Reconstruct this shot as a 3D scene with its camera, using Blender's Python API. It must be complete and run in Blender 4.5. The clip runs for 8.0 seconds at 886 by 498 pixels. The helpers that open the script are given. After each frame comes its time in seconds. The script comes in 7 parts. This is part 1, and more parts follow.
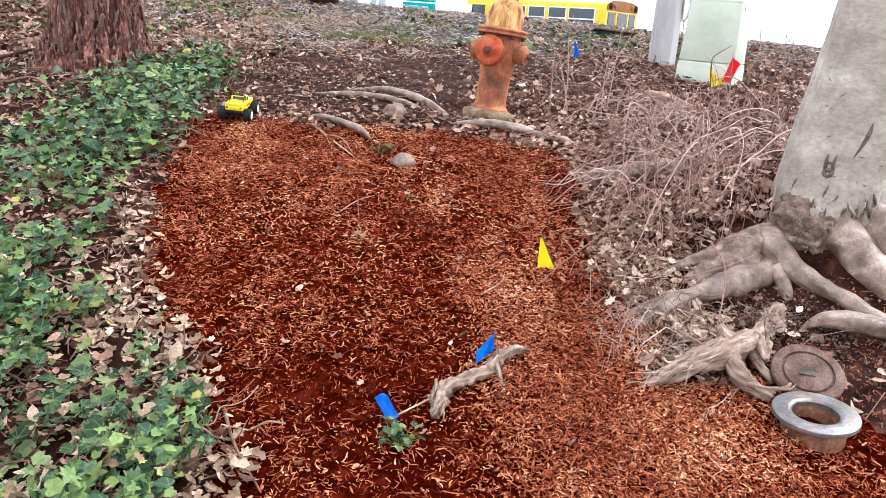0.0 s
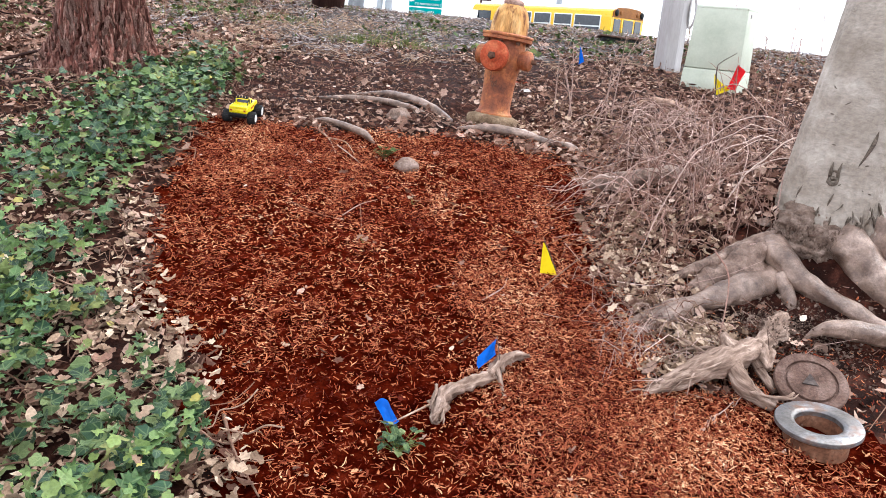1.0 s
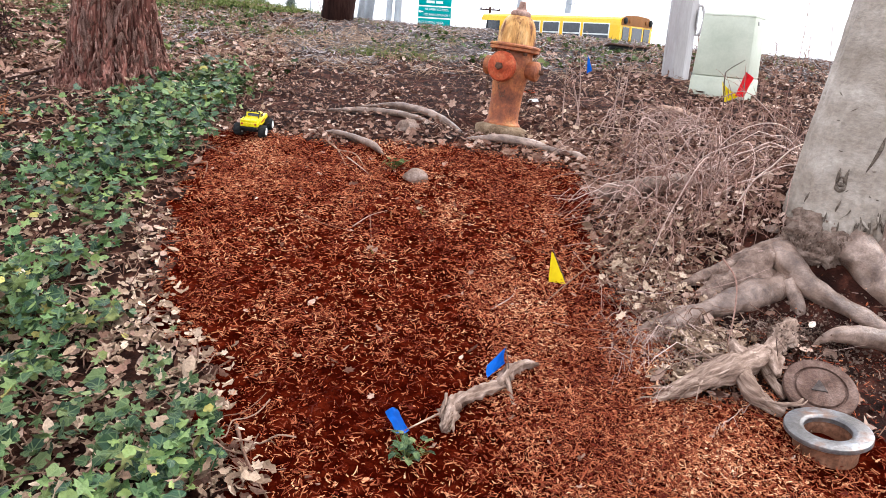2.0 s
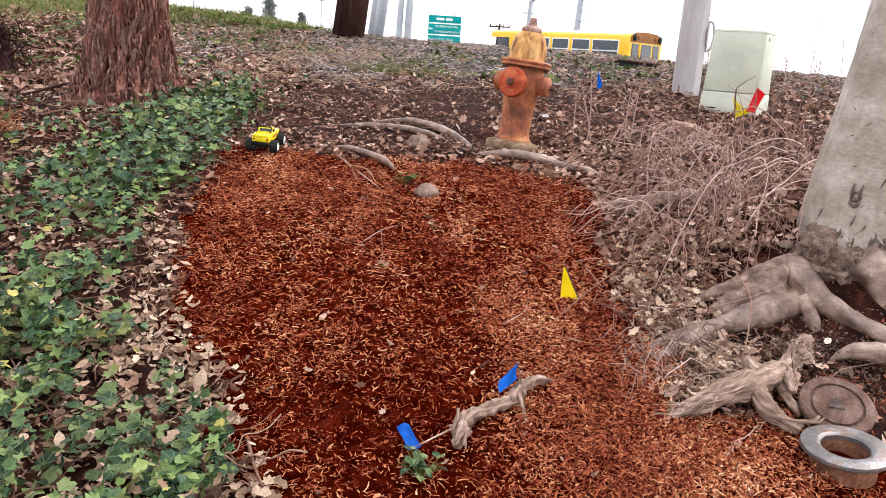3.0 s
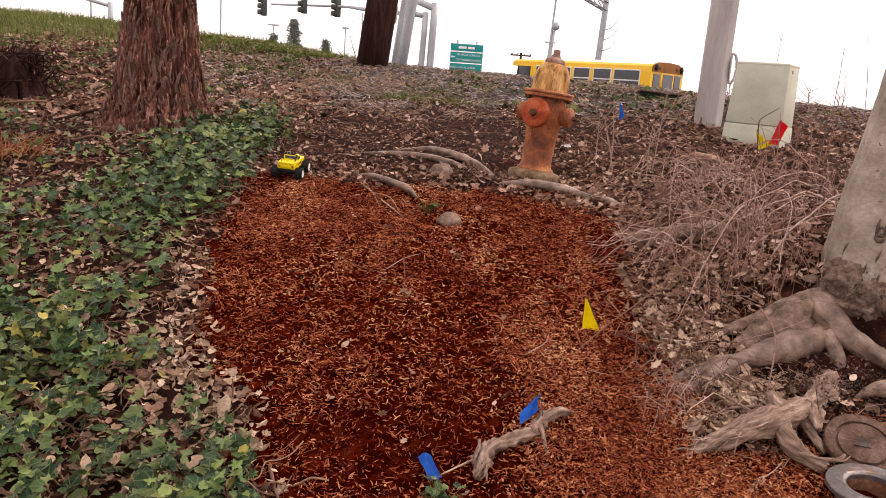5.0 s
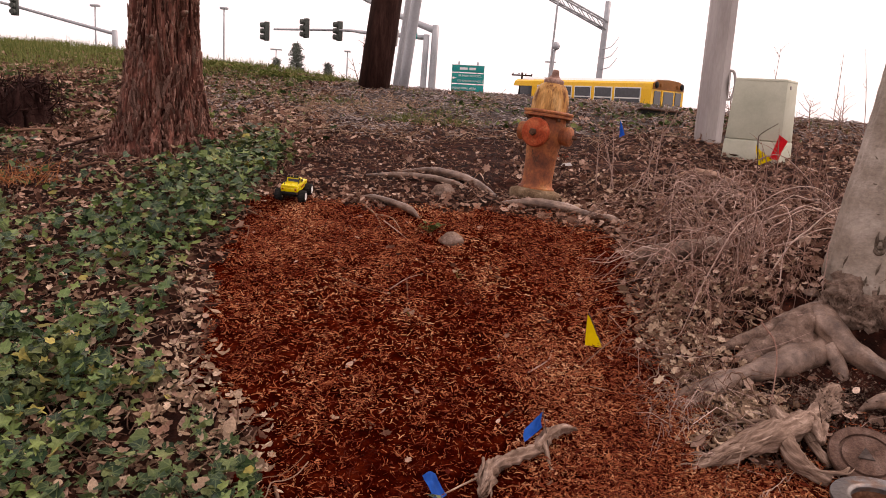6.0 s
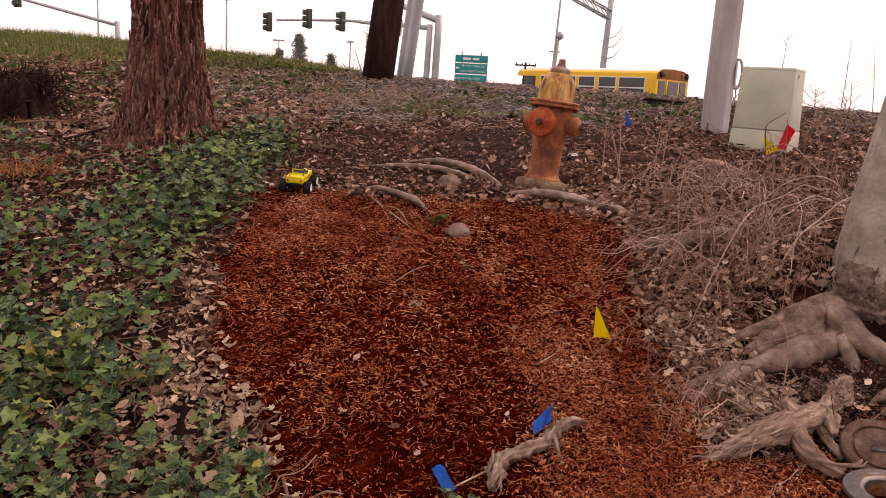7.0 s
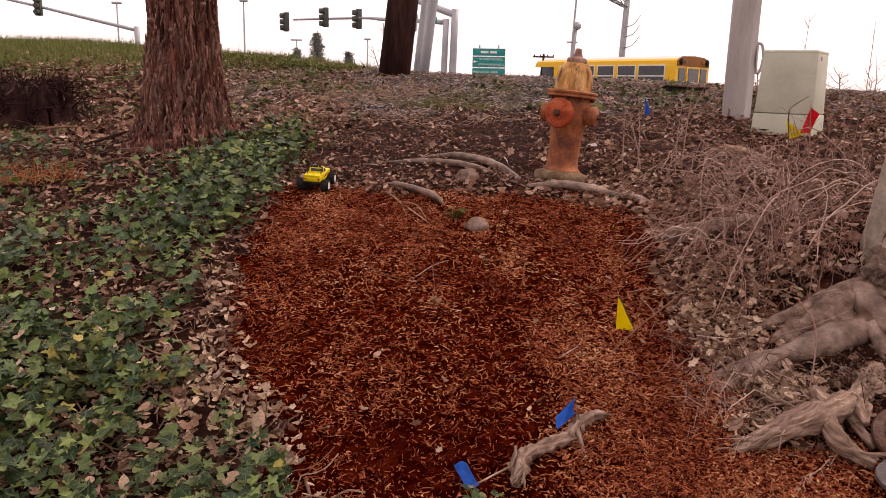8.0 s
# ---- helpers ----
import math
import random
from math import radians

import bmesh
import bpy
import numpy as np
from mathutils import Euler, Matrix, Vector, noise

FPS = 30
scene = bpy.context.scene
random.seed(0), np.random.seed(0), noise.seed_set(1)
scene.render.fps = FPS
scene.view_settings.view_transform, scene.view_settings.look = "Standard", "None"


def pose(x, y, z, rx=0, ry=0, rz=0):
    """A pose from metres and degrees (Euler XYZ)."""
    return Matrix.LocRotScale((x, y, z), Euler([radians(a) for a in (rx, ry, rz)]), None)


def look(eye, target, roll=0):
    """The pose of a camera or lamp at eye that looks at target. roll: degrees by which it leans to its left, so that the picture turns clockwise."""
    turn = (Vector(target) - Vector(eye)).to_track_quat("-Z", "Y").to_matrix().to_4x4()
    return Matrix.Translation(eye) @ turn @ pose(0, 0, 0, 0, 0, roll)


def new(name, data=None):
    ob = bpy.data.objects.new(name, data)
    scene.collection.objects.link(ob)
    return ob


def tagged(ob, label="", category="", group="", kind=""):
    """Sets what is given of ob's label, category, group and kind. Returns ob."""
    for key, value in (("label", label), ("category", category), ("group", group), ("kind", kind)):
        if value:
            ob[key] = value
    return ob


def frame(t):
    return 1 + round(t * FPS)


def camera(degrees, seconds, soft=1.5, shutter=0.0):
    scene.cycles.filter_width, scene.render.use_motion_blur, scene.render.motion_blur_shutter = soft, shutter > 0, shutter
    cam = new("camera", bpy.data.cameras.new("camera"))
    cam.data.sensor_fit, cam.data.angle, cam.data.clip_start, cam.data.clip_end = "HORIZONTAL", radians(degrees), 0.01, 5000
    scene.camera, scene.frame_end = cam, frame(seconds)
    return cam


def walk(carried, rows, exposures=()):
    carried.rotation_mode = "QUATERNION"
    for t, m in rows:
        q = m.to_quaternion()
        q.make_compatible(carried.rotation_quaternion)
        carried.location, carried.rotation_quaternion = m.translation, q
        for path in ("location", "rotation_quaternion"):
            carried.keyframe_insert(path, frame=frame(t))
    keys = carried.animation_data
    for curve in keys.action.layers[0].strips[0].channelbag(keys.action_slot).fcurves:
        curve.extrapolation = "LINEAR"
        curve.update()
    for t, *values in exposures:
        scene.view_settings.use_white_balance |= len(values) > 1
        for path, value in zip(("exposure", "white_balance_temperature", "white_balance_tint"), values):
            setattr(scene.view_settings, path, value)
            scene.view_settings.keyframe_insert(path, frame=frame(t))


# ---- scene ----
cam = camera(60, 8.0, soft=0.9)
PATH = [
    (0, (0.013, -0.015, 1.493), (0.156, 1.902, 0.941), 4.0),
    (0.5, (0.018, -0.016, 1.493), (0.152, 1.902, 0.942), 4.1),
    (1, (0.019, -0.006, 1.49), (0.152, 1.915, 0.95), 4.5),
    (1.5, (0.025, -0.012, 1.496), (0.148, 1.913, 0.967), 3.9),
    (1.7, (0.027, -0.024, 1.499), (0.137, 1.903, 0.976), 3.6),
    (2.8, (0.025, -0.037, 1.501), (0.111, 1.896, 0.993), 3.9),
    (3, (0.018, -0.026, 1.494), (0.094, 1.913, 1.014), 3.6),
    (3.5, (0.016, -0.03, 1.503), (0.061, 1.922, 1.067), 3.1),
    (4, (-0.006, -0.032, 1.506), (0.017, 1.923, 1.085), 3.7),
    (4.2, (-0.011, -0.023, 1.503), (0.011, 1.932, 1.08), 4.4),
    (5.3, (0.009, -0.06, 1.513), (0.028, 1.898, 1.104), 3.8),
    (5.5, (0.012, -0.07, 1.514), (0.017, 1.892, 1.127), 3.3),
    (6, (0.012, -0.068, 1.514), (0.02, 1.898, 1.147), 3.1),
    (6.5, (0.006, -0.056, 1.51), (0.026, 1.908, 1.134), 3.2),
    (7, (-0.003, -0.045, 1.511), (-0.003, 1.917, 1.12), 2.9),
    (7.5, (-0.004, -0.033, 1.516), (-0.046, 1.929, 1.13), 2.2),
    (8, (0.013, -0.022, 1.507), (-0.045, 1.936, 1.101), 1.1),
]
walk(cam, [(t, look(eye, target, roll)) for t, eye, target, roll in PATH], exposures=[(0, 1.40, 5800, 7), (0.5, 1.21, 5850, 7.5), (1.0, 1.22, 5900, 8), (1.5, 1.19, 5950, 9), (3, 1.05, 6300, 12.5), (3.5, 0.77, 6850, 18), (4.2, 0.45, 7200, 21), (5.5, 0.24, 7600, 27), (6.0, 0.0, 7700, 30), (6.5, -0.05, 7800, 32), (7, -0.04, 7850, 33), (7.5, -0.02, 7850, 33), (8, -0.04, 7850, 33)])

# ---- daylight: thin bright overcast ----
SUN_AZ, SUN_EL = radians(60), radians(48)
world = bpy.data.worlds.new("sky_world")
scene.world = world
world.use_nodes = True
wn = world.node_tree
wn.nodes.clear()
sky = wn.nodes.new("ShaderNodeTexSky")
sky.sky_type = "NISHITA"
sky.sun_disc = False
sky.sun_elevation, sky.sun_rotation = SUN_EL, SUN_AZ
sky.dust_density, sky.air_density = 3.0, 1.0
cloud = wn.nodes.new("ShaderNodeMix")
cloud.data_type = "RGBA"
cloud.inputs["Factor"].default_value = 0.8
cloud.inputs["B"].default_value = (13.5, 13.5, 14.0, 1)
bg = wn.nodes.new("ShaderNodeBackground")
bg.inputs["Strength"].default_value = 0.10
wout = wn.nodes.new("ShaderNodeOutputWorld")
wn.links.new(sky.outputs[0], cloud.inputs["A"])
wn.links.new(cloud.outputs["Result"], bg.inputs["Color"])
wn.links.new(bg.outputs[0], wout.inputs["Surface"])
sun = new("sun", bpy.data.lights.new("sun", "SUN"))
sun.data.energy, sun.data.angle, sun.data.color = 1.7, radians(28), (1.0, 0.95, 0.88)
sun_dir = Vector((math.sin(SUN_AZ) * math.cos(SUN_EL), math.cos(SUN_AZ) * math.cos(SUN_EL), math.sin(SUN_EL)))
sun.matrix_basis = look(sun_dir * 40, (0, 0, 0))


# ---- small tools ----
rng = np.random.default_rng(7)


def node(nt, kind, **vals):
    n = nt.nodes.new(kind)
    for k, v in vals.items():
        n.inputs[k].default_value = v
    return n


def ramp_node(nt, cols):
    r = nt.nodes.new("ShaderNodeValToRGB")
    el = r.color_ramp.elements
    while len(el) < len(cols):
        el.new(0.5)
    for e, (p, c) in zip(el, cols):
        e.position, e.color = p, (*c, 1)
    return r


def earth(cols):
    """Earth colours, a little warmer and deeper."""
    return [(p, (r * 1.05, g * 0.945, b * 0.89)) for p, (r, g, b) in cols]


def mat(name, cols, scale=6, rough=0.8, bump=0.3, fine=60, metal=0.0, stretch=(1, 1, 1), island=0.0, vary=0.35, spec=0.08, thin=0.0, fleck=None, object_vary=0.0, grain=False, veins=0.0):
    """A surface with two scales of colour and a fine relief; island: how far each loose piece takes a colour of its own."""
    m = bpy.data.materials.new(name)
    m.use_nodes = True
    nt = m.node_tree
    bsdf = nt.nodes["Principled BSDF"]
    tc = nt.nodes.new("ShaderNodeTexCoord")
    mp = node(nt, "ShaderNodeMapping", Scale=stretch)
    if grain:
        at = nt.nodes.new("ShaderNodeAttribute")
        at.attribute_name = "grain"
        nt.links.new(at.outputs["Vector"], mp.inputs["Vector"])
    else:
        nt.links.new(tc.outputs["Object"], mp.inputs["Vector"])
    big = node(nt, "ShaderNodeTexNoise", Scale=scale, Detail=5.0, Roughness=0.6)
    small = node(nt, "ShaderNodeTexNoise", Scale=fine, Detail=4.0, Roughness=0.65)
    for n in (big, small):
        nt.links.new(mp.outputs[0], n.inputs["Vector"])
    value = big.outputs["Fac"]
    spread = node(nt, "ShaderNodeMapRange")
    spread.inputs["From Min"].default_value, spread.inputs["From Max"].default_value = 0.3, 0.7
    nt.links.new(value, spread.inputs["Value"])
    value = spread.outputs[0]
    for amount, source in ((island, "ShaderNodeNewGeometry"), (object_vary, "ShaderNodeObjectInfo")):
        if amount > 0:
            src = nt.nodes.new(source)
            mix = nt.nodes.new("ShaderNodeMix")
            mix.inputs["Factor"].default_value = amount
            nt.links.new(value, mix.inputs["A"])
            nt.links.new(src.outputs["Random Per Island" if source.endswith("Geometry") else "Random"], mix.inputs["B"])
            value = mix.outputs["Result"]
    ramp = ramp_node(nt, cols)
    nt.links.new(value, ramp.inputs["Fac"])
    colour = ramp.outputs["Color"]
    shade = node(nt, "ShaderNodeMapRange")
    shade.inputs["From Min"].default_value, shade.inputs["From Max"].default_value = 0.3, 0.7
    shade.inputs["To Min"].default_value, shade.inputs["To Max"].default_value = 1 - vary, 1 + vary
    nt.links.new(small.outputs["Fac"], shade.inputs["Value"])
    mul = nt.nodes.new("ShaderNodeVectorMath")
    mul.operation = "SCALE"
    nt.links.new(colour, mul.inputs[0])
    nt.links.new(shade.outputs[0], mul.inputs["Scale"])
    colour = mul.outputs[0]
    if fleck:
        fcol, fscale, lo, hi = fleck
        fn = node(nt, "ShaderNodeTexNoise", Scale=fscale, Detail=6.0, Roughness=0.7)
        nt.links.new(mp.outputs[0], fn.inputs["Vector"])
        fr = node(nt, "ShaderNodeMapRange")
        fr.inputs["From Min"].default_value, fr.inputs["From Max"].default_value = lo, hi
        nt.links.new(fn.outputs["Fac"], fr.inputs["Value"])
        fm = nt.nodes.new("ShaderNodeMix")
        fm.data_type = "RGBA"
        nt.links.new(fr.outputs[0], fm.inputs["Factor"])
        nt.links.new(colour, fm.inputs["A"])
        fm.inputs["B"].default_value = (*fcol, 1)
        colour = fm.outputs["Result"]
    if veins > 0:
        at = nt.nodes.new("ShaderNodeAttribute")
        at.attribute_name = "blade"
        sep = nt.nodes.new("ShaderNodeSeparateXYZ")
        nt.links.new(at.outputs["Vector"], sep.inputs[0])

        def calc(op, a, b=None, c=None):
            n = nt.nodes.new("ShaderNodeMath")
            n.operation = op
            for k, q in enumerate((a, b, c)):
                if isinstance(q, (int, float)):
                    n.inputs[k].default_value = q
                elif q is not None:
                    nt.links.new(q, n.inputs[k])
            return n.outputs[0]
        fx = calc("ADD", sep.outputs[0], 0.27)
        turn = calc("ARCTAN2", calc("ABSOLUTE", sep.outputs[1]), fx)
        far = calc("SQRT", calc("ADD", calc("MULTIPLY", fx, fx), calc("MULTIPLY", sep.outputs[1], sep.outputs[1])))
        off = calc("MULTIPLY", calc("PINGPONG", turn, 0.42), far)
        vr = node(nt, "ShaderNodeMapRange")
        vr.inputs["From Min"].default_value, vr.inputs["From Max"].default_value = 0.012, 0.045
        vr.inputs["To Min"].default_value, vr.inputs["To Max"].default_value = veins, 0.0
        nt.links.new(off, vr.inputs["Value"])
        vm = nt.nodes.new("ShaderNodeMix")
        vm.data_type = "RGBA"
        nt.links.new(vr.outputs[0], vm.inputs["Factor"])
        nt.links.new(colour, vm.inputs["A"])
        vm.inputs["B"].default_value = (0.21, 0.26, 0.11, 1)
        colour = vm.outputs["Result"]
    nt.links.new(colour, bsdf.inputs["Base Color"])
    rr = node(nt, "ShaderNodeMapRange")
    rr.inputs["To Min"].default_value, rr.inputs["To Max"].default_value = max(rough - 0.15, 0.03), min(rough + 0.15, 1)
    nt.links.new(small.outputs["Fac"], rr.inputs["Value"])
    nt.links.new(rr.outputs[0], bsdf.inputs["Roughness"])
    bsdf.inputs["Metallic"].default_value = metal
    bsdf.inputs["Specular IOR Level"].default_value = spec
    if thin > 0:
        bsdf.inputs["Subsurface Weight"].default_value = 0
        tr = nt.nodes.new("ShaderNodeBsdfTranslucent")
        nt.links.new(colour, tr.inputs["Color"])
        ms = nt.nodes.new("ShaderNodeMixShader")
        ms.inputs[0].default_value = thin
        nt.links.new(bsdf.outputs[0], ms.inputs[1])
        nt.links.new(tr.outputs[0], ms.inputs[2])
        nt.links.new(ms.outputs[0], nt.nodes["Material Output"].inputs["Surface"])
    if bump > 0:
        bp = node(nt, "ShaderNodeBump", Strength=bump, Distance=0.01)
        nt.links.new(small.outputs["Fac"], bp.inputs["Height"])
        nt.links.new(bp.outputs[0], bsdf.inputs["Normal"])
    return m


def thing(name, label, category, at=(0, 0, 0), turn=(0, 0, 0), group="", kind=""):
    ob = new(name)
    ob.empty_display_size = 0.05
    ob.matrix_basis = pose(*at, *turn)
    return tagged(ob, label, category, group, kind)


def part(name, bm, material, parent=None, label="", smooth=True, m=None):
    me = bpy.data.meshes.new(name)
    bm.normal_update()
    bm.to_mesh(me)
    bm.free()
    me.materials.append(material)
    if smooth:
        me.shade_smooth()
        me.set_sharp_from_angle(angle=radians(42))
    ob = new(name, me)
    if parent is not None:
        ob.parent = parent
    if m is not None:
        ob.matrix_basis = m
    if label:
        ob["label"] = label
    return ob


def array_mesh(name, verts, faces, material, parent=None):
    """A mesh straight from arrays: verts (n, 3), faces (m, k)."""
    me = bpy.data.meshes.new(name)
    n, k = faces.shape
    me.vertices.add(len(verts))
    me.vertices.foreach_set("co", np.ascontiguousarray(verts, dtype=np.float32).ravel())
    me.loops.add(n * k)
    me.loops.foreach_set("vertex_index", faces.astype(np.int32).ravel())
    me.polygons.add(n)
    me.polygons.foreach_set("loop_start", np.arange(0, n * k, k, dtype=np.int32))
    me.update(calc_edges=True)
    me.materials.append(material)
    ob = new(name, me)
    if parent is not None:
        ob.parent = parent
    return ob


def grid_rows(a, b):
    """Quads of a closed tube with b points in each of a rings."""
    i, j = np.meshgrid(np.arange(a - 1), np.arange(b), indexing="ij")
    k = (j + 1) % b
    return np.stack([i * b + j, i * b + k, (i + 1) * b + k, (i + 1) * b + j], -1).reshape(-1, 4)


def glide(pts, steps):
    """Catmull-Rom through the points; works on any number of columns."""
    p = np.asarray(pts, float)
    p = np.vstack([2 * p[0] - p[1], p, 2 * p[-1] - p[-2]])
    out = []
    for i in range(1, len(p) - 2):
        t = np.linspace(0, 1, steps, endpoint=False)[:, None]
        a, b, c, d = p[i - 1], p[i], p[i + 1], p[i + 2]
        out.append(0.5 * (2 * b + (c - a) * t + (2 * a - 5 * b + 4 * c - d) * t ** 2 + (3 * b - a - 3 * c + d) * t ** 3))
    out.append(p[-2:-1])
    return np.vstack(out)


def tube_arrays(path, radii, seg=8, rough=0.0, seed=0, freq=9.0, flat=1.0, fibre=0.0):
    """A tube along a path, its skin pushed in and out by noise; fibre: ridges that run along it."""
    path, radii = np.asarray(path, float), np.asarray(radii, float)
    tan = np.gradient(path, axis=0)
    tan /= np.linalg.norm(tan, axis=1)[:, None] + 1e-9
    ref = np.array([0, 0, 1.0]) if abs(tan[:, 2]).mean() < 0.8 else np.array([1.0, 0, 0])
    side = np.cross(tan, ref)
    side /= np.linalg.norm(side, axis=1)[:, None] + 1e-9
    up = np.cross(side, tan)
    ang = np.linspace(0, 2 * math.pi, seg, endpoint=False)
    ring = side[:, None] * np.cos(ang)[None, :, None] + up[:, None] * np.sin(ang)[None, :, None] * flat
    v = path[:, None] + ring * radii[:, None, None]
    if rough > 0:
        for i in range(v.shape[0]):
            for j in range(seg):
                q = Vector(v[i, j] * freq) + Vector((seed * 3.1, 0, 0))
                v[i, j] += ring[i, j] * radii[i] * rough * (noise.noise(q) + 0.5 * noise.noise(q * 2.7))
    if fibre > 0:
        run = np.concatenate([[0], np.cumsum(np.linalg.norm(np.diff(path, axis=0), axis=1))])
        for i in range(v.shape[0]):
            for j in range(seg):
                a = ang[j] + run[i] * 3
                q = Vector((math.cos(a) * 1.7 + seed * 5, math.sin(a) * 1.7, run[i] * 4))
                w = Vector((math.cos(a) * 4.5, math.sin(a) * 4.5 + seed, run[i] * 7))
                v[i, j] += ring[i, j] * radii[i] * fibre * (noise.noise(q) + 0.6 * noise.noise(w))
    return v.reshape(-1, 3), grid_rows(len(path), seg)


def tube(name, pts, radii, material, parent=None, label="", seg=8, steps=6, rough=0.0, seed=0, freq=9.0, flat=1.0, fibre=0.0):
    g = glide(np.column_stack([np.asarray(pts, float), np.asarray(radii, float)]), steps)
    v, f = tube_arrays(g[:, :3], np.maximum(g[:, 3], 0.0005), seg, rough, seed, freq, flat, fibre)
    n = len(v)
    v = np.vstack([v, g[:1, :3], g[-1:, :3]])
    ob = array_mesh(name, v, f, material, parent)
    bm = bmesh.new()
    bm.from_mesh(ob.data)
    bm.verts.ensure_lookup_table()
    for j in range(seg):
        bm.faces.new((bm.verts[(j + 1) % seg], bm.verts[j], bm.verts[n]))
        bm.faces.new((bm.verts[n - seg + j], bm.verts[n - seg + (j + 1) % seg], bm.verts[n + 1]))
    bmesh.ops.recalc_face_normals(bm, faces=bm.faces)
    bm.to_mesh(ob.data)
    bm.free()
    ob.data.shade_smooth()
    if fibre > 0:
        run = np.concatenate([[0], np.cumsum(np.linalg.norm(np.diff(g[:, :3], axis=0), axis=1))])
        ang = np.linspace(0, 2 * math.pi, seg, endpoint=False)
        r = g[:, 3]
        co = np.stack([np.cos(ang)[None] * r[:, None], np.sin(ang)[None] * r[:, None], np.repeat(run[:, None] * 0.22 + seed, seg, 1)], -1).reshape(-1, 3)
        co = np.vstack([co, [[0, 0, seed]], [[0, 0, seed + run[-1] * 0.22]]])
        ob.data.attributes.new("grain", "FLOAT_VECTOR", "POINT").data.foreach_set("vector", co.astype(np.float32).ravel())
    if label:
        ob["label"] = label
    return ob


def lathe(profile, seg=32):
    """A turned body round z from (radius, height) pairs, closed at both ends."""
    bm = bmesh.new()
    rings = []
    for r, z in profile:
        rings.append([bm.verts.new((r * math.cos(a), r * math.sin(a), z)) for a in (2 * math.pi * j / seg for j in range(seg))])
    for lo, hi in zip(rings, rings[1:]):
        for j in range(seg):
            bm.faces.new((lo[j], lo[(j + 1) % seg], hi[(j + 1) % seg], hi[j]))
    bm.faces.new(rings[0][::-1])
    bm.faces.new(rings[-1])
    return bm


def block(sx, sy, sz, bevel=0.0, at=(0, 0, 0), top=1.0, segs=2):
    """A box standing on z = at.z; top: how far its upper face shrinks."""
    bm = bmesh.new()
    bmesh.ops.create_cube(bm, size=1)
    for v in bm.verts:
        k = top if v.co.z > 0 else 1
        v.co = Vector((v.co.x * sx * k, v.co.y * sy * k, (v.co.z + 0.5) * sz)) + Vector(at)
    if bevel > 0:
        bmesh.ops.bevel(bm, geom=bm.edges[:], offset=bevel, segments=segs, affect="EDGES", profile=0.5)
    return bm


def slab(outline, depth, bevel=0.0):
    """A flat shape (list of 2D points in x, z) given a thickness along y."""
    bm = bmesh.new()
    f = bm.faces.new([bm.verts.new((x, -depth / 2, z)) for x, z in outline])
    r = bmesh.ops.extrude_face_region(bm, geom=[f])
    for v in r["geom"]:
        if isinstance(v, bmesh.types.BMVert):
            v.co.y += depth
    bmesh.ops.recalc_face_normals(bm, faces=bm.faces)
    if bevel > 0:
        bmesh.ops.bevel(bm, geom=bm.edges[:], offset=bevel, segments=2, affect="EDGES", profile=0.5)
    return bm

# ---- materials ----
# Soil tones lowered to put the shade of gaps between pieces into the colour.
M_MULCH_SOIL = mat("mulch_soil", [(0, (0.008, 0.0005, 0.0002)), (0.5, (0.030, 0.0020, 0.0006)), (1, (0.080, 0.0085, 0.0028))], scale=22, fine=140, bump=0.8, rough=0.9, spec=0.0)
M_LITTER_SOIL = mat("litter_soil", earth([(0, (0.004, 0.0017, 0.0011)), (0.5, (0.020, 0.0072, 0.0046)), (1, (0.068, 0.028, 0.018))]), scale=14, fine=90, bump=0.9, rough=0.95)
M_DARK_SOIL = mat("dark_soil", earth([(0, (0.005, 0.0016, 0.0009)), (0.6, (0.024, 0.0076, 0.0046)), (1, (0.085, 0.031, 0.020))]), scale=10, fine=110, bump=0.9, rough=0.95)
M_GRAVEL = mat("matted_thatch_soil", [(0, (0.016, 0.0135, 0.013)), (0.5, (0.050, 0.043, 0.041)), (1, (0.13, 0.115, 0.11))], scale=16, fine=120, bump=0.9, rough=0.95)
M_TURF = mat("turf", [(0, (0.035, 0.045, 0.014)), (0.5, (0.085, 0.10, 0.030)), (1, (0.16, 0.15, 0.06))], scale=5, fine=90, bump=0.8, rough=0.95)
M_ASPHALT = mat("asphalt", [(0, (0.040, 0.040, 0.042)), (1, (0.075, 0.074, 0.072))], scale=3, fine=200, bump=0.3, rough=0.85)
M_CHIP = mat("wood_chip", [(0, (0.020, 0.0019, 0.0009)), (0.27, (0.092, 0.0102, 0.0042)), (0.49, (0.240, 0.053, 0.021)), (0.72, (0.43, 0.155, 0.069)), (0.87, (0.70, 0.39, 0.215)), (1, (0.88, 0.66, 0.46))], scale=2.6, fine=150, island=0.62, rough=0.8, bump=0.4)
M_DRY_LEAF = mat("dry_leaf", [(0, (0.022, 0.0085, 0.0056)), (0.32, (0.108, 0.049, 0.032)), (0.62, (0.258, 0.146, 0.103)), (0.85, (0.44, 0.296, 0.226)), (1, (0.70, 0.54, 0.44))], scale=4, fine=120, island=0.8, rough=0.75, bump=0.3, thin=0.05)
M_IVY = mat("ivy_leaf", [(0, (0.004, 0.011, 0.005)), (0.36, (0.020, 0.052, 0.022)), (0.66, (0.086, 0.146, 0.044)), (0.90, (0.190, 0.245, 0.066)), (1, (0.36, 0.335, 0.13))], scale=1.6, fine=70, island=0.74, object_vary=0.0, rough=0.45, bump=0.25, thin=0.05, spec=0.24, veins=0.3)
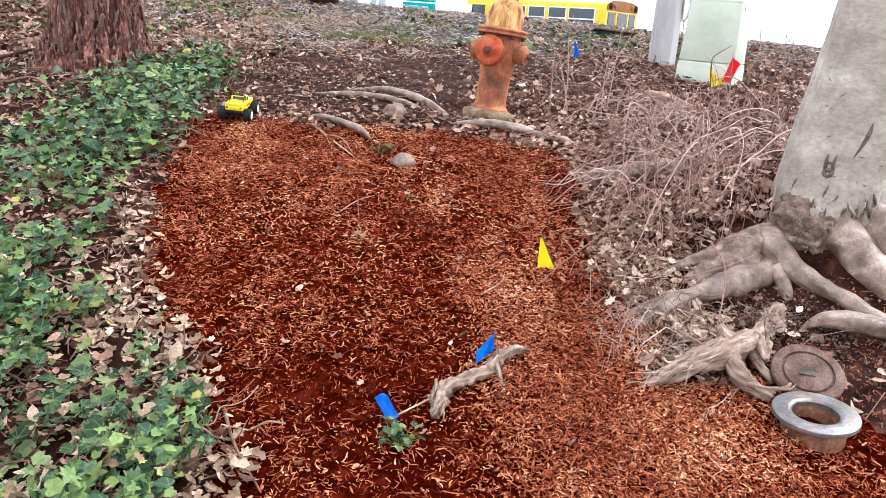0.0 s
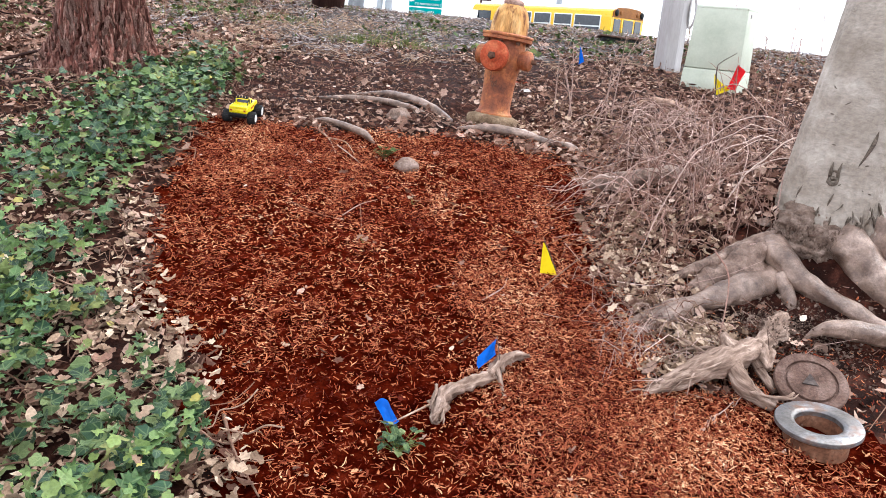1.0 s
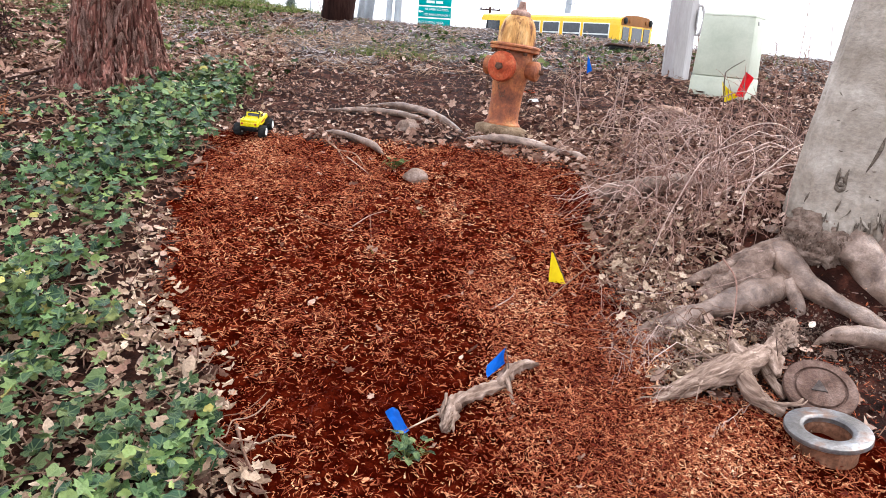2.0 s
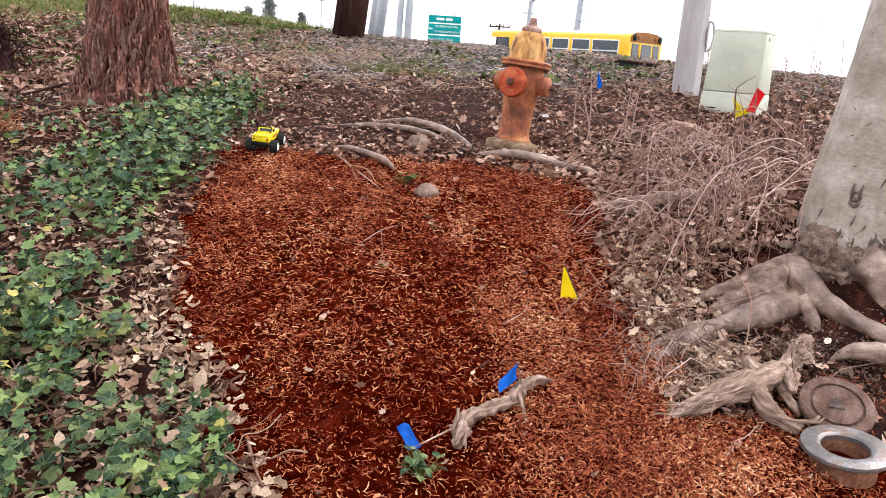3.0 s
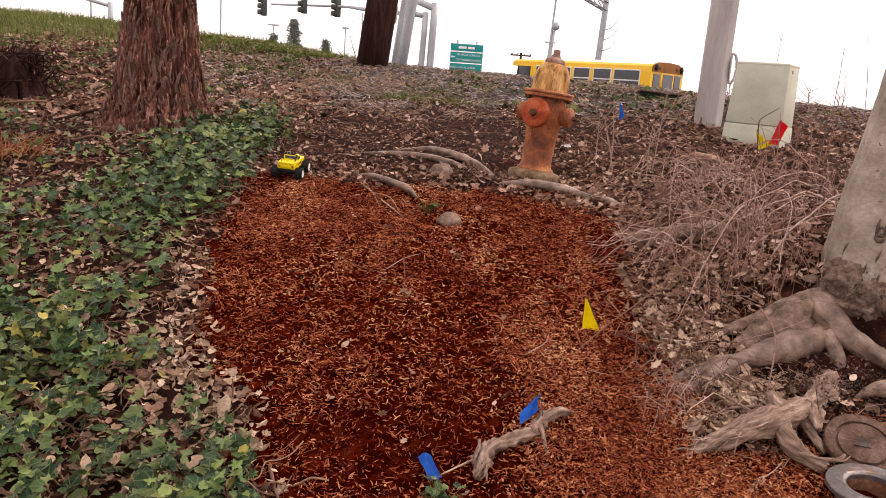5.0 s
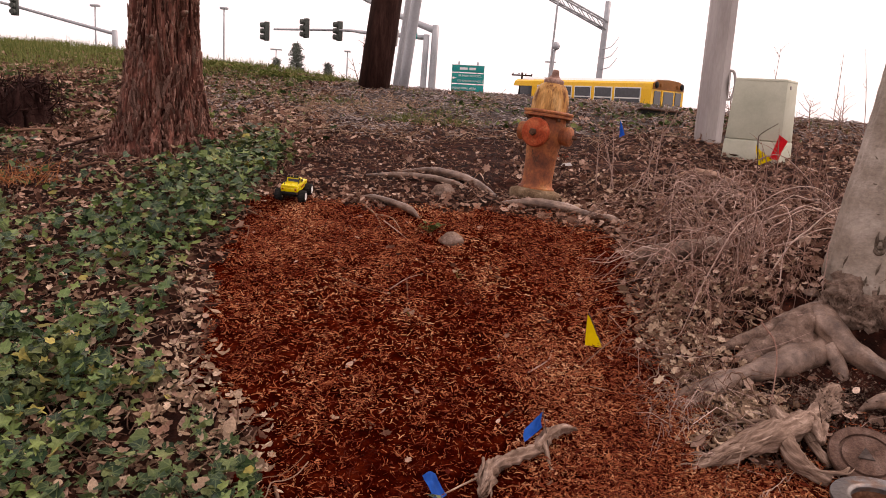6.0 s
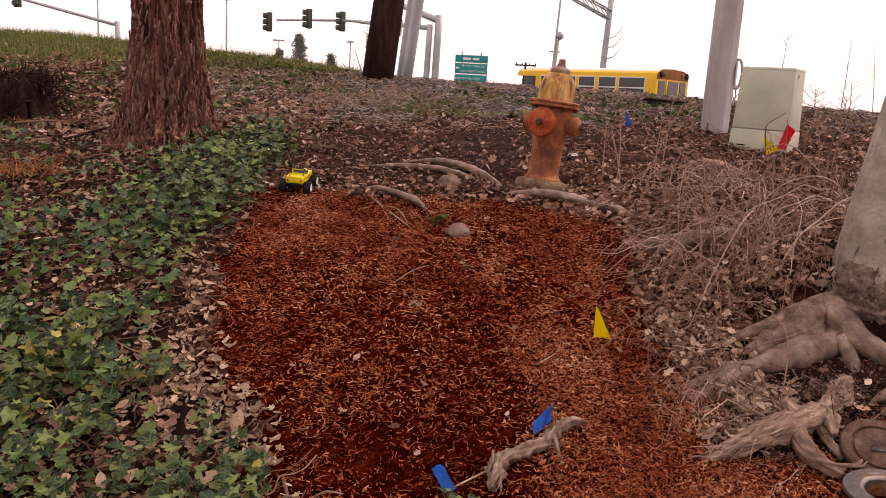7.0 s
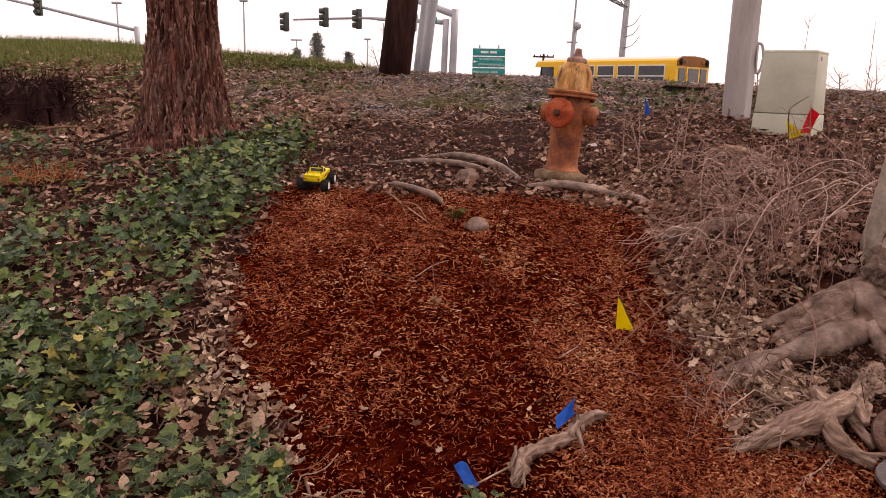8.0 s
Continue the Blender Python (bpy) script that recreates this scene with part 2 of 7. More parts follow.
M_IVY_OLIVE = mat("olive_ivy_leaf", [(0, (0.008, 0.014, 0.005)), (0.36, (0.036, 0.054, 0.019)), (0.68, (0.105, 0.130, 0.038)), (0.92, (0.205, 0.210, 0.064)), (1, (0.38, 0.34, 0.14))], scale=1.6, fine=70, island=0.62, object_vary=0.0, rough=0.55, bump=0.25, thin=0.05, spec=0.16, veins=0.3)
M_IVY_YELLOW = mat("yellowed_ivy_leaf", [(0, (0.10, 0.085, 0.022)), (0.4, (0.24, 0.205, 0.050)), (0.75, (0.42, 0.36, 0.105)), (1, (0.60, 0.52, 0.24))], scale=1.6, fine=70, island=0.7, object_vary=0.0, rough=0.6, bump=0.25, thin=0.08, spec=0.14, veins=0.25)
M_PALE_LEAF = mat("pale_leaf", earth([(0, (0.11, 0.070, 0.046)), (0.5, (0.29, 0.215, 0.152)), (1, (0.64, 0.54, 0.42))]), scale=4, fine=120, island=0.8, rough=0.75, bump=0.3, thin=0.12)
M_WEED = mat("weed_leaf", [(0, (0.010, 0.020, 0.007)), (0.4, (0.036, 0.060, 0.018)), (0.75, (0.105, 0.130, 0.038)), (1, (0.24, 0.235, 0.09))], scale=1.6, fine=70, island=0.62, rough=0.6, bump=0.25, thin=0.05)
M_TWIG = mat("dry_twig", earth([(0, (0.070, 0.038, 0.026)), (0.5, (0.17, 0.102, 0.074)), (1, (0.31, 0.222, 0.168))]), scale=3, fine=120, island=0.7, rough=0.8, bump=0.3)
M_GRASS = mat("grass_blade", [(0, (0.05, 0.08, 0.018)), (0.5, (0.12, 0.15, 0.04)), (0.8, (0.22, 0.21, 0.08)), (1, (0.38, 0.32, 0.17))], scale=2, fine=60, island=0.7, rough=0.7, bump=0.0, thin=0.2)
M_ROOT = mat("root_bark", earth([(0, (0.085, 0.054, 0.040)), (0.45, (0.185, 0.130, 0.100)), (1, (0.345, 0.265, 0.218))]), scale=13, fine=120, bump=0.5, rough=0.38, vary=0.22, spec=0.5, fleck=((0.062, 0.034, 0.023), 7, 0.50, 0.68))
M_ROT_ROOT = mat("weathered_root_bark", earth([(0, (0.070, 0.043, 0.031)), (0.4, (0.165, 0.114, 0.088)), (0.75, (0.265, 0.198, 0.160)), (1, (0.39, 0.31, 0.262))]), scale=22, fine=150, bump=0.7, rough=0.6, vary=0.3, spec=0.3, fleck=((0.062, 0.034, 0.023), 9, 0.52, 0.66))
M_GREYWOOD = mat("weathered_wood", earth([(0, (0.090, 0.060, 0.046)), (0.40, (0.205, 0.150, 0.118)), (0.72, (0.315, 0.245, 0.200)), (1, (0.47, 0.385, 0.325))]), scale=60, fine=260, bump=0.5, rough=0.85, vary=0.28, grain=True)
M_PALE_TWIG = mat("pale_twig", earth([(0, (0.16, 0.10, 0.072)), (0.5, (0.33, 0.235, 0.18)), (1, (0.52, 0.41, 0.33))]), scale=9, fine=120, rough=0.8, bump=0.3)

# ---- the lie of the land ----
CREST_X = (-7.2, -5.2, -3.1, -1.35, 0, 2.3, 3.5, 5, 8)
CREST_Z = (2.29, 2.08, 1.95, 1.74, 1.69, 1.66, 1.60, 1.55, 1.5)
ROAD_Z = -0.66


def land(x, y):
    """Height of the ground: a bank that climbs to a crest, and the road below behind it."""
    x, y = np.asarray(x, float), np.asarray(y, float)
    a = np.where(y < 4.6, 0.213 * np.maximum(y, -6), 0.98 + (y - 4.6) * 0.131)
    c = np.interp(x, CREST_X, CREST_Z)
    h = np.maximum(0.12 - np.abs(a - c), 0) / 0.12
    z = np.minimum(a, c) - h * h * 0.03
    mound = np.hypot((x - 2.0) / 0.62, (y - 3.22) / 0.50)
    z = z + 0.40 * np.exp(-mound ** 2)
    mound = np.hypot(x + 1.9, y - 5.4) / 0.6
    z = z + 0.05 * np.exp(-mound ** 2)
    mound = np.hypot((x + 1.1) / 0.7, (y - 9.4) / 0.8)
    z = z + 0.05 * np.exp(-mound ** 2)
    pad = np.clip((0.42 - np.hypot(x - 0.585, y - 4.77)) / 0.22, 0, 1)
    pad = pad * pad * (3 - 2 * pad)
    z = z * (1 - pad) + 0.962 * pad
    t = np.clip((y - 14.8) / 3.6, 0, 1)
    t = t * t * (3 - 2 * t)
    return z * (1 - t) + ROAD_Z * t


def wobble(x, y):
    """Small unevenness of the ground."""
    return 0.014 * noise.noise((x * 2.3, y * 2.3, 0)) + 0.010 * noise.noise((x * 6.5, y * 6.5, 4)) + 0.005 * noise.noise((x * 19, y * 19, 9))


def inside(poly, x, y):
    """Which of the points lie in the polygon."""
    x, y = np.asarray(x), np.asarray(y)
    r = np.zeros(x.shape, bool)
    px, py = poly[-1]
    for qx, qy in poly:
        cross = ((qy > y) != (py > y)) & (x < (px - qx) * (y - qy) / (py - qy + 1e-12) + qx)
        r ^= cross
        px, py = qx, qy
    return r


MULCH = [(-1.08, 4.30), (-1.02, 3.55), (-0.97, 3.25), (-0.78, 2.5), (-0.50, 2.22), (-0.42, 1.88), (-0.27, 1.68), (-0.2, 0.9), (-0.35, -0.3), (0.4, -0.9), (1.5, -0.6), (1.9, 0.6), (1.55, 1.95), (1.25, 2.10), (0.88, 2.18), (0.93, 2.5), (0.84, 2.95), (0.90, 3.6), (0.93, 4.1), (0.3, 4.36)]
fuzz = np.vectorize(lambda x, y: noise.noise((x * 4, y * 4, 2)) * 0.11 + noise.noise((x * 15, y * 15, 5)) * 0.05)


def is_mulch(x, y):
    f = fuzz(x, y)
    return inside(MULCH, x + f, y - f)


def build_ground():
    xs = np.unique(np.concatenate([-np.geomspace(4.5, 420, 26), np.arange(-4.5, 4.51, 0.05), np.geomspace(4.5, 420, 26)]))
    ys = np.unique(np.concatenate([-np.geomspace(1, 200, 14), np.arange(-1, 1.2, 0.07), np.arange(1.2, 6.2, 0.045), np.arange(6.2, 15.0, 0.12), np.arange(15.0, 19, 0.3), np.geomspace(19, 700, 28)]))
    gx, gy = np.meshgrid(xs, ys, indexing="ij")
    z = land(gx, gy)
    near = (np.abs(gx) < 7) & (gy > 0.5) & (gy < 15)
    z[near] += np.vectorize(wobble)(gx[near], gy[near])
    v = np.stack([gx, gy, z], -1).reshape(-1, 3)
    nx, ny = len(xs), len(ys)
    i, j = np.meshgrid(np.arange(nx - 1), np.arange(ny - 1), indexing="ij")
    f = np.stack([i * ny + j, (i + 1) * ny + j, (i + 1) * ny + j + 1, i * ny + j + 1], -1).reshape(-1, 4)
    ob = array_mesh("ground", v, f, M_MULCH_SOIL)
    for m in (M_LITTER_SOIL, M_DARK_SOIL, M_GRAVEL, M_TURF):
        ob.data.materials.append(m)
    cx, cy = v[f][:, :, 0].mean(1), v[f][:, :, 1].mean(1)
    idx = np.full(len(f), 1)
    fz = np.zeros(len(f))
    sel = (np.abs(cx) < 9) & (cy > -1.5) & (cy < 16)
    fz[sel] = fuzz(cx[sel], cy[sel])
    dark = (cy > 4.35 + fz * 4) & (cy < 7.6 + fz * 8) & (cx > -1.1) & (cx < 3.6)
    idx[dark] = 2
    idx[(np.hypot(cx - 1.7, cy - 2.7) < 0.75 + fz * 3)] = 2
    idx[(cy > 7.4 + fz * 8) & (cx > -1.6 + fz * 6)] = 3
    idx[(cx < -1.8 + fz * 8) & (cy > 9.6 + fz * 6 + 0.12 * (cx + 2.2))] = 4
    idx[(cy > 15.5) | (np.abs(cx) > 9)] = 4
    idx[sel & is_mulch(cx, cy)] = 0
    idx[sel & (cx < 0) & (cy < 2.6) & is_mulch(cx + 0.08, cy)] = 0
    ob.data.polygons.foreach_set("material_index", idx.astype(np.int32))
    ob.data.shade_smooth()
    tagged(ob, "sloping bank of red wood mulch, bare soil and leaf litter", "ground", kind="structure")
    return ob


build_ground()
road = array_mesh("road", np.array([[-300, 19, ROAD_Z + 0.01], [300, 19, ROAD_Z + 0.01], [300, 75, ROAD_Z + 0.01], [-300, 75, ROAD_Z + 0.01]]), np.array([[0, 1, 2, 3]]), M_ASPHALT)
tagged(road, "grey asphalt road beyond the bank", "road", kind="structure")


def height(x, y):
    return float(land(x, y)) + wobble(x, y)


# ---- scattered cover ----
def frames_on_land(x, y, tilt, spin=None):
    """Rotation matrices that lie on the slope, spun and tilted at random."""
    n = len(x)
    e = 0.03
    nx = -(land(x + e, y) - land(x - e, y)) / (2 * e)
    ny = -(land(x, y + e) - land(x, y - e)) / (2 * e)
    up = np.stack([nx, ny, np.ones(n)], -1) + rng.normal(0, 1, (n, 3)) * np.asarray(tilt).reshape(-1, 1)
    up /= np.linalg.norm(up, axis=1)[:, None]
    a = rng.uniform(0, 2 * math.pi, n) if spin is None else spin
    d = np.stack([np.cos(a), np.sin(a), np.zeros(n)], -1)
    side = np.cross(up, d)
    side /= np.linalg.norm(side, axis=1)[:, None]
    fwd = np.cross(side, up)
    return np.stack([fwd, side, up], -1)


def strew(name, templates, x, y, z, rot, size, material, parent=None, blade=False):
    """Many small pieces in one mesh, each a turned and scaled copy of one of the shapes."""
    pick = rng.integers(0, len(templates), len(x))
    vs, fs, own, base = [], [], [], 0
    for k, (tv, tf) in enumerate(templates):
        s = pick == k
        n = int(s.sum())
        if n == 0:
            continue
        loc = tv[None] * size[s][:, None, :]
        w = np.einsum("nij,nkj->nki", rot[s], loc) + np.stack([x[s], y[s], z[s]], -1)[:, None]
        vs.append(w.reshape(-1, 3))
        own.append(np.tile(tv, (n, 1)))
        fs.append((tf[None] + (np.arange(n) * len(tv))[:, None, None]).reshape(-1, tf.shape[1]) + base)
        base += n * len(tv)
    ob = array_mesh(name, np.vstack(vs), np.vstack(fs), material, parent)
    if blade:
        mark_blade(ob.data, np.vstack(own))
    return ob


def mark_blade(me, co):
    me.attributes.new("blade", "FLOAT_VECTOR", "POINT").data.foreach_set("vector", np.ascontiguousarray(co, dtype=np.float32).ravel())


def heights(x, y):
    return land(x, y) + np.vectorize(wobble)(x, y)


def chip_shape(bend, taper):
    """A splinter: bent in the middle, open underneath."""
    ends = [(-0.5, 0.5, 0.0), (0.0, 0.47, bend), (0.5, 0.5 * taper, 0.0)]
    v = []
    for x, w, z in ends:
        v += [(x, -w, z), (x, -w * 0.7, z + 1), (x, w * 0.7, z + 1), (x, w, z)]
    f = [[a, a + 4, a + 5, a + 1] for a in (0, 4)] + [[a + 1, a + 5, a + 6, a + 2] for a in (0, 4)] + [[a + 2, a + 6, a + 7, a + 3] for a in (0, 4)]
    return np.array(v, float), np.array(f)


def fibre_shape(bend, twist, taper, stations=(-0.5, -0.18, 0.18, 0.5)):
    """A shredded strip of bark: curved in its plane, ridged, thinning to its ends."""
    v, f = [], []
    last = len(stations) - 1
    for k, x in enumerate(stations):
        w = 0.25 if k == 0 else 0.25 * taper if k == last else 0.48
        y = bend * (0.25 - x * x) * 4 + (0.8 * twist if k == last else 0)
        z = twist * (0.6 if 0 < k < last else 0)
        v += [(x, y - w, z), (x, y, z + 1), (x, y + w, z)]
    for k in range(last):
        a = k * 3
        f += [[a, a + 3, a + 4, a + 1], [a + 1, a + 4, a + 5, a + 2]]
    return np.array(v, float), np.array(f)


def leaf_shape(outline, fold, curl):
    """A leaf blade: a fan round its middle, folded along the rib and curled."""
    o = np.array(outline, float)
    v = np.vstack([[0.15, 0, 0], np.column_stack([o, np.zeros(len(o))])])
    v[:, 2] = fold * np.abs(v[:, 1]) + curl * (v[:, 0] ** 2)
    n = len(o)
    f = np.array([[0, 1 + i, 1 + (i + 1) % n] for i in range(n)])
    return v, f


def mirror(half):
    return half + [(x, -y) for x, y in half[::-1] if abs(y) > 1e-6]


LOBED = mirror([(0.62, 0), (0.40, 0.14), (0.34, 0.40), (0.10, 0.30), (-0.12, 0.50), (-0.20, 0.22), (-0.40, 0.12), (-0.36, 0)])
OVAL = mirror([(0.55, 0), (0.30, 0.20), (0.0, 0.28), (-0.30, 0.20), (-0.5, 0)])
RAGGED = [(0.5, 0.05), (0.25, 0.3), (0.02, 0.22), (-0.2, 0.38), (-0.45, 0.1), (-0.3, -0.15), (-0.1, -0.34), (0.15, -0.18), (0.4, -0.28)]
IVY_A = mirror([(0.66, 0), (0.46, 0.08), (0.27, 0.11), (0.29, 0.28), (0.25, 0.50), (0.08, 0.33), (-0.06, 0.22), (-0.20, 0.36), (-0.37, 0.45), (-0.36, 0.24), (-0.34, 0.10), (-0.24, 0)])
IVY_B = mirror([(0.58, 0), (0.45, 0.13), (0.34, 0.22), (0.28, 0.33), (0.20, 0.37), (0.06, 0.34), (-0.05, 0.36), (-0.20, 0.38), (-0.34, 0.32), (-0.40, 0.18), (-0.36, 0.08), (-0.27, 0)])


def sow(n, x0, x1, y0, y1):
    return rng.uniform(x0, x1, n), rng.uniform(y0, y1, n)


def build_mulch():
    """Shredded bark, thick in drifts and worn thin along the tyre tracks."""
    x, y = sow(262000, -1.3, 1.95, 0.2, 4.6)
    stray = rng.normal(0, 1, len(x)) * np.interp(x, (0.2, 0.8), (0.045, 0.26))
    patch = np.vectorize(lambda a, b: 0.79 + 0.35 * noise.noise((a * 2.4, b * 1.3, 11)) + 0.85 * noise.noise((a * 6.5, b * 2.0, 13)) + 0.6 * noise.noise((a * 14, b * 14, 17)))(x, y)
    patch += 0.35 * np.exp(-((x - 0.5) / 0.3) ** 2 - ((y - 2.8) / 0.25) ** 2) + 0.4 * np.exp(-((x - 1.1) / 0.4) ** 2 - ((y - 1.75) / 0.25) ** 2) + 0.3 * np.exp(-((x + 0.75) / 0.3) ** 2 - ((y - 4.0) / 0.3) ** 2) + 0.7 * np.exp(-((x - 0.70) / 0.30) ** 2 - ((y - 2.15) / 0.50) ** 2)
    patch -= 0.7 * np.exp(-((x + 0.06) / 0.32) ** 2 - ((y - 1.80) / 0.55) ** 2) + 0.45 * np.exp(-((x - 0.1) / 0.12) ** 2 - ((y - 3.0) / 0.4) ** 2) + 0.4 * np.exp(-((x + 0.45) / 0.25) ** 2 - ((y - 3.0) / 0.3) ** 2) + 0.8 * np.exp(-((x - 1.45) / 0.22) ** 2 - ((y - 1.9) / 0.35) ** 2)
    patch -= 0.42 * np.exp(-((x - 0.02) / 0.6) ** 2 - ((y - 3.42) / 0.45) ** 2)
    patch *= np.clip((y + 0.2) / 1.0, 0.3, 1)
    patch -= 0.30 / (1 + np.exp((x - 0.12) / 0.10)) * np.clip((3.3 - y) / 0.5, 0, 1)
    keep = is_mulch(x + stray, y + stray) & (rng.random(len(x)) < np.clip(patch, 0.30, 1))
    keep &= (np.hypot(x - 1.300, y - 1.965) > 0.10) & (np.hypot(x - 1.368, y - 2.16) > 0.10)
    x, y = x[keep], y[keep]
    # more chips added downhill of the roots, making the bed paler there
    hx, hy = rng.normal(0.78, 0.24, 15000), rng.normal(2.0, 0.34, 15000)
    extra = is_mulch(hx, hy) & (hx > 0.30) & (np.hypot(hx - 1.300, hy - 1.965) > 0.10) & (np.hypot(hx - 1.368, hy - 2.16) > 0.10)
    x, y = np.concatenate([x, hx[extra]]), np.concatenate([y, hy[extra]])
    bx, by = sow(16000, -0.5, 2.0, -0.95, 0.5)
    back = is_mulch(bx, by)
    nb = int(back.sum())
    x, y = np.concatenate([x, bx[back]]), np.concatenate([y, by[back]])
    n = len(x)
    size = np.stack([rng.gamma(1.8, 0.0062, n) + 0.0038, rng.gamma(3.0, 0.00078, n) + 0.0011, rng.uniform(0.0006, 0.0026, n)], -1)
    flake = rng.random(n) < 0.14
    size[flake] *= np.array([0.50, 2.4, 0.8])
    size[n - nb:] *= 1.3
    rot = frames_on_land(x, y, rng.gamma(2, 0.20, n))
    z = heights(x, y) + rng.uniform(-0.002, 0.022, n)
    shapes = [fibre_shape(b, t, k) for b, t, k in ((0.1, 0, 1), (0.7, 0.4, 0.6), (-0.8, -0.4, 0.8), (1.4, 0.8, 0.4), (-1.6, 0.3, 0.5), (0.4, -0.9, 0.7), (-0.3, 1.0, 0.3))] + [fibre_shape(b, t, k, (-0.5, 0.05, 0.5)) for b, t, k in ((0.2, 0.3, 1), (-0.4, -0.5, 0.6), (0.6, 0.7, 0.8), (-0.1, 0.2, 0.3), (0.3, -0.8, 0.5))]
    ob = strew("mulch_chips", shapes, x, y, z, rot, size, M_CHIP)
    tagged(ob, "shredded red-brown bark mulch spread over the bed", "mulch", kind="stuff")


LEAVES = [leaf_shape(LOBED, 0.35, 0.5), leaf_shape(OVAL, 0.6, 0.6), leaf_shape(OVAL, -0.4, -0.5), leaf_shape(RAGGED, 0.45, -0.7), leaf_shape(RAGGED, 0.6, 0.9), leaf_shape([(x, y * 0.62) for x, y in RAGGED], -0.7, 1.1)]


def build_litter():
    """Dead leaves: thick to the sides of the mulch and up the bank, few on the mulch itself."""
    parts = []
    x, y = sow(29000, 0.5, 5.0, -0.6, 6.5)
    parts.append((x, y, ~is_mulch(x, y) & (rng.random(len(x)) < np.clip((y + 0.7) / 2.0, 0, 1))))
    x, y = sow(30500, -6.2, -0.2, -0.6, 6.8)
    parts.append((x, y, ~is_mulch(x, y) & (rng.random(len(x)) < np.clip((y + 0.7) / 2.0, 0, 1))))
    x, y = sow(6500, 1.3, 5.6, 6.2, 9.2)
    parts.append((x, y, np.hypot(x - 2.4, y - 6.3) > 0.5))
    x, y = sow(9000, -6, -0.8, 5.4, 10.5)
    parts.append((x, y, np.hypot(x + 1.97, y - 5.38) > 0.3))
    x, y = sow(2600, 0.9, 2.4, 3.0, 5.4)
    parts.append((x, y, ~is_mulch(x, y)))
    x, y = sow(7500, -1.2, 1.5, 4.2, 7.4)
    parts.append((x, y, ~is_mulch(x, y)))
    x, y = sow(20000, -9, 6, 6.0, 13)
    parts.append((x, y, rng.random(len(x)) < np.where(x > -1.5, 0.42 + 0.4 * (x > 1.4), np.where(x > -5.5, 1.0, 0.6))))
    x, y = sow(6000, -4.5, 4.5, -2.2, 1.3)
    parts.append((x, y, (~is_mulch(x, y)) & (rng.random(len(x)) < np.clip((y + 2.2) / 2.5, 0, 1) * np.clip((1.6 - y) / 1.5, 0, 1))))
    x, y = sow(700, -1.1, 1.5, 1.4, 4.4)
    parts.append((x, y, is_mulch(x, y) & (rng.random(len(x)) < 0.35)))
    x = np.concatenate([a[k] for a, b, k in parts])
    y = np.concatenate([b[k] for a, b, k in parts])
    fade = np.minimum(np.minimum((x + 9.0) / 3.5, (6.0 - x) / 2.2), np.minimum((y + 2.6) / 1.2, (13.5 - y) / 1.5))
    fade = np.where((x < -3.2) & (y < 6), np.minimum(fade, (x + 6.2) / 3.0), fade)
    stay = rng.random(len(x)) < np.clip(fade, 0, 1)
    x, y = x[stay], y[stay]
    bare = (x > -1.1) & (x < 3.4) & (y > 4.9) & (y < 7.4) & (rng.random(len(x)) < 0.42)
    bare |= (np.hypot(x - 1.55, y - 2.35) < 0.45) & (rng.random(len(x)) < 0.75)
    bare |= (np.hypot(x - 1.78, y - 2.62) < 0.34) & (rng.random(len(x)) < 0.9)
    patchy = np.vectorize(lambda a, b: 0.62 + 1.3 * noise.noise((a * 1.3, b * 1.0, 31)) + 0.8 * noise.noise((a * 4.2, b * 3.0, 37)))(x, y)
    bare |= (y > 4.8) & (x > -1.3) & (x < 1.6 + 0.5 * (y - 5)) & (rng.random(len(x)) > np.clip(patchy + 0.1, 0.22, 1))
    x, y = x[~bare], y[~bare]
    n = len(x)
    s = (rng.gamma(4, 0.0068, n) + 0.010) * np.where(x < -0.3, 0.95, 1.12)
    s *= np.where(is_mulch(x, y), 0.55, 1) * np.where((x > -1.0) & (x < 1.5) & (y > 4.6) & (y < 7.6), 0.72, 1)
    s = np.minimum(s, 0.062)
    s *= np.where((y > 5.4) & (x < -0.9 - 0.1 * (y - 5)), 1.5, np.interp(y, (4.2, 5.2, 7.0), (1.0, 0.9, 1.05))) * np.where(rng.random(n) < 0.1, 1.5, 1)
    size = np.stack([s, s * rng.uniform(0.7, 1.1, n), s * rng.uniform(0.5, 1.2, n)], -1)
    rot = frames_on_land(x, y, rng.gamma(2, 0.30, n))
    z = heights(x, y) + rng.uniform(0.0, 0.028, n)
    ob = strew("leaf_litter", LEAVES, x, y, z, rot, size, M_DRY_LEAF)
    tagged(ob, "dry curled grey-brown leaves littering the bank", "leaf litter", kind="stuff")


IVY_ZONE = [(-0.55, -0.3), (-0.42, 0.6), (-0.38, 1.2), (-0.46, 1.75), (-0.58, 2.0), (-0.84, 2.3), (-1.14, 2.75), (-1.14, 3.2), (-1.06, 3.7), (-1.10, 4.35), (-1.0, 4.75), (-1.08, 5.65), (-1.42, 5.6), (-1.55, 5.1), (-2.0, 4.75), (-2.9, 5.1), (-3.5, 5.3), (-3.9, 4.4), (-3.7, 3.0), (-3.3, 2.0), (-2.6, 1.0), (-2.2, 0.2), (-1.4, -0.3)]


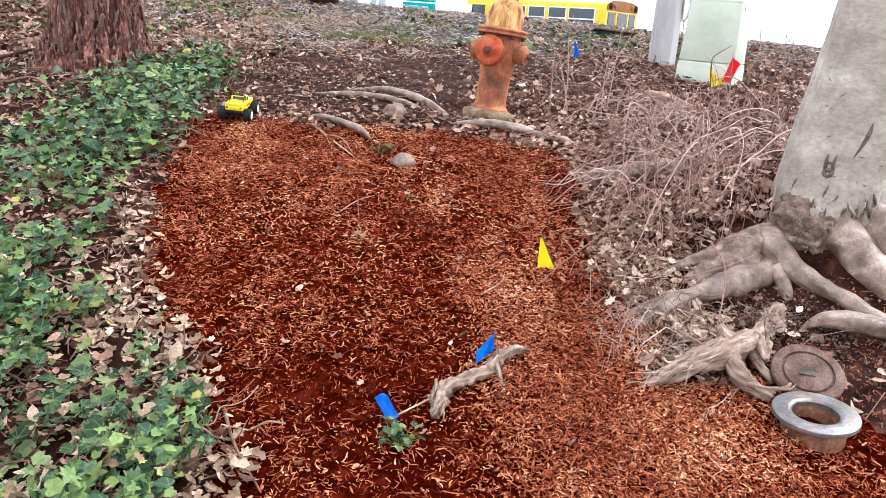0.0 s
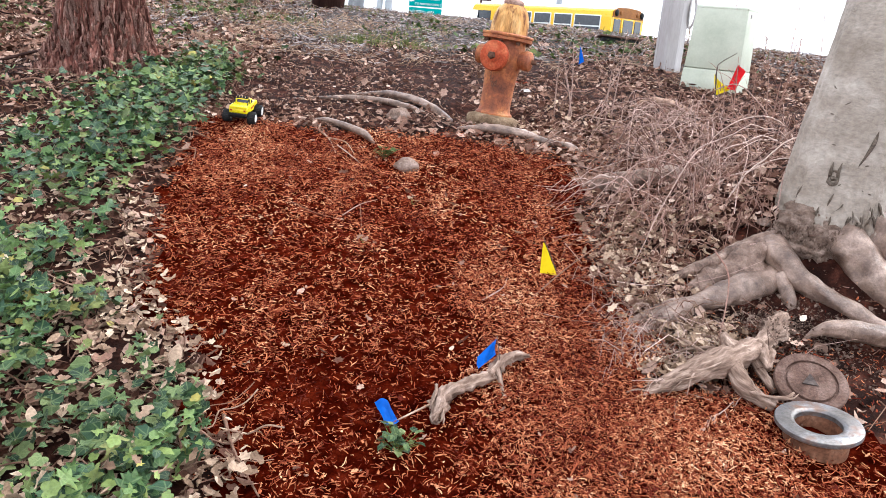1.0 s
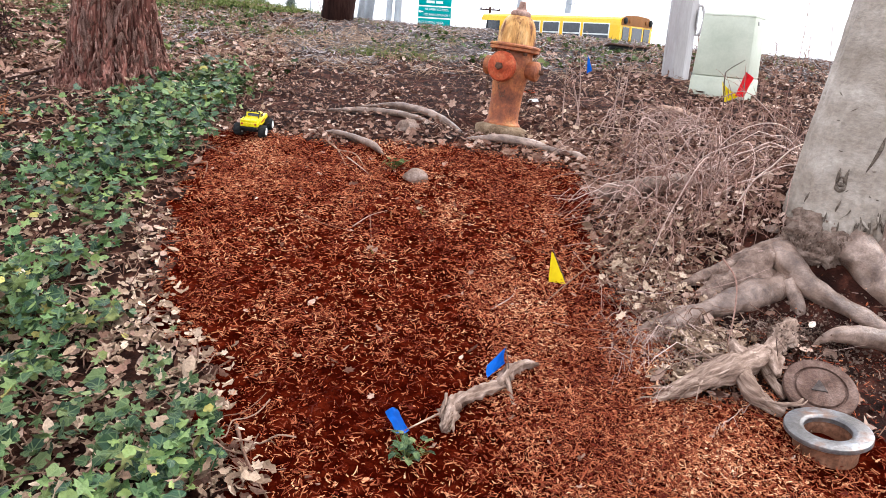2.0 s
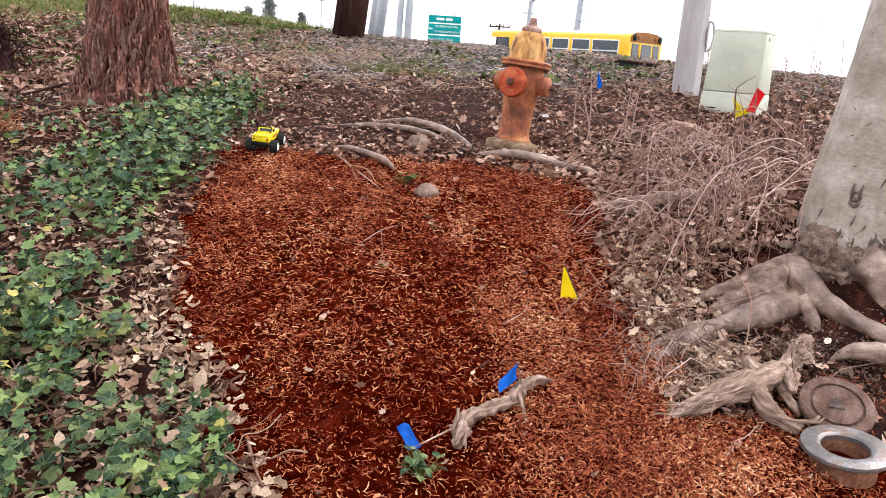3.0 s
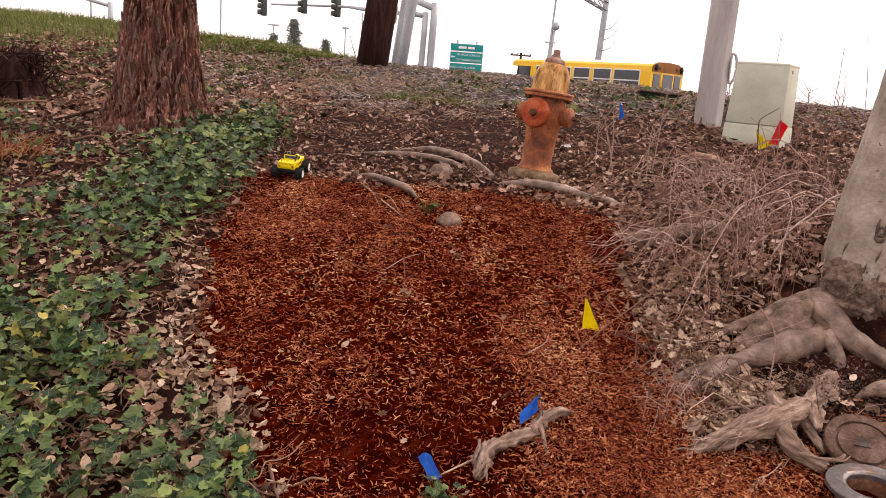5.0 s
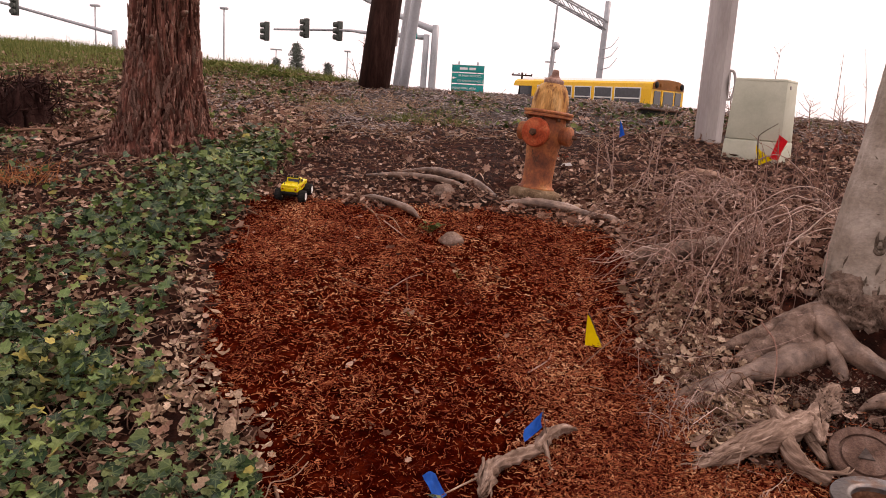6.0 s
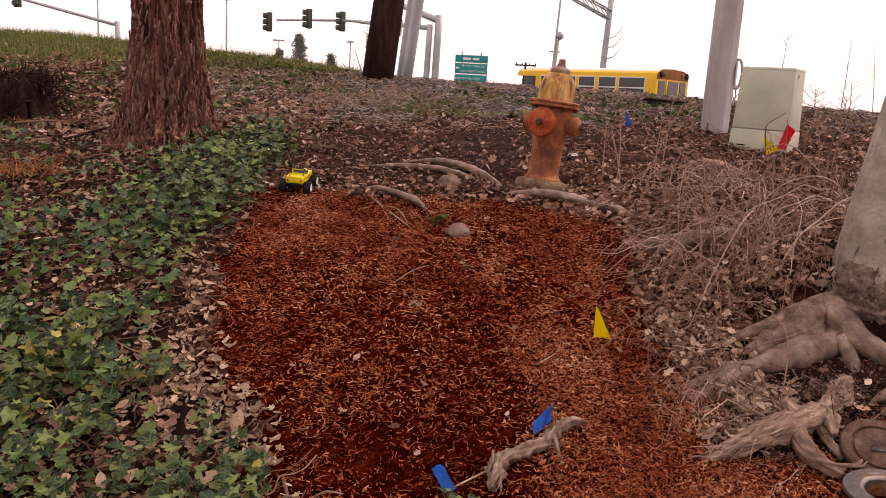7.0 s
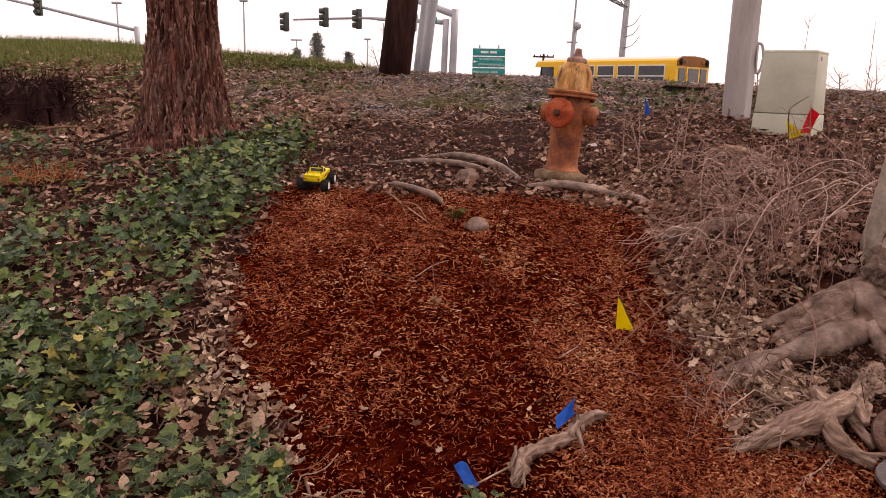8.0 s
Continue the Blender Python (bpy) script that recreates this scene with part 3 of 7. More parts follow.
def ivy_density(x, y):
    """Thick in two drifts, thin in a strip of bare litter between them."""
    d = np.vectorize(lambda a, b: 0.33 + 0.8 * noise.noise((a * 1.7, b * 1.7, 7)) + 0.7 * noise.noise((a * 4.5, b * 4.5, 3)) + 0.75 * noise.noise((a * 9, b * 9, 6)))(x, y)
    d = d + 0.9 * np.exp(-((x + 1.26) / 0.32) ** 2 - ((y - 4.25) / 0.80) ** 2) + 0.65 * np.exp(-((x + 1.27) / 0.28) ** 2 - ((y - 5.15) / 0.4) ** 2) + 0.42 * np.exp(-((x + 1.25) / 0.45) ** 2 - ((y - 2.2) / 0.5) ** 2) + 0.25 * np.exp(-((x + 0.62) / 0.2) ** 2 - ((y - 1.75) / 0.3) ** 2)
    d = d - 0.5 * np.exp(-((x + 0.85) / 0.22) ** 2 - ((y - 2.65) / 0.45) ** 2) - 0.22 * np.exp(-((x + 1.3) / 0.4) ** 2 - ((y - 2.95) / 0.22) ** 2) + 0.25 * np.exp(-((x + 1.5) / 0.35) ** 2 - ((y - 3.4) / 0.5) ** 2) - 0.4 * np.exp(-((x + 2.3) / 0.7) ** 2 - ((y - 4.6) / 0.35) ** 2)
    return d - 0.42 * np.clip((-x - 1.55) / 0.7, 0, 1) * np.clip((y - 3.0) / 0.9, 0, 1)


IVY_SHAPES = [leaf_shape(IVY_A, 0.18, -0.25), leaf_shape(IVY_A, 0.30, -0.1), leaf_shape(IVY_B, 0.22, -0.3), leaf_shape(IVY_B, 0.1, 0.15)]


def build_ivy():
    ivy = thing("ivy_groundcover", "dark green trailing ivy covering the ground beside the mulch", "ivy", kind="")
    x, y = sow(33000, -3.9, -0.25, -0.2, 5.75)
    f = fuzz(x, y) * 1.2
    d = ivy_density(x, y)
    d -= 0.5 * np.clip((1.0 - y) / 1.2, 0, 1)
    keep = inside(IVY_ZONE, x + f, y + f) & (rng.random(len(x)) < np.clip(d, 0.09, 1)) & (np.hypot(x + 1.92, y - 5.38) > 0.4)
    x, y, d = x[keep], y[keep], d[keep]
    px, py = sow(10500, -2.2, -0.3, 1.0, 2.9)
    pf = fuzz(px, py) * 1.2
    pd = ivy_density(px, py)
    more = inside(IVY_ZONE, px + pf, py + pf) & (rng.random(len(px)) < np.clip(pd, 0.14, 1))
    x, y, d = np.concatenate([x, px[more]]), np.concatenate([y, py[more]]), np.concatenate([d, pd[more]])
    n = len(x)
    s = rng.gamma(8, 0.0050, n) * np.interp(y, (1.6, 2.6, 3.6), (0.86, 1.0, 1.10)) * np.where(rng.random(n) < 0.05, 1.25, 1)
    s = np.minimum(s, 0.060)
    size = np.stack([s, s, s], -1)
    rot = frames_on_land(x, y, rng.gamma(2.5, 0.25, n))
    z = heights(x, y) + 0.015 + rng.beta(1.8, 1.4, n) * (0.06 + 0.12 * np.clip(d, 0, 1))
    loose = np.argsort(np.hypot(x + 0.75, y - 1.9))[:300]
    rest = np.ones(n, bool)
    rest[loose] = False
    meshes = []
    for tv, tf in IVY_SHAPES:
        me = bpy.data.meshes.new("ivy_leaf")
        me.from_pydata(tv.tolist(), [], tf.tolist())
        me.materials.append(M_IVY_ONE)
        mark_blade(me, tv)
        meshes.append(me)
    # deep green, olive and yellowed leaves grow in patches
    tone = np.vectorize(lambda a, b: noise.noise((a * 2.1, b * 1.6, 41)) + 0.7 * noise.noise((a * 6, b * 5, 43)))(x, y) + rng.normal(0, 0.22, n) - 0.12 * np.clip((2.4 - y) / 0.6, 0, 1)
    yellow = (rng.random(n) < 0.012 + 0.030 * (tone > 0.30)) & rest
    olive = (tone > 0.24) & rest & ~yellow
    for pick, material in ((rest & ~olive & ~yellow, M_IVY), (olive, M_IVY_OLIVE), (yellow, M_IVY_YELLOW)):
        ob = strew("ivy_leaves", IVY_SHAPES, x[pick], y[pick], z[pick], rot[pick], size[pick], material, ivy, True)
        ob["kind"] = "stuff"
    for i in loose:
        leaf = new("ivy_leaf", meshes[i % 4])
        leaf.parent = ivy
        m = Matrix(rot[i].tolist()).to_4x4() @ Matrix.Diagonal((s[i], s[i], s[i], 1))
        m.translation = (x[i], y[i], z[i])
        leaf.matrix_basis = m
    # dead leaves caught on top, and dry runners between the leaves
    q = rng.choice(n, 2100)
    k = q[(rng.random(2100) < np.clip(1.1 - d[q], 0.15, 1)) & (y[q] > 0.8)]
    w = rng.gamma(6, 0.0046, len(k)) + 0.010
    ob = strew("dead_leaves", LEAVES, x[k] + rng.normal(0, 0.05, len(k)), y[k] + rng.normal(0, 0.05, len(k)), z[k] + rng.uniform(-0.02, 0.012, len(k)), frames_on_land(x[k], y[k], rng.gamma(2.2, 0.28, len(k))), np.stack([w, w * rng.uniform(0.6, 1.1, len(k)), w * rng.uniform(0.4, 1.1, len(k))], -1), M_PALE_LEAF, ivy)
    ob["kind"] = "stuff"
    vs, fs, base = [], [], 0
    for k in range(900):
        j = rng.integers(0, n)
        a = rng.uniform(0, 2 * math.pi)
        px, py = x[j], y[j]
        pts = []
        for q in range(6):
            pts.append((px, py, height(px, py) + rng.uniform(0.005, 0.06)))
            a += rng.normal(0, 0.5)
            px, py = px + 0.05 * math.cos(a), py + 0.05 * math.sin(a)
        g = glide(pts, 3)
        v, f = tube_arrays(g, np.full(len(g), rng.uniform(0.0012, 0.0036)), 3)
        vs.append(v), fs.append(f + base)
        base += len(v)
    ob = array_mesh("runner_tangle", np.vstack(vs), np.vstack(fs), M_TWIG, ivy)
    ob["kind"] = "stuff"


M_IVY_ONE = mat("ivy_leaf_single", [(0, (0.006, 0.017, 0.008)), (0.36, (0.026, 0.054, 0.023)), (0.68, (0.090, 0.130, 0.046)), (0.92, (0.175, 0.205, 0.078)), (1, (0.34, 0.32, 0.16))], scale=2, fine=40, object_vary=0.80, rough=0.5, bump=0.3, thin=0.05, spec=0.16, vary=0.4, veins=0.36)


def build_bank_weeds():
    """Small green plants in loose drifts on the bank behind the conifer."""
    x, y = sow(14000, -7, -0.9, 5.3, 10.5)
    d = np.vectorize(lambda a, b: 0.08 + 1.0 * noise.noise((a * 1.4, b * 1.1, 21)) + 0.7 * noise.noise((a * 5, b * 4, 23)))(x, y) + 0.16 * np.clip((y - 7.2) / 2, 0, 1) - 0.6 * np.clip((x + 1.9) / 0.8, 0, 1) + 1.0 * np.exp(-((x + 0.95) / 0.22) ** 2 - ((y - 5.25) / 0.4) ** 2)
    k = (rng.random(len(x)) < np.clip(d, 0.02, 0.9)) & (np.hypot(x + 1.97, y - 5.38) > 0.45)
    x, y = x[k], y[k]
    x3, y3 = sow(3600, -0.4, 3.4, 7.2, 9.6)
    k = rng.random(len(x3)) < np.clip(np.vectorize(lambda a, b: 0.15 + 1.3 * noise.noise((a * 1.8, b * 1.6, 27)))(x3, y3), 0.02, 0.8)
    x, y = np.concatenate([x, x3[k]]), np.concatenate([y, y3[k]])
    n = len(x)
    s = rng.gamma(6, 0.0065, n) + 0.008
    size = np.stack([s, s * rng.uniform(0.7, 1.3, n), s], -1)
    ob = strew("bank_weeds", [leaf_shape(OVAL, 0.3, -0.3), leaf_shape(RAGGED, 0.3, 0.2)], x, y, heights(x, y) + rng.uniform(0.01, 0.06, n), frames_on_land(x, y, rng.gamma(2.5, 0.3, n)), size, M_WEED)
    tagged(ob, "small green weeds scattered over the leafy bank", "weeds", kind="stuff")


def build_debris():
    """Fine twigs, stalks and leaf scraps over everything but the mulch."""
    x, y = sow(25000, -6, 5, 0.5, 12)
    w = np.where(y < 6, 1.0, 0.6) * np.clip(np.minimum(np.minimum((x + 6) / 2, (5 - x) / 1.5), (y - 0.5) / 1.0), 0, 1)
    w = w * np.where(np.hypot(x - 1.72, y - 2.5) < 0.42, 0.2, 1)
    keep = (~is_mulch(x, y)) & (rng.random(len(x)) < w)
    x, y = x[keep], y[keep]
    n = len(x)
    size = np.stack([rng.gamma(2.2, 0.022, n) + 0.012, rng.gamma(3, 0.0007, n) + 0.0012, rng.uniform(0.0012, 0.003, n)], -1)
    rot = frames_on_land(x, y, rng.gamma(2, 0.14, n))
    z = heights(x, y) + rng.uniform(0.002, 0.04, n)
    ob = strew("twig_debris", [chip_shape(b, t) for b, t in ((0, 1), (5, 0.5), (-3, 0.7), (9, 0.3))], x, y, z, rot, size, M_TWIG)
    tagged(ob, "fine dry twigs and stalks over the bank", "twigs", kind="stuff")


def build_bleached():
    """Bleached leaves in drifts: along the ivy edge and in the hollow between the roots."""
    spots = [(-0.86, 2.50, 0.12, 0.20, 300), (-1.03, 3.05, 0.08, 0.3, 90), (-0.62, 2.22, 0.07, 0.12, 60), (-0.48, 1.82, 0.05, 0.16, 50), (-0.95, 2.0, 0.34, 0.32, 480), (-0.55, 1.75, 0.16, 0.25, 260), (-1.5, 3.2, 0.35, 0.35, 130), (-1.55, 4.75, 0.30, 0.16, 70), (0.92, 2.34, 0.15, 0.09, 300), (1.08, 2.41, 0.10, 0.05, 240), (0.95, 3.0, 0.18, 0.24, 300), (0.84, 2.58, 0.11, 0.18, 320), (1.25, 3.05, 0.14, 0.12, 90), (0.80, 2.25, 0.10, 0.08, 90), (-0.36, 1.62, 0.05, 0.22, 150), (1.05, 2.66, 0.10, 0.10, 34), (1.05, 3.1, 0.16, 0.25, 60), (-1.3, 3.0, 0.25, 0.18, 90), (1.1, 4.6, 0.25, 0.3, 120)]
    x = np.concatenate([rng.normal(a, c, n) for a, b, c, d, n in spots])
    y = np.concatenate([rng.normal(b, d, n) for a, b, c, d, n in spots])
    clear = ~is_mulch(x + rng.normal(0, 0.05, len(x)), y)
    x, y = x[clear], y[clear]
    n = len(x)
    s = np.minimum(rng.gamma(5, 0.0050, n) + 0.009, 0.052)
    size = np.stack([s, s * rng.uniform(0.5, 1.1, n), s * rng.uniform(0.6, 1.4, n)], -1)
    ob = strew("bleached_leaves", LEAVES, x, y, heights(x, y) + rng.uniform(0.01, 0.05, n), frames_on_land(x, y, rng.gamma(2, 0.25, n)), size, M_PALE_LEAF)
    tagged(ob, "bleached pale dry leaves in drifts", "leaf litter", kind="stuff")



# ---- trees and roots ----
M_BARK_RED = mat("red_bark", earth([(0, (0.006, 0.0026, 0.0021)), (0.36, (0.052, 0.0205, 0.0162)), (0.68, (0.185, 0.080, 0.063)), (1, (0.42, 0.245, 0.20))]), scale=18, fine=70, bump=1.0, rough=0.9, stretch=(1, 1, 0.09))
M_BARK_PLATE = mat("bark_plate", earth([(0, (0.046, 0.022, 0.018)), (0.5, (0.195, 0.112, 0.092)), (1, (0.46, 0.335, 0.295))]), scale=26, fine=130, bump=1.0, rough=0.9, stretch=(1, 1, 0.3), object_vary=0.35)
M_BARK_STRIP = mat("bark_strip", earth([(0, (0.075, 0.028, 0.021)), (0.5, (0.235, 0.098, 0.074)), (1, (0.46, 0.265, 0.215))]), scale=26, fine=130, bump=1.0, rough=0.9, stretch=(1, 1, 0.15), object_vary=0.4)
M_BARK_FLAKE = mat("bark_flake", earth([(0, (0.036, 0.016, 0.0125)), (0.5, (0.200, 0.102, 0.081)), (1, (0.47, 0.325, 0.280))]), scale=26, fine=130, bump=0.8, rough=0.9, island=0.45)
M_BARK_GREY = mat("grey_bark", [(0, (0.225, 0.178, 0.138)), (0.5, (0.312, 0.256, 0.208)), (1, (0.425, 0.362, 0.306))], scale=5, fine=46, bump=0.5, rough=0.6, stretch=(1, 1, 1.6), vary=0.2, spec=0.3, fleck=((0.10, 0.078, 0.055), 12, 0.60, 0.80))
M_BARK_CRACK = mat("cracked_bark", [(0, (0.060, 0.044, 0.033)), (1, (0.16, 0.125, 0.098))], scale=30, fine=120, bump=0.5, rough=0.9)
M_ROT = mat("rotten_bark", earth([(0, (0.045, 0.027, 0.020)), (0.5, (0.135, 0.097, 0.077)), (1, (0.28, 0.225, 0.19))]), scale=26, fine=90, bump=0.9, rough=0.9, island=0.5)
# Needle green paled towards grey: distance haze is mixed into the colour.
M_FAR_NEEDLE = mat("haze_tinted_needles", [(0, (0.13, 0.15, 0.13)), (1, (0.24, 0.26, 0.23))], scale=2, fine=30, island=0.7, rough=0.8, bump=0)
M_NEEDLE = mat("needles", [(0, (0.012, 0.03, 0.012)), (1, (0.05, 0.09, 0.03))], scale=2, fine=30, island=0.7, rough=0.7, bump=0)


def trunk_mesh(name, axis, radii, material, parent, seg, steps, relief):
    """A tall trunk; relief(angle, height) gives the depth of its bark."""
    g = glide(np.column_stack([axis, radii]), steps)
    ang = np.linspace(0, 2 * math.pi, seg, endpoint=False)
    v = np.zeros((len(g), seg, 3))
    for i, (x, y, z, r) in enumerate(g):
        for j, a in enumerate(ang):
            q = r + relief(a, z, r)
            v[i, j] = (x + q * math.cos(a), y + q * math.sin(a), z)
    ob = array_mesh(name, v.reshape(-1, 3), grid_rows(len(g), seg), material, parent)
    ob.data.shade_smooth()
    return ob, g


def crown(parent, spots, name, material, n, spread, size, shapes):
    """Many small leaves or sprigs round the ends of the limbs."""
    c = np.array(spots)[rng.integers(0, len(spots), n)]
    p = c + rng.normal(0, 1, (n, 3)) * np.array(spread)
    up = rng.normal(0, 1, (n, 3)) + np.array([0, 0, 1.2])
    up /= np.linalg.norm(up, axis=1)[:, None]
    d = rng.normal(0, 1, (n, 3))
    side = np.cross(up, d)
    side /= np.linalg.norm(side, axis=1)[:, None]
    rot = np.stack([np.cross(side, up), side, up], -1)
    s = rng.uniform(0.6, 1.3, n)[:, None] * np.array(size)[None]
    return strew(name, shapes, p[:, 0], p[:, 1], p[:, 2], rot, s, material, parent)


def build_redwood():
    tree = thing("conifer_tree", "thick conifer trunk with flaking red-brown bark standing in ivy", "tree")
    bx, by = -1.972, 5.38
    bz = height(bx, by) - 0.12
    axis = [(bx, by, bz), (bx, by, bz + 0.12), (bx + 0.01, by, bz + 0.28), (bx + 0.01, by, bz + 0.6), (bx + 0.015, by, bz + 0.85), (bx + 0.02, by, bz + 1.1), (bx + 0.03, by, bz + 1.4), (bx + 0.04, by + 0.01, bz + 1.8), (bx + 0.05, by + 0.02, bz + 2.4), (bx + 0.1, by + 0.05, bz + 5.5), (bx + 0.1, by + 0.05, bz + 9)]
    radii = [0.45, 0.375, 0.300, 0.236, 0.212, 0.203, 0.198, 0.192, 0.182, 0.14, 0.03]

    def relief(a, z, r):
        cx, cy = math.cos(a), math.sin(a)
        w = 0.5 * noise.noise((cx * 2.4, cy * 2.4, z * 2.2))
        furrow = abs(noise.noise((cx * 4.6 + w, cy * 4.6 - w, z * 0.9)))
        crack = abs(noise.noise((cx * 8 + 9 + w, cy * 8 + w, z * 1.5)))
        plate = noise.noise((cx * 3.5 + w, cy * 3.5, z * 2.5))
        d = 0.020 + 0.012 * plate - 0.050 * math.exp(-(furrow / 0.075) ** 2) - 0.026 * math.exp(-(crack / 0.06) ** 2)
        # curled scales towards the foot
        sway = 0.8 * noise.noise((cx * 3, cy * 3, z * 3.5))
        scale = abs(noise.noise((cx * 8 + sway, cy * 8 - sway, z * 5.5)))
        d -= 0.022 * math.exp(-(scale / 0.06) ** 2) * min(1, max(0, (r - 0.20) / 0.06))
        return d + 0.004 * noise.noise((cx * 22, cy * 22, z * 14)) + 0.03 * math.sin(a * 5 + 1) * max(0, (r - 0.24)) * 4

    _, g = trunk_mesh("trunk", axis, radii, M_BARK_RED, tree, 200, 18, relief)
    shapes = []
    for k in range(9):
        bm = bmesh.new()
        o = [(-0.5, -0.46), (-0.25, -0.40), (0.05, -0.5), (0.46, -0.42), (0.5, -0.1), (0.44, 0.40), (0.2, 0.5), (-0.2, 0.46), (-0.46, 0.48), (-0.5, 0.05)]
        o = [(x * (1.0 if z > -0.2 else rng.uniform(0.3, 1.0)) + rng.normal(0, 0.17), z + rng.normal(0, 0.09)) for x, z in o]
        low = [bm.verts.new((x * 1.15, 0.25, z * 1.1)) for x, z in o]
        top = [bm.verts.new((x, -0.45 - 0.9 * rng.random() * (z < 0), z)) for x, z in o]
        bm.faces.new(top)
        for i in range(len(o)):
            bm.faces.new((low[i], low[(i + 1) % len(o)], top[(i + 1) % len(o)], top[i]))
        bmesh.ops.recalc_face_normals(bm, faces=bm.faces)
        me = bpy.data.meshes.new("bark_plate")
        bm.to_mesh(me)
        bm.free()
        me.materials.append(M_BARK_PLATE)
        shapes.append(me)
    strips = []
    for me in shapes:
        me = me.copy()
        me.materials.clear()
        me.materials.append(M_BARK_STRIP)
        strips.append(me)
    for k in range(240):
        low = k < 190
        z = bz + 0.10 + 0.70 * rng.random() ** 1.2 if low else bz + 0.75 + 0.85 * rng.random()
        a = rng.uniform(math.radians(185), math.radians(350))
        i = int(np.argmin(np.abs(g[:, 2] - z)))
        r = g[i, 3] + relief(a, z, g[i, 3])
        ob = new("bark_plate", (shapes if low else strips)[k % 9])
        ob.parent = tree
        slope = (g[min(i + 4, len(g) - 1), 3] - g[max(i - 4, 0), 3]) / (g[min(i + 4, len(g) - 1), 2] - g[max(i - 4, 0), 2])
        w = rng.uniform(0.008, 0.024) if low else rng.uniform(0.005, 0.013)
        turn = Euler((-math.atan(slope) + rng.normal(0, 0.16 if low else 0.03), rng.normal(0, 0.26 if low else 0.06), a + math.pi / 2 + rng.normal(0, 0.22)))
        ob.matrix_basis = Matrix.LocRotScale((g[i, 0] + r * math.cos(a), g[i, 1] + r * math.sin(a), z), turn, (w, rng.uniform(0.008, 0.016), min(w * rng.uniform(3.0, 9.0), 0.20) if low else rng.uniform(0.08, 0.24)))
    # smaller flakes between the plates
    n = 2200
    zz = bz + 0.06 + 1.9 * rng.random(n) ** 1.7
    aa = rng.uniform(math.radians(170), math.radians(370), n)
    pos, rot = np.zeros((n, 3)), np.zeros((n, 3, 3))
    for k in range(n):
        i = int(np.argmin(np.abs(g[:, 2] - zz[k])))
        r = g[i, 3] + relief(aa[k], zz[k], g[i, 3]) - 0.002
        pos[k] = (g[i, 0] + r * math.cos(aa[k]), g[i, 1] + r * math.sin(aa[k]), zz[k])
        rot[k] = np.array(Euler((rng.normal(0, 0.10), rng.normal(0, 0.14), aa[k] + math.pi / 2 + rng.normal(0, 0.3))).to_matrix())
    w = rng.uniform(0.003, 0.011, n)
    size = np.stack([w, rng.uniform(0.005, 0.013, n), np.minimum(w * rng.uniform(3.0, 12.0, n), 0.11)], -1)
    flake = []
    for me in shapes:
        v = np.array([q.co[:] for q in me.vertices])
        f = np.array([p.vertices[:] for p in me.polygons if len(p.vertices) == 4])
        top = [p.vertices[:] for p in me.polygons if len(p.vertices) > 4][0]
        f = np.vstack([f, [[top[0], top[q], top[q + 1], top[q + 2]] for q in range(1, len(top) - 2, 2)]])
        flake.append((v, f))
    strew("bark_scale", flake, pos[:, 0], pos[:, 1], pos[:, 2], rot, size, M_BARK_FLAKE, tree)["kind"] = "stuff"
    # dead branch stubs: a dark collar and a pale broken end
    for deg, z in ((255, 1.03), (226, 0.80), (270, 0.73), (325, 0.90), (205, 1.12), (296, 1.25)):
        a, z = math.radians(deg), bz + 0.12 + z
        i = int(np.argmin(np.abs(g[:, 2] - z)))
        d = Vector((math.cos(a), math.sin(a), 0.25))
        p = Vector(g[i, :3]) + Vector((math.cos(a), math.sin(a), 0)) * (g[i, 3] + 0.004)
        stub = tube("branch_stub", [p - d * 0.02, p + d * 0.012, p + d * 0.026], [0.024, 0.020, 0.012], M_BARK_FLAKE, tree, seg=9, steps=4, rough=0.4, freq=30, seed=deg)
        tube("broken_end", [p + d * 0.018, p + d * 0.032, p + d * 0.040], [0.012, 0.011, 0.006], M_ROOT, stub, seg=8, steps=3, rough=0.3)
    spots = []
    for k in range(26):
        z = bz + 3.4 + k * 0.2
        a = k * 2.4
        ln = 1.9 * (1 - (z - bz - 3) / 6.6)
        p0 = Vector((bx + 0.1, by + 0.05, z))
        d = Vector((math.cos(a), math.sin(a), -0.12))
        tube("limb", [p0, p0 + d * ln * 0.5, p0 + d * ln], [0.035, 0.02, 0.005], M_BARK_RED, tree, seg=6, steps=3)
        spots += [tuple(p0 + d * ln * q) for q in (0.35, 0.55, 0.75, 0.95)]
    crown(tree, spots, "crown", M_NEEDLE, 5000, (0.16, 0.16, 0.08), (0.16, 0.10, 0.10), [leaf_shape(OVAL, 0.2, -0.4)])["kind"] = "stuff"
    return tree


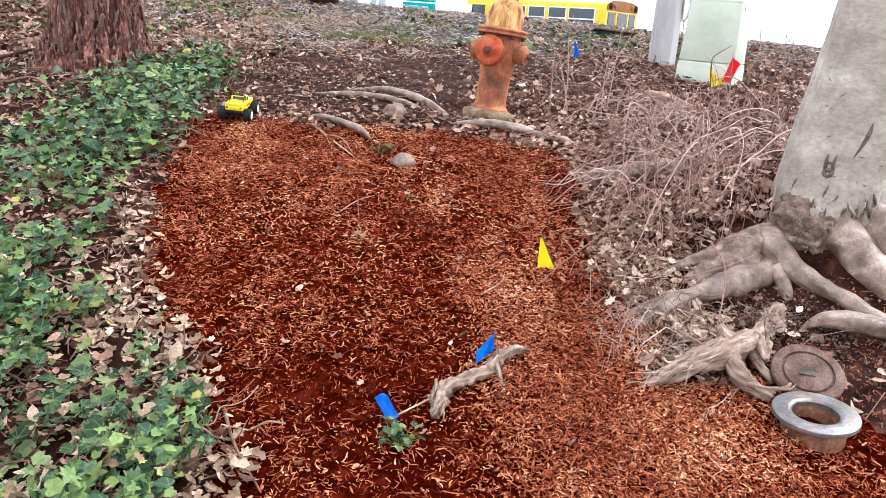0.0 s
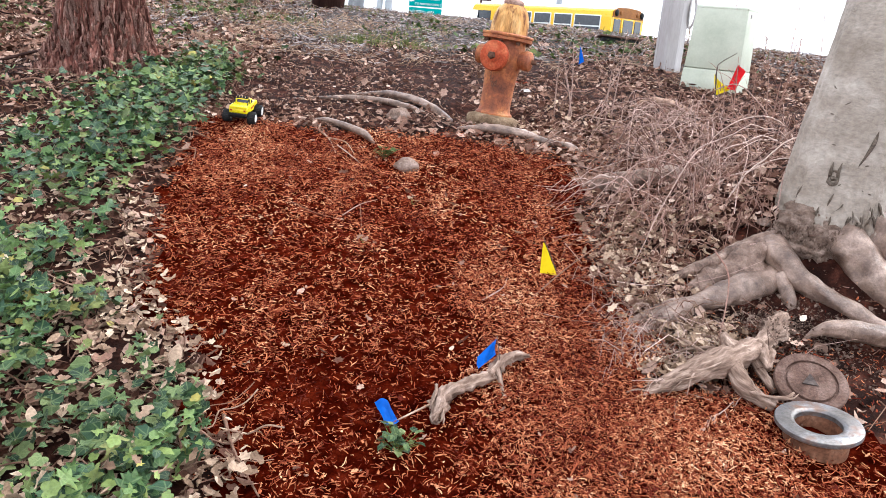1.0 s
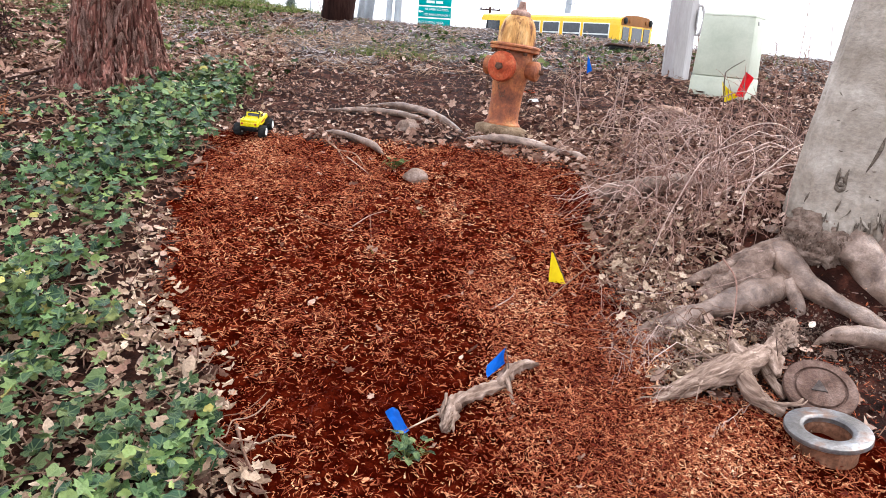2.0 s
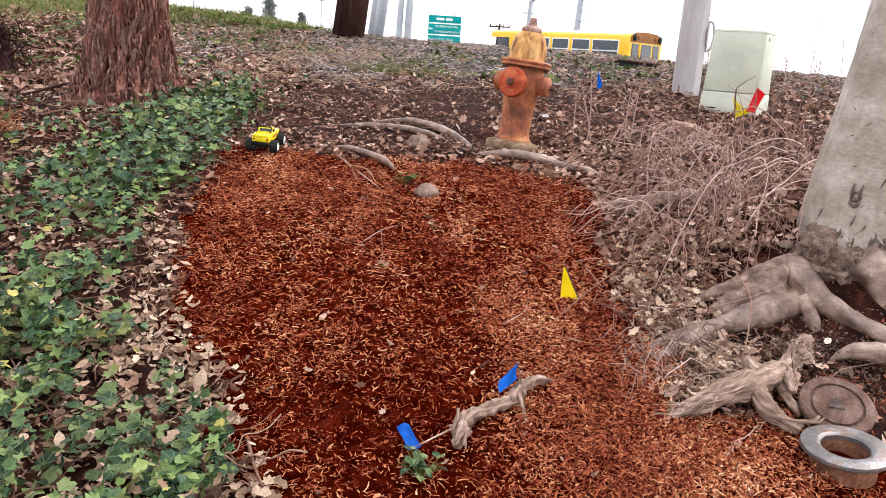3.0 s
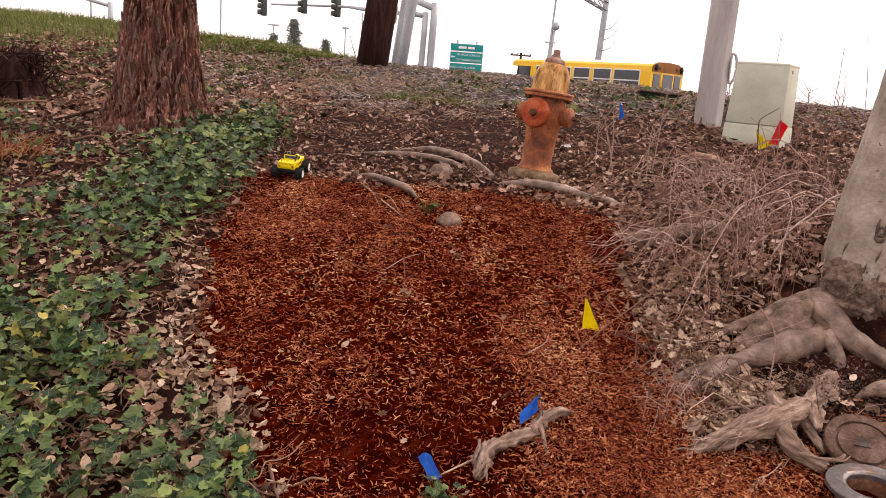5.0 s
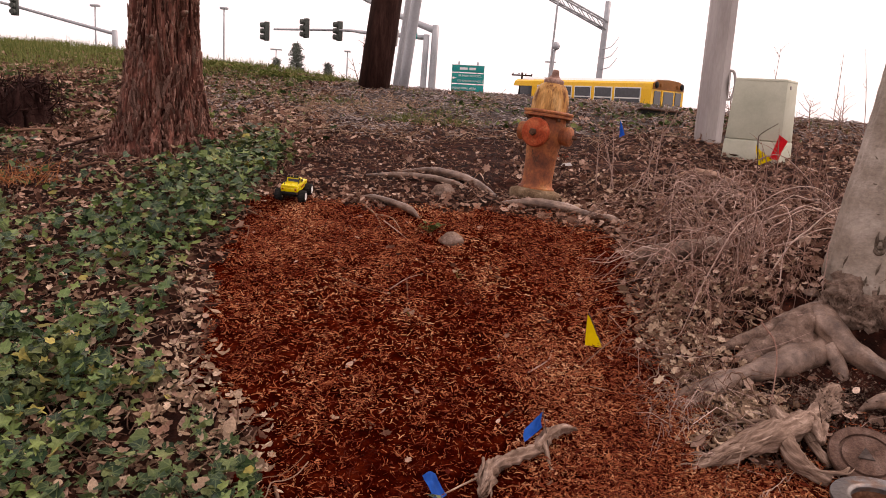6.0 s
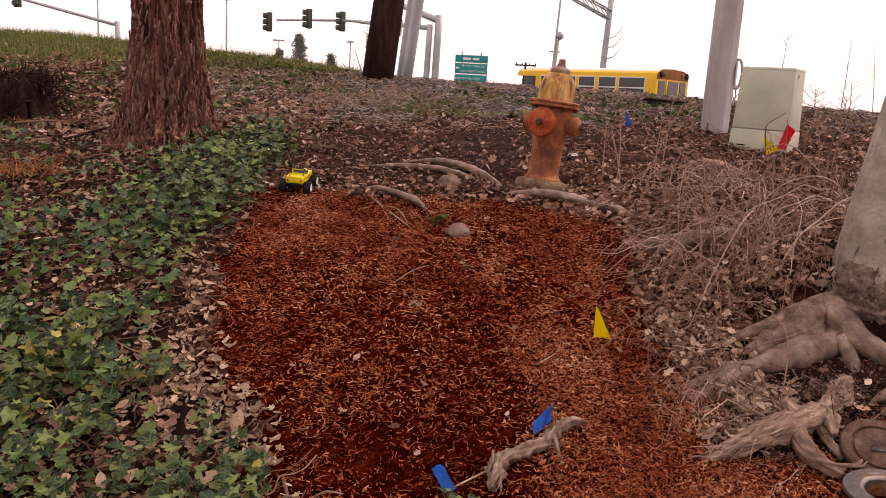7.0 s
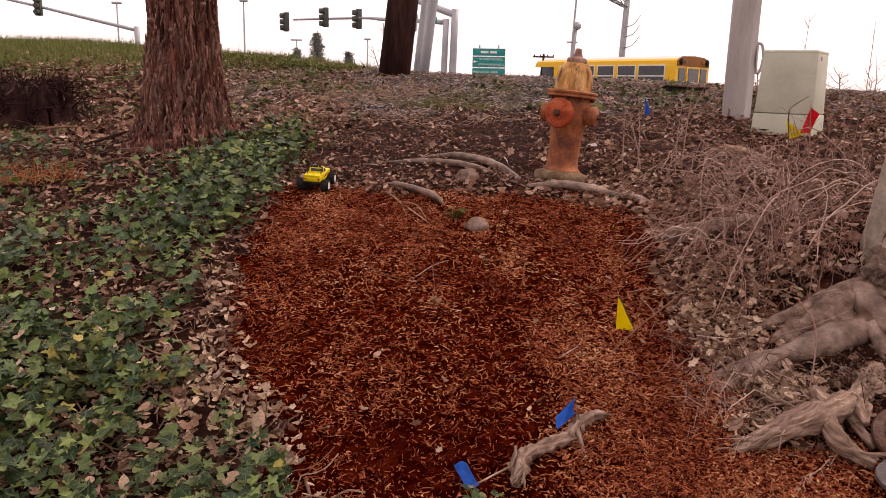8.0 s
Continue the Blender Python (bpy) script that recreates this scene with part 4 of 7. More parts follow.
def build_grey_tree():
    tree = thing("broadleaf_tree", "leaning grey-barked tree trunk on exposed gnarled roots", "tree")
    ty = 3.0
    axis = [(1.86, ty, 0.45), (1.84, ty, 0.70), (1.825, ty, 0.86), (1.820, ty, 0.98), (1.826, ty, 1.09), (1.855, ty, 1.28), (1.897, ty, 1.52), (1.93, ty, 1.735), (2.03, ty + 0.03, 2.5), (2.35, ty + 0.1, 5.4), (2.5, ty + 0.1, 7.8)]
    radii = [0.20, 0.195, 0.198, 0.200, 0.203, 0.204, 0.203, 0.202, 0.190, 0.12, 0.04]

    def relief(a, z, r):
        cx, cy = math.cos(a), math.sin(a)
        s = 0.012 * noise.noise((cx * 2.2, cy * 2.2, z * 1.6)) + 0.005 * noise.noise((cx * 7, cy * 7, z * 9)) + 0.002 * noise.noise((cx * 25, cy * 25, z * 40))
        # the bark ends in a wrinkled, ragged hem above the roots
        hem = 0.87 + 0.05 * noise.noise((cx * 6, cy * 6, 3.1)) + 0.035 * noise.noise((cx * 17, cy * 17, 8.2))
        near = math.exp(-((z - hem - 0.05) / 0.075) ** 2)
        s += near * (0.012 + 0.024 * abs(noise.noise((cx * 13 + z * 3, cy * 13, z * 4))) - 0.018 * abs(noise.noise((cx * 24, cy * 24 + z * 5, z * 9))))
        if z < hem:
            s -= 0.030 * min(1, (hem - z) / 0.018) - 0.012 * noise.noise((cx * 9, cy * 9, z * 8))
        return s

    trunk_mesh("trunk", axis, radii, M_BARK_GREY, tree, 180, 17, relief)

    def skin(a, z, out=0.0):
        c = np.array([np.interp(z, [p[2] for p in axis], [p[k] for p in axis]) for k in (0, 1)])
        r = float(np.interp(z, [p[2] for p in axis], radii)) + relief(a, z, 0) + out
        return Vector((c[0] + r * math.cos(a), c[1] + r * math.sin(a), z))

    # hanging teeth of bark along the hem, mostly coloured dark as shaded gaps
    for k in range(15):
        a = math.radians(248 + 80 * rng.random())
        z = 0.93 + 0.05 * noise.noise((math.cos(a) * 6, math.sin(a) * 6, 3.1)) + rng.normal(0, 0.03)
        ln = rng.uniform(0.02, 0.05)
        lean = rng.normal(-0.06, 0.14)
        pts = [skin(a, z + 0.02, -0.012), skin(a + lean * 0.4, z - ln * 0.4, 0.006), skin(a + lean, z - ln, 0.006 + rng.uniform(0, 0.016))]
        w = rng.uniform(0.003, 0.007)
        tube("bark_flap", pts, [w, w * 0.8, w * 0.15], M_BARK_GREY if k % 4 == 0 else M_BARK_CRACK, tree, seg=7, steps=4, rough=0.3, seed=k, freq=30)
    # small wrinkles and lips in the bark
    for k in range(30):
        a = math.radians(rng.uniform(190, 340))
        z = rng.uniform(0.88, 0.98) if k < 10 else rng.uniform(1.02, 1.7)
        up = k < 10
        d = (rng.normal(0.03, 0.03), rng.uniform(0.03, 0.06)) if up else (rng.uniform(0.03, 0.12), rng.normal(0, 0.006))
        tube("bark_crack", [skin(a, z, -0.001), skin(a + d[0] * 0.5, z + d[1] * 0.5, 0.002), skin(a + d[0], z + d[1], -0.001)], [0.001, 0.0045 if up else 0.0022, 0.001], M_BARK_CRACK, tree, seg=5, steps=4)
    # the healed branch scar: dark rim, thickened below as its shadow, two points, a knob
    a0 = math.atan2(-0.79, -0.62)
    rim = [skin(a0 + 0.085 * math.cos(u), 1.068 + 0.026 * math.sin(u), -0.001) for u in np.linspace(0.5 * math.pi, 2.5 * math.pi, 15)]
    tube("burl", rim, [0.004] * 5 + [0.009] * 5 + [0.005] * 5, M_BARK_CRACK, tree, "dark-rimmed branch scar", seg=8, steps=3, rough=0.3)
    tube("burl", [skin(a0, 1.066, -0.02), skin(a0, 1.068, 0.001), skin(a0, 1.07, 0.005)], [0.015, 0.014, 0.008], M_BARK_CRACK, tree, seg=12, steps=4, rough=0.3, freq=40)
    for da in (-0.07, 0.062):
        tube("burl", [skin(a0 + da, 1.075, 0.0), skin(a0 + da, 1.10, 0.006), skin(a0 + da * 1.1, 1.128, 0.004)], [0.007, 0.006, 0.0015], M_BARK_CRACK, tree, seg=7, steps=4)
    # one long open crack
    a1 = math.atan2(-0.2, -0.045)
    tube("bark_crack", [skin(a1 - 0.09, 1.115, -0.002), skin(a1 - 0.02, 1.17, 0.002), skin(a1 + 0.03, 1.215, 0.003), skin(a1 + 0.045, 1.26, -0.002)], [0.002, 0.006, 0.008, 0.002], M_BARK_CRACK, tree, "dark open bark crack", seg=8, steps=5)
    # crumbling brown bark at the foot, from the hem down to the roots
    for k, (pts, rad) in enumerate((([(1.68, 2.97, 0.93), (1.65, 2.92, 0.87), (1.64, 2.89, 0.80), (1.63, 2.88, 0.72)], [0.05, 0.075, 0.08, 0.06]), ([(1.76, 2.95, 0.92), (1.73, 2.89, 0.86), (1.70, 2.86, 0.79), (1.69, 2.87, 0.69)], [0.06, 0.08, 0.08, 0.07]))):
        tube("rotten_bark", pts, rad, M_ROT, tree, "crumbling brown rotten bark", seg=30, steps=12, rough=0.55, seed=k + 3, freq=34)
    n = 420
    q = rng.random((n, 2))
    aa, zz = np.radians(185 + 110 * q[:, 0]), 0.70 + 0.17 * q[:, 1]
    rr = 0.155 + 0.045 * q[:, 1] + rng.uniform(0, 0.02, n)
    px, py = 1.735 + rr * np.cos(aa), 2.945 + rr * np.sin(aa) * 0.85
    rot = np.array([np.array(Euler((rng.normal(0, 0.35), rng.normal(0, 0.35), a + math.pi / 2 + rng.normal(0, 0.4))).to_matrix()) for a in aa])
    w = rng.uniform(0.003, 0.008, n)
    flap = [(np.array([[-0.5, 0, 0.5], [0.45, 0.05, 0.45], [0.5, -0.2, -0.3], [0.05, -0.5, -0.6], [-0.45, -0.25, -0.25], [0, -0.32, 0.1]]), np.array([[0, 1, 5], [1, 2, 5], [2, 3, 5], [3, 4, 5], [4, 0, 5]]))]
    strew("rotten_bark_crumb", flap, px, py, zz, rot, np.stack([w, w, w * rng.uniform(1.5, 4.0, n)], -1), M_ROT, tree)["kind"] = "stuff"
    roots = {
        "a": ([(1.58, 2.84, 0.672), (1.463, 2.76, 0.656), (1.329, 2.7, 0.628), (1.213, 2.65, 0.606), (1.118, 2.62, 0.592), (1.021, 2.58, 0.577), (0.945, 2.55, 0.558), (0.871, 2.53, 0.535)], [0.047, 0.058, 0.055, 0.044, 0.033, 0.034, 0.028, 0.010]),
        "b": ([(1.567, 2.93, 0.813), (1.486, 2.88, 0.779), (1.38, 2.86, 0.737), (1.275, 2.84, 0.695), (1.171, 2.82, 0.654), (1.068, 2.8, 0.617)], [0.034, 0.042, 0.036, 0.028, 0.020, 0.008]),
        "n": ([(1.579, 2.93, 0.740), (1.477, 2.875, 0.704), (1.366, 2.82, 0.664), (1.269, 2.775, 0.630), (1.174, 2.735, 0.606)], [0.068, 0.090, 0.080, 0.058, 0.028]),
        "d": ([(1.481, 2.46, 0.521), (1.511, 2.455, 0.564), (1.558, 2.445, 0.592), (1.631, 2.43, 0.599), (1.714, 2.41, 0.592), (1.845, 2.4, 0.577)], [0.004, 0.012, 0.024, 0.032, 0.036, 0.037]),
        "e": ([(0.823, 2.13, 0.465), (0.873, 2.14, 0.478), (0.949, 2.16, 0.499), (1.026, 2.18, 0.526), (1.099, 2.21, 0.55), (1.199, 2.28, 0.56), (1.296, 2.36, 0.567), (1.375, 2.44, 0.589), (1.42, 2.5, 0.611)], [0.006, 0.015, 0.025, 0.031, 0.036, 0.037, 0.031, 0.040, 0.022]),
        "o": ([(0.856, 2.17, 0.47), (0.932, 2.19, 0.498), (1.016, 2.22, 0.529), (1.096, 2.25, 0.552), (1.173, 2.3, 0.558)], [0.008, 0.015, 0.021, 0.024, 0.02]),
        "l": ([(1.154, 2.25, 0.546), (1.143, 2.29, 0.573), (1.147, 2.34, 0.589)], [0.044, 0.03, 0.012]),
        "q": ([(1.24, 2.3, 0.565), (1.256, 2.26, 0.555), (1.243, 2.2, 0.537)], [0.037, 0.026, 0.012]),
        "f": ([(1.123, 2.21, 0.539), (1.132, 2.15, 0.512), (1.172, 2.12, 0.482), (1.225, 2.09, 0.456)], [0.037, 0.029, 0.023, 0.014]),
        "h": ([(1.784, 2.93, 0.889), (1.794, 2.83, 0.822), (1.843, 2.73, 0.732), (1.891, 2.64, 0.673), (1.998, 2.54, 0.598)], [0.087, 0.086, 0.072, 0.059, 0.047]),
        "c": ([(1.518, 2.87, 0.796), (1.537, 2.78, 0.746), (1.574, 2.71, 0.692), (1.628, 2.66, 0.659), (1.702, 2.6, 0.623), (1.778, 2.55, 0.592), (1.884, 2.48, 0.55)], [0.054, 0.048, 0.045, 0.04, 0.036, 0.033, 0.029]),
        "g": ([(1.518, 2.74, 0.688), (1.519, 2.67, 0.643), (1.517, 2.63, 0.607), (1.515, 2.61, 0.581)], [0.031, 0.028, 0.023, 0.012]),
        "k": ([(1.097, 2.58, 0.598), (1.0, 2.525, 0.546), (0.91, 2.475, 0.516), (0.845, 2.445, 0.496)], [0.038, 0.039, 0.030, 0.008]),
        "m": ([(1.93, 2.90, 0.86), (1.99, 2.82, 0.80), (2.10, 2.70, 0.70), (2.3, 2.55, 0.58)], [0.11, 0.12, 0.10, 0.06]),
        "i": ([(1.23, 2.30, 0.55), (1.24, 2.22, 0.51), (1.265, 2.17, 0.468)], [0.022, 0.016, 0.010]),
        "j": ([(1.13, 2.135, 0.50), (1.19, 2.10, 0.487), (1.26, 2.095, 0.488), (1.29, 2.11, 0.50)], [0.009, 0.008, 0.007, 0.004]),
    }
    for k, (key, (p, r)) in enumerate(roots.items()):
        grey = key in "efijloq"
        tube("root", p, r, M_GREYWOOD if grey else M_ROT_ROOT if key in "nb" else M_ROOT, tree, seg=26, steps=12, rough=0.42 if grey else 0.36 if key in "nb" else 0.28, seed=k, freq=20 if grey else 12 if key in "nb" else 10, fibre=0.24 if grey else 0.22 if key in "nb" else 0.14)
    for key, count in (("e", 9), ("o", 6), ("f", 4), ("k", 5), ("a", 4)):
        g = glide(np.column_stack([roots[key][0], roots[key][1]]), 6)
        for k in range(count):
            a = rng.integers(0, max(1, len(g) // 2))
            b = min(len(g), a + rng.integers(8, 22))
            turn = rng.uniform(0, 2 * math.pi)
            pts = [(x + 0.5 * r * math.cos(turn), y - 0.75 * r * abs(math.sin(turn)) + rng.normal(0, 0.004), z + 0.85 * r * math.cos(turn + 0.7) + rng.normal(0, 0.004)) for x, y, z, r in g[a:b:3]]
            if len(pts) > 2:
                w = rng.uniform(0.004, 0.009)
                tube("strand", pts, np.interp(np.linspace(0, 1, len(pts)), (0, 0.5, 1), (w * 0.4, w, w * 0.3)), M_GREYWOOD if key in "eof" else M_ROOT, tree, seg=7, steps=4, rough=0.4, seed=k, freq=40, fibre=0.3)
    for k in range(22):
        q = rng.random()
        c = Vector((0.83, 2.14, 0.466)).lerp(Vector((1.02, 2.19, 0.528)), q) + Vector((0, rng.normal(0, 0.018), rng.normal(0, 0.014)))
        d = Vector((-0.06, -0.01, -0.014)) + Vector((rng.normal(0, 0.03), rng.normal(0, 0.04), rng.normal(0, 0.012)))
        tube("splinter", [c, c + d * 0.5 + Vector((0, rng.normal(0, 0.01), 0.010)), c + d], [0.0042, 0.003, 0.001], M_GREYWOOD, tree, seg=5, steps=3, fibre=0.3, seed=k)
    n = 3200
    t = rng.random(n)
    px = np.where(t < 0.13, rng.normal(1.34, 0.07, n), rng.normal(1.48, 0.22, n))
    py = np.where(t < 0.13, rng.normal(2.42, 0.05, n), rng.normal(2.46, 0.13, n))
    pz = np.where(t < 0.13, 0.60 + rng.normal(0, 0.022, n), heights(px, py) + rng.uniform(0, 0.012, n))
    w = rng.gamma(3, 0.0012, n) + 0.002
    strew("rotten_wood_crumb", flap, px, py, pz, frames_on_land(px, py, rng.gamma(2, 0.5, n)), np.stack([w * rng.uniform(1, 2, n), w, w], -1), M_ROT, tree)["kind"] = "stuff"
    for p in ([(1.13, 2.12, 0.50), (1.20, 2.09, 0.492), (1.27, 2.085, 0.49), (1.30, 2.10, 0.50)], [(1.10, 2.30, 0.56), (1.0, 2.30, 0.545), (0.90, 2.26, 0.51)], [(1.27, 2.07, 0.47), (1.285, 2.05, 0.455), (1.29, 2.03, 0.43)], [(1.06, 2.27, 0.55), (1.01, 2.34, 0.565), (0.98, 2.42, 0.55)]):
        tube("rootlet", p, np.linspace(0.006, 0.002, len(p)), M_GREYWOOD, tree, "thin pale rootlet", seg=6, steps=5, rough=0.2, fibre=0.2)
    for k in range(9):
        a, z = k * 2.1, 3.2 + k * 0.5
        p0 = Vector([float(np.interp(z, [p[2] for p in axis], [p[q] for p in axis])) for q in (0, 1)] + [z])
        d = Vector((math.cos(a), math.sin(a), 0.8))
        limb = tube("limb", [p0, p0 + d * 0.7, p0 + d * 1.5 + Vector((0, 0, 0.3))], [0.07, 0.045, 0.012], M_BARK_GREY, tree, seg=8, steps=4)
        for q in range(4):
            e = Vector((math.cos(a + q - 1.5), math.sin(a + q - 1.5), 0.7))
            s = p0 + d * (0.5 + 0.25 * q)
            tube("twig", [s, s + e * 0.35, s + e * 0.75], [0.018, 0.010, 0.003], M_BARK_GREY, limb, seg=5, steps=3)
    return tree


build_redwood()
build_grey_tree()

# ---- things on the bank ----
M_RUST = mat("rusted_paint", [(0, (0.085, 0.024, 0.012)), (0.35, (0.235, 0.066, 0.025)), (0.7, (0.40, 0.135, 0.044)), (1, (0.58, 0.30, 0.10))], scale=6, fine=55, vary=0.4, bump=0.6, rough=0.65, spec=0.4)
M_ORANGE = mat("faded_orange_paint", [(0, (0.16, 0.032, 0.015)), (0.5, (0.37, 0.066, 0.027)), (1, (0.48, 0.15, 0.068))], scale=12, fine=80, bump=0.4, rough=0.6, fleck=((0.60, 0.42, 0.34), 18, 0.66, 0.74))
M_YELLOWED = mat("peeling_yellow_paint", [(0, (0.29, 0.115, 0.036)), (0.5, (0.56, 0.30, 0.105)), (1, (0.74, 0.52, 0.27))], scale=11, fine=70, bump=0.5, rough=0.65, stretch=(1, 1, 0.22), fleck=((0.16, 0.060, 0.028), 16, 0.50, 0.60))
M_CONCRETE = mat("mossy_concrete", [(0, (0.095, 0.058, 0.033)), (0.5, (0.19, 0.125, 0.076)), (1, (0.30, 0.215, 0.140))], scale=16, fine=110, bump=0.7, rough=0.95)
M_CAP = mat("rust_pink_iron", [(0, (0.20, 0.11, 0.085)), (0.5, (0.34, 0.21, 0.165)), (1, (0.46, 0.32, 0.26))], scale=18, fine=90, bump=0.4, rough=0.8)
M_IRON = mat("rusty_iron", [(0, (0.06, 0.03, 0.02)), (1, (0.17, 0.09, 0.06))], scale=20, fine=120, bump=0.5, rough=0.75, metal=0.3)
M_BOXGREEN = mat("pale_green_plastic", [(0, (0.42, 0.44, 0.345)), (0.5, (0.52, 0.535, 0.43)), (1, (0.58, 0.595, 0.50))], scale=2.5, fine=60, bump=0.08, rough=0.55, vary=0.05)
M_POLE = mat("weathered_aluminium", [(0, (0.30, 0.265, 0.255)), (0.5, (0.42, 0.385, 0.375)), (1, (0.56, 0.53, 0.52))], scale=3, fine=70, bump=0.12, rough=0.5, metal=0.25, vary=0.08, stretch=(1, 1, 0.2))
M_STONE = mat("river_stone", [(0, (0.10, 0.062, 0.046)), (0.5, (0.205, 0.138, 0.106)), (1, (0.33, 0.245, 0.20))], scale=14, fine=120, bump=0.4, rough=0.85)
M_LID = mat("cast_iron_lid", [(0, (0.048, 0.026, 0.018)), (0.5, (0.105, 0.060, 0.045)), (1, (0.175, 0.115, 0.092))], scale=14, fine=130, bump=0.5, rough=0.65, metal=0.1)
M_RING = mat("galvanised_ring", [(0, (0.080, 0.068, 0.060)), (0.5, (0.140, 0.130, 0.128)), (1, (0.26, 0.275, 0.295))], scale=7, fine=70, bump=0.25, rough=0.38, metal=0.55, spec=0.5, fleck=((0.17, 0.095, 0.060), 10, 0.52, 0.68))
M_PIPE = mat("muddy_pipe", [(0, (0.08, 0.032, 0.018)), (0.5, (0.19, 0.085, 0.048)), (1, (0.30, 0.16, 0.10))], scale=9, fine=80, bump=0.4, rough=0.85)
M_FLAG_Y = mat("yellow_film", [(0, (0.72, 0.56, 0.005)), (1, (0.85, 0.70, 0.01))], scale=9, fine=40, bump=0.1, rough=0.45, vary=0.06, thin=0.25)
M_FLAG_B = mat("blue_film", [(0, (0.010, 0.12, 0.50)), (1, (0.02, 0.20, 0.72))], scale=14, fine=40, bump=0.15, rough=0.45, vary=0.1, thin=0.2)
M_FLAG_R = mat("red_film", [(0, (0.62, 0.012, 0.02)), (1, (0.80, 0.03, 0.04))], scale=9, fine=40, bump=0.1, rough=0.5, vary=0.08, thin=0.2)
M_WIRE = mat("flag_wire", [(0, (0.05, 0.035, 0.03)), (1, (0.14, 0.10, 0.08))], scale=20, fine=80, bump=0, rough=0.5, metal=0.6)


def build_hydrant():
    h = thing("fire_hydrant", "rusty orange fire hydrant leaning on a mossy concrete collar", "fire hydrant", (0.590, 4.77, 0.972), (-1, 5.6, 0))
    h.scale = (1.03, 1.03, 1.055)
    part("base_collar", lathe([(0.146, -0.04), (0.156, 0.0), (0.158, 0.030), (0.150, 0.044), (0.10, 0.062)], 40), M_CONCRETE, h, "mossy grey concrete collar")
    part("barrel", lathe([(0.112, 0.052), (0.110, 0.066), (0.098, 0.076), (0.092, 0.10), (0.092, 0.20), (0.095, 0.25), (0.099, 0.30), (0.110, 0.345), (0.116, 0.40), (0.114, 0.45), (0.110, 0.475), (0.110, 0.49)], 48), M_RUST, h)
    part("flange", lathe([(0.106, 0.478), (0.142, 0.480), (0.147, 0.484), (0.147, 0.496), (0.143, 0.500), (0.150, 0.503), (0.151, 0.512), (0.145, 0.517), (0.10, 0.522)], 48), M_RUST, h, "rust-brown flange")
    bm = lathe([(0.111, 0.517), (0.110, 0.53), (0.107, 0.57), (0.101, 0.61), (0.089, 0.645), (0.074, 0.668), (0.060, 0.676), (0.050, 0.678)], 60)
    for v in bm.verts:
        a = math.atan2(v.co.y, v.co.x)
        if 0.53 < v.co.z < 0.67:
            k = 1 + 0.028 * max(0, math.cos(a * 10)) ** 3
            v.co.x, v.co.y = v.co.x * k, v.co.y * k
    part("bonnet", bm, M_YELLOWED, h, "ribbed bonnet with peeling yellow paint")
    part("top_cap", lathe([(0.050, 0.674), (0.058, 0.678), (0.061, 0.690), (0.056, 0.700), (0.042, 0.706), (0.030, 0.712), (0.027, 0.722)], 32), M_CAP, h, "weathered rust-pink iron cap")
    part("operating_nut", lathe([(0.022, 0.715), (0.024, 0.720), (0.021, 0.752), (0.014, 0.757)], 5), M_CAP, h)
    for k in range(8):
        a = 2 * math.pi * (k + 0.5) / 8
        part("bolt", block(0.020, 0.020, 0.020, 0.004), M_IRON, h, m=pose(0.130 * math.cos(a), 0.130 * math.sin(a), 0.462, 0, 0, math.degrees(a)))
    fa = math.atan2(-0.86, -0.50)
    for name, a, r, ln, m in (("pumper_nozzle", fa, 0.082, 0.085, M_ORANGE), ("hose_nozzle", fa + math.pi / 2, 0.054, 0.075, M_RUST), ("hose_nozzle", fa - math.pi / 2, 0.054, 0.070, M_RUST)):
        mm = Matrix.Translation((0, 0, 0.385)) @ Matrix.Rotation(a, 4, "Z") @ Matrix.Rotation(math.pi / 2, 4, "Y")
        neck = part(name, lathe([(r * 0.93, 0.07), (r * 0.90, 0.10), (r * 0.95, 0.115 + ln * 0.2)], 32), M_RUST, h, m=mm)
        s = 0.112 + ln * 0.2
        part("nozzle_cap", lathe([(r * 0.96, s), (r * 1.03, s + 0.006), (r * 1.03, s + 0.030), (r * 0.96, s + 0.040), (r * 0.66, s + 0.047), (r * 0.45, s + 0.049), (r * 0.40, s + 0.052)], 36), m, neck, "faded orange cap" if r > 0.06 else "")
        part("cap_nut", lathe([(r * 0.27, s + 0.045), (r * 0.28, s + 0.050), (r * 0.25, s + 0.075), (r * 0.16, s + 0.079)], 5), M_IRON, neck)
        f = Vector((math.cos(a), math.sin(a), 0))
        q = Vector((-f.y, f.x, 0))
        p = f * (s + 0.03) + Vector((0, 0, 0.385 - r))
        e = f * 0.115 + q * 0.03 + Vector((0, 0, 0.385 - r - 0.055))
        n = 8
        for k in range(n):
            t = k / (n - 1)
            c = p.lerp(e, t) - Vector((0, 0, 0.045 * math.sin(math.pi * t)))
            link = bmesh.new()
            ring = [(0.007 * math.cos(u), 0.0, 0.011 * math.sin(u)) for u in np.linspace(0, 2 * math.pi, 9)[:-1]]
            v, fc = tube_arrays(np.array(ring + ring[:1]), np.full(9, 0.0018), 4)
            vs = [link.verts.new(x) for x in v]
            for quad in fc:
                link.faces.new([vs[i] for i in quad])
            part("chain_link", link, M_IRON, h, m=Matrix.Translation(c) @ Matrix.Rotation(k * math.pi / 2, 4, "Z"))
    return h


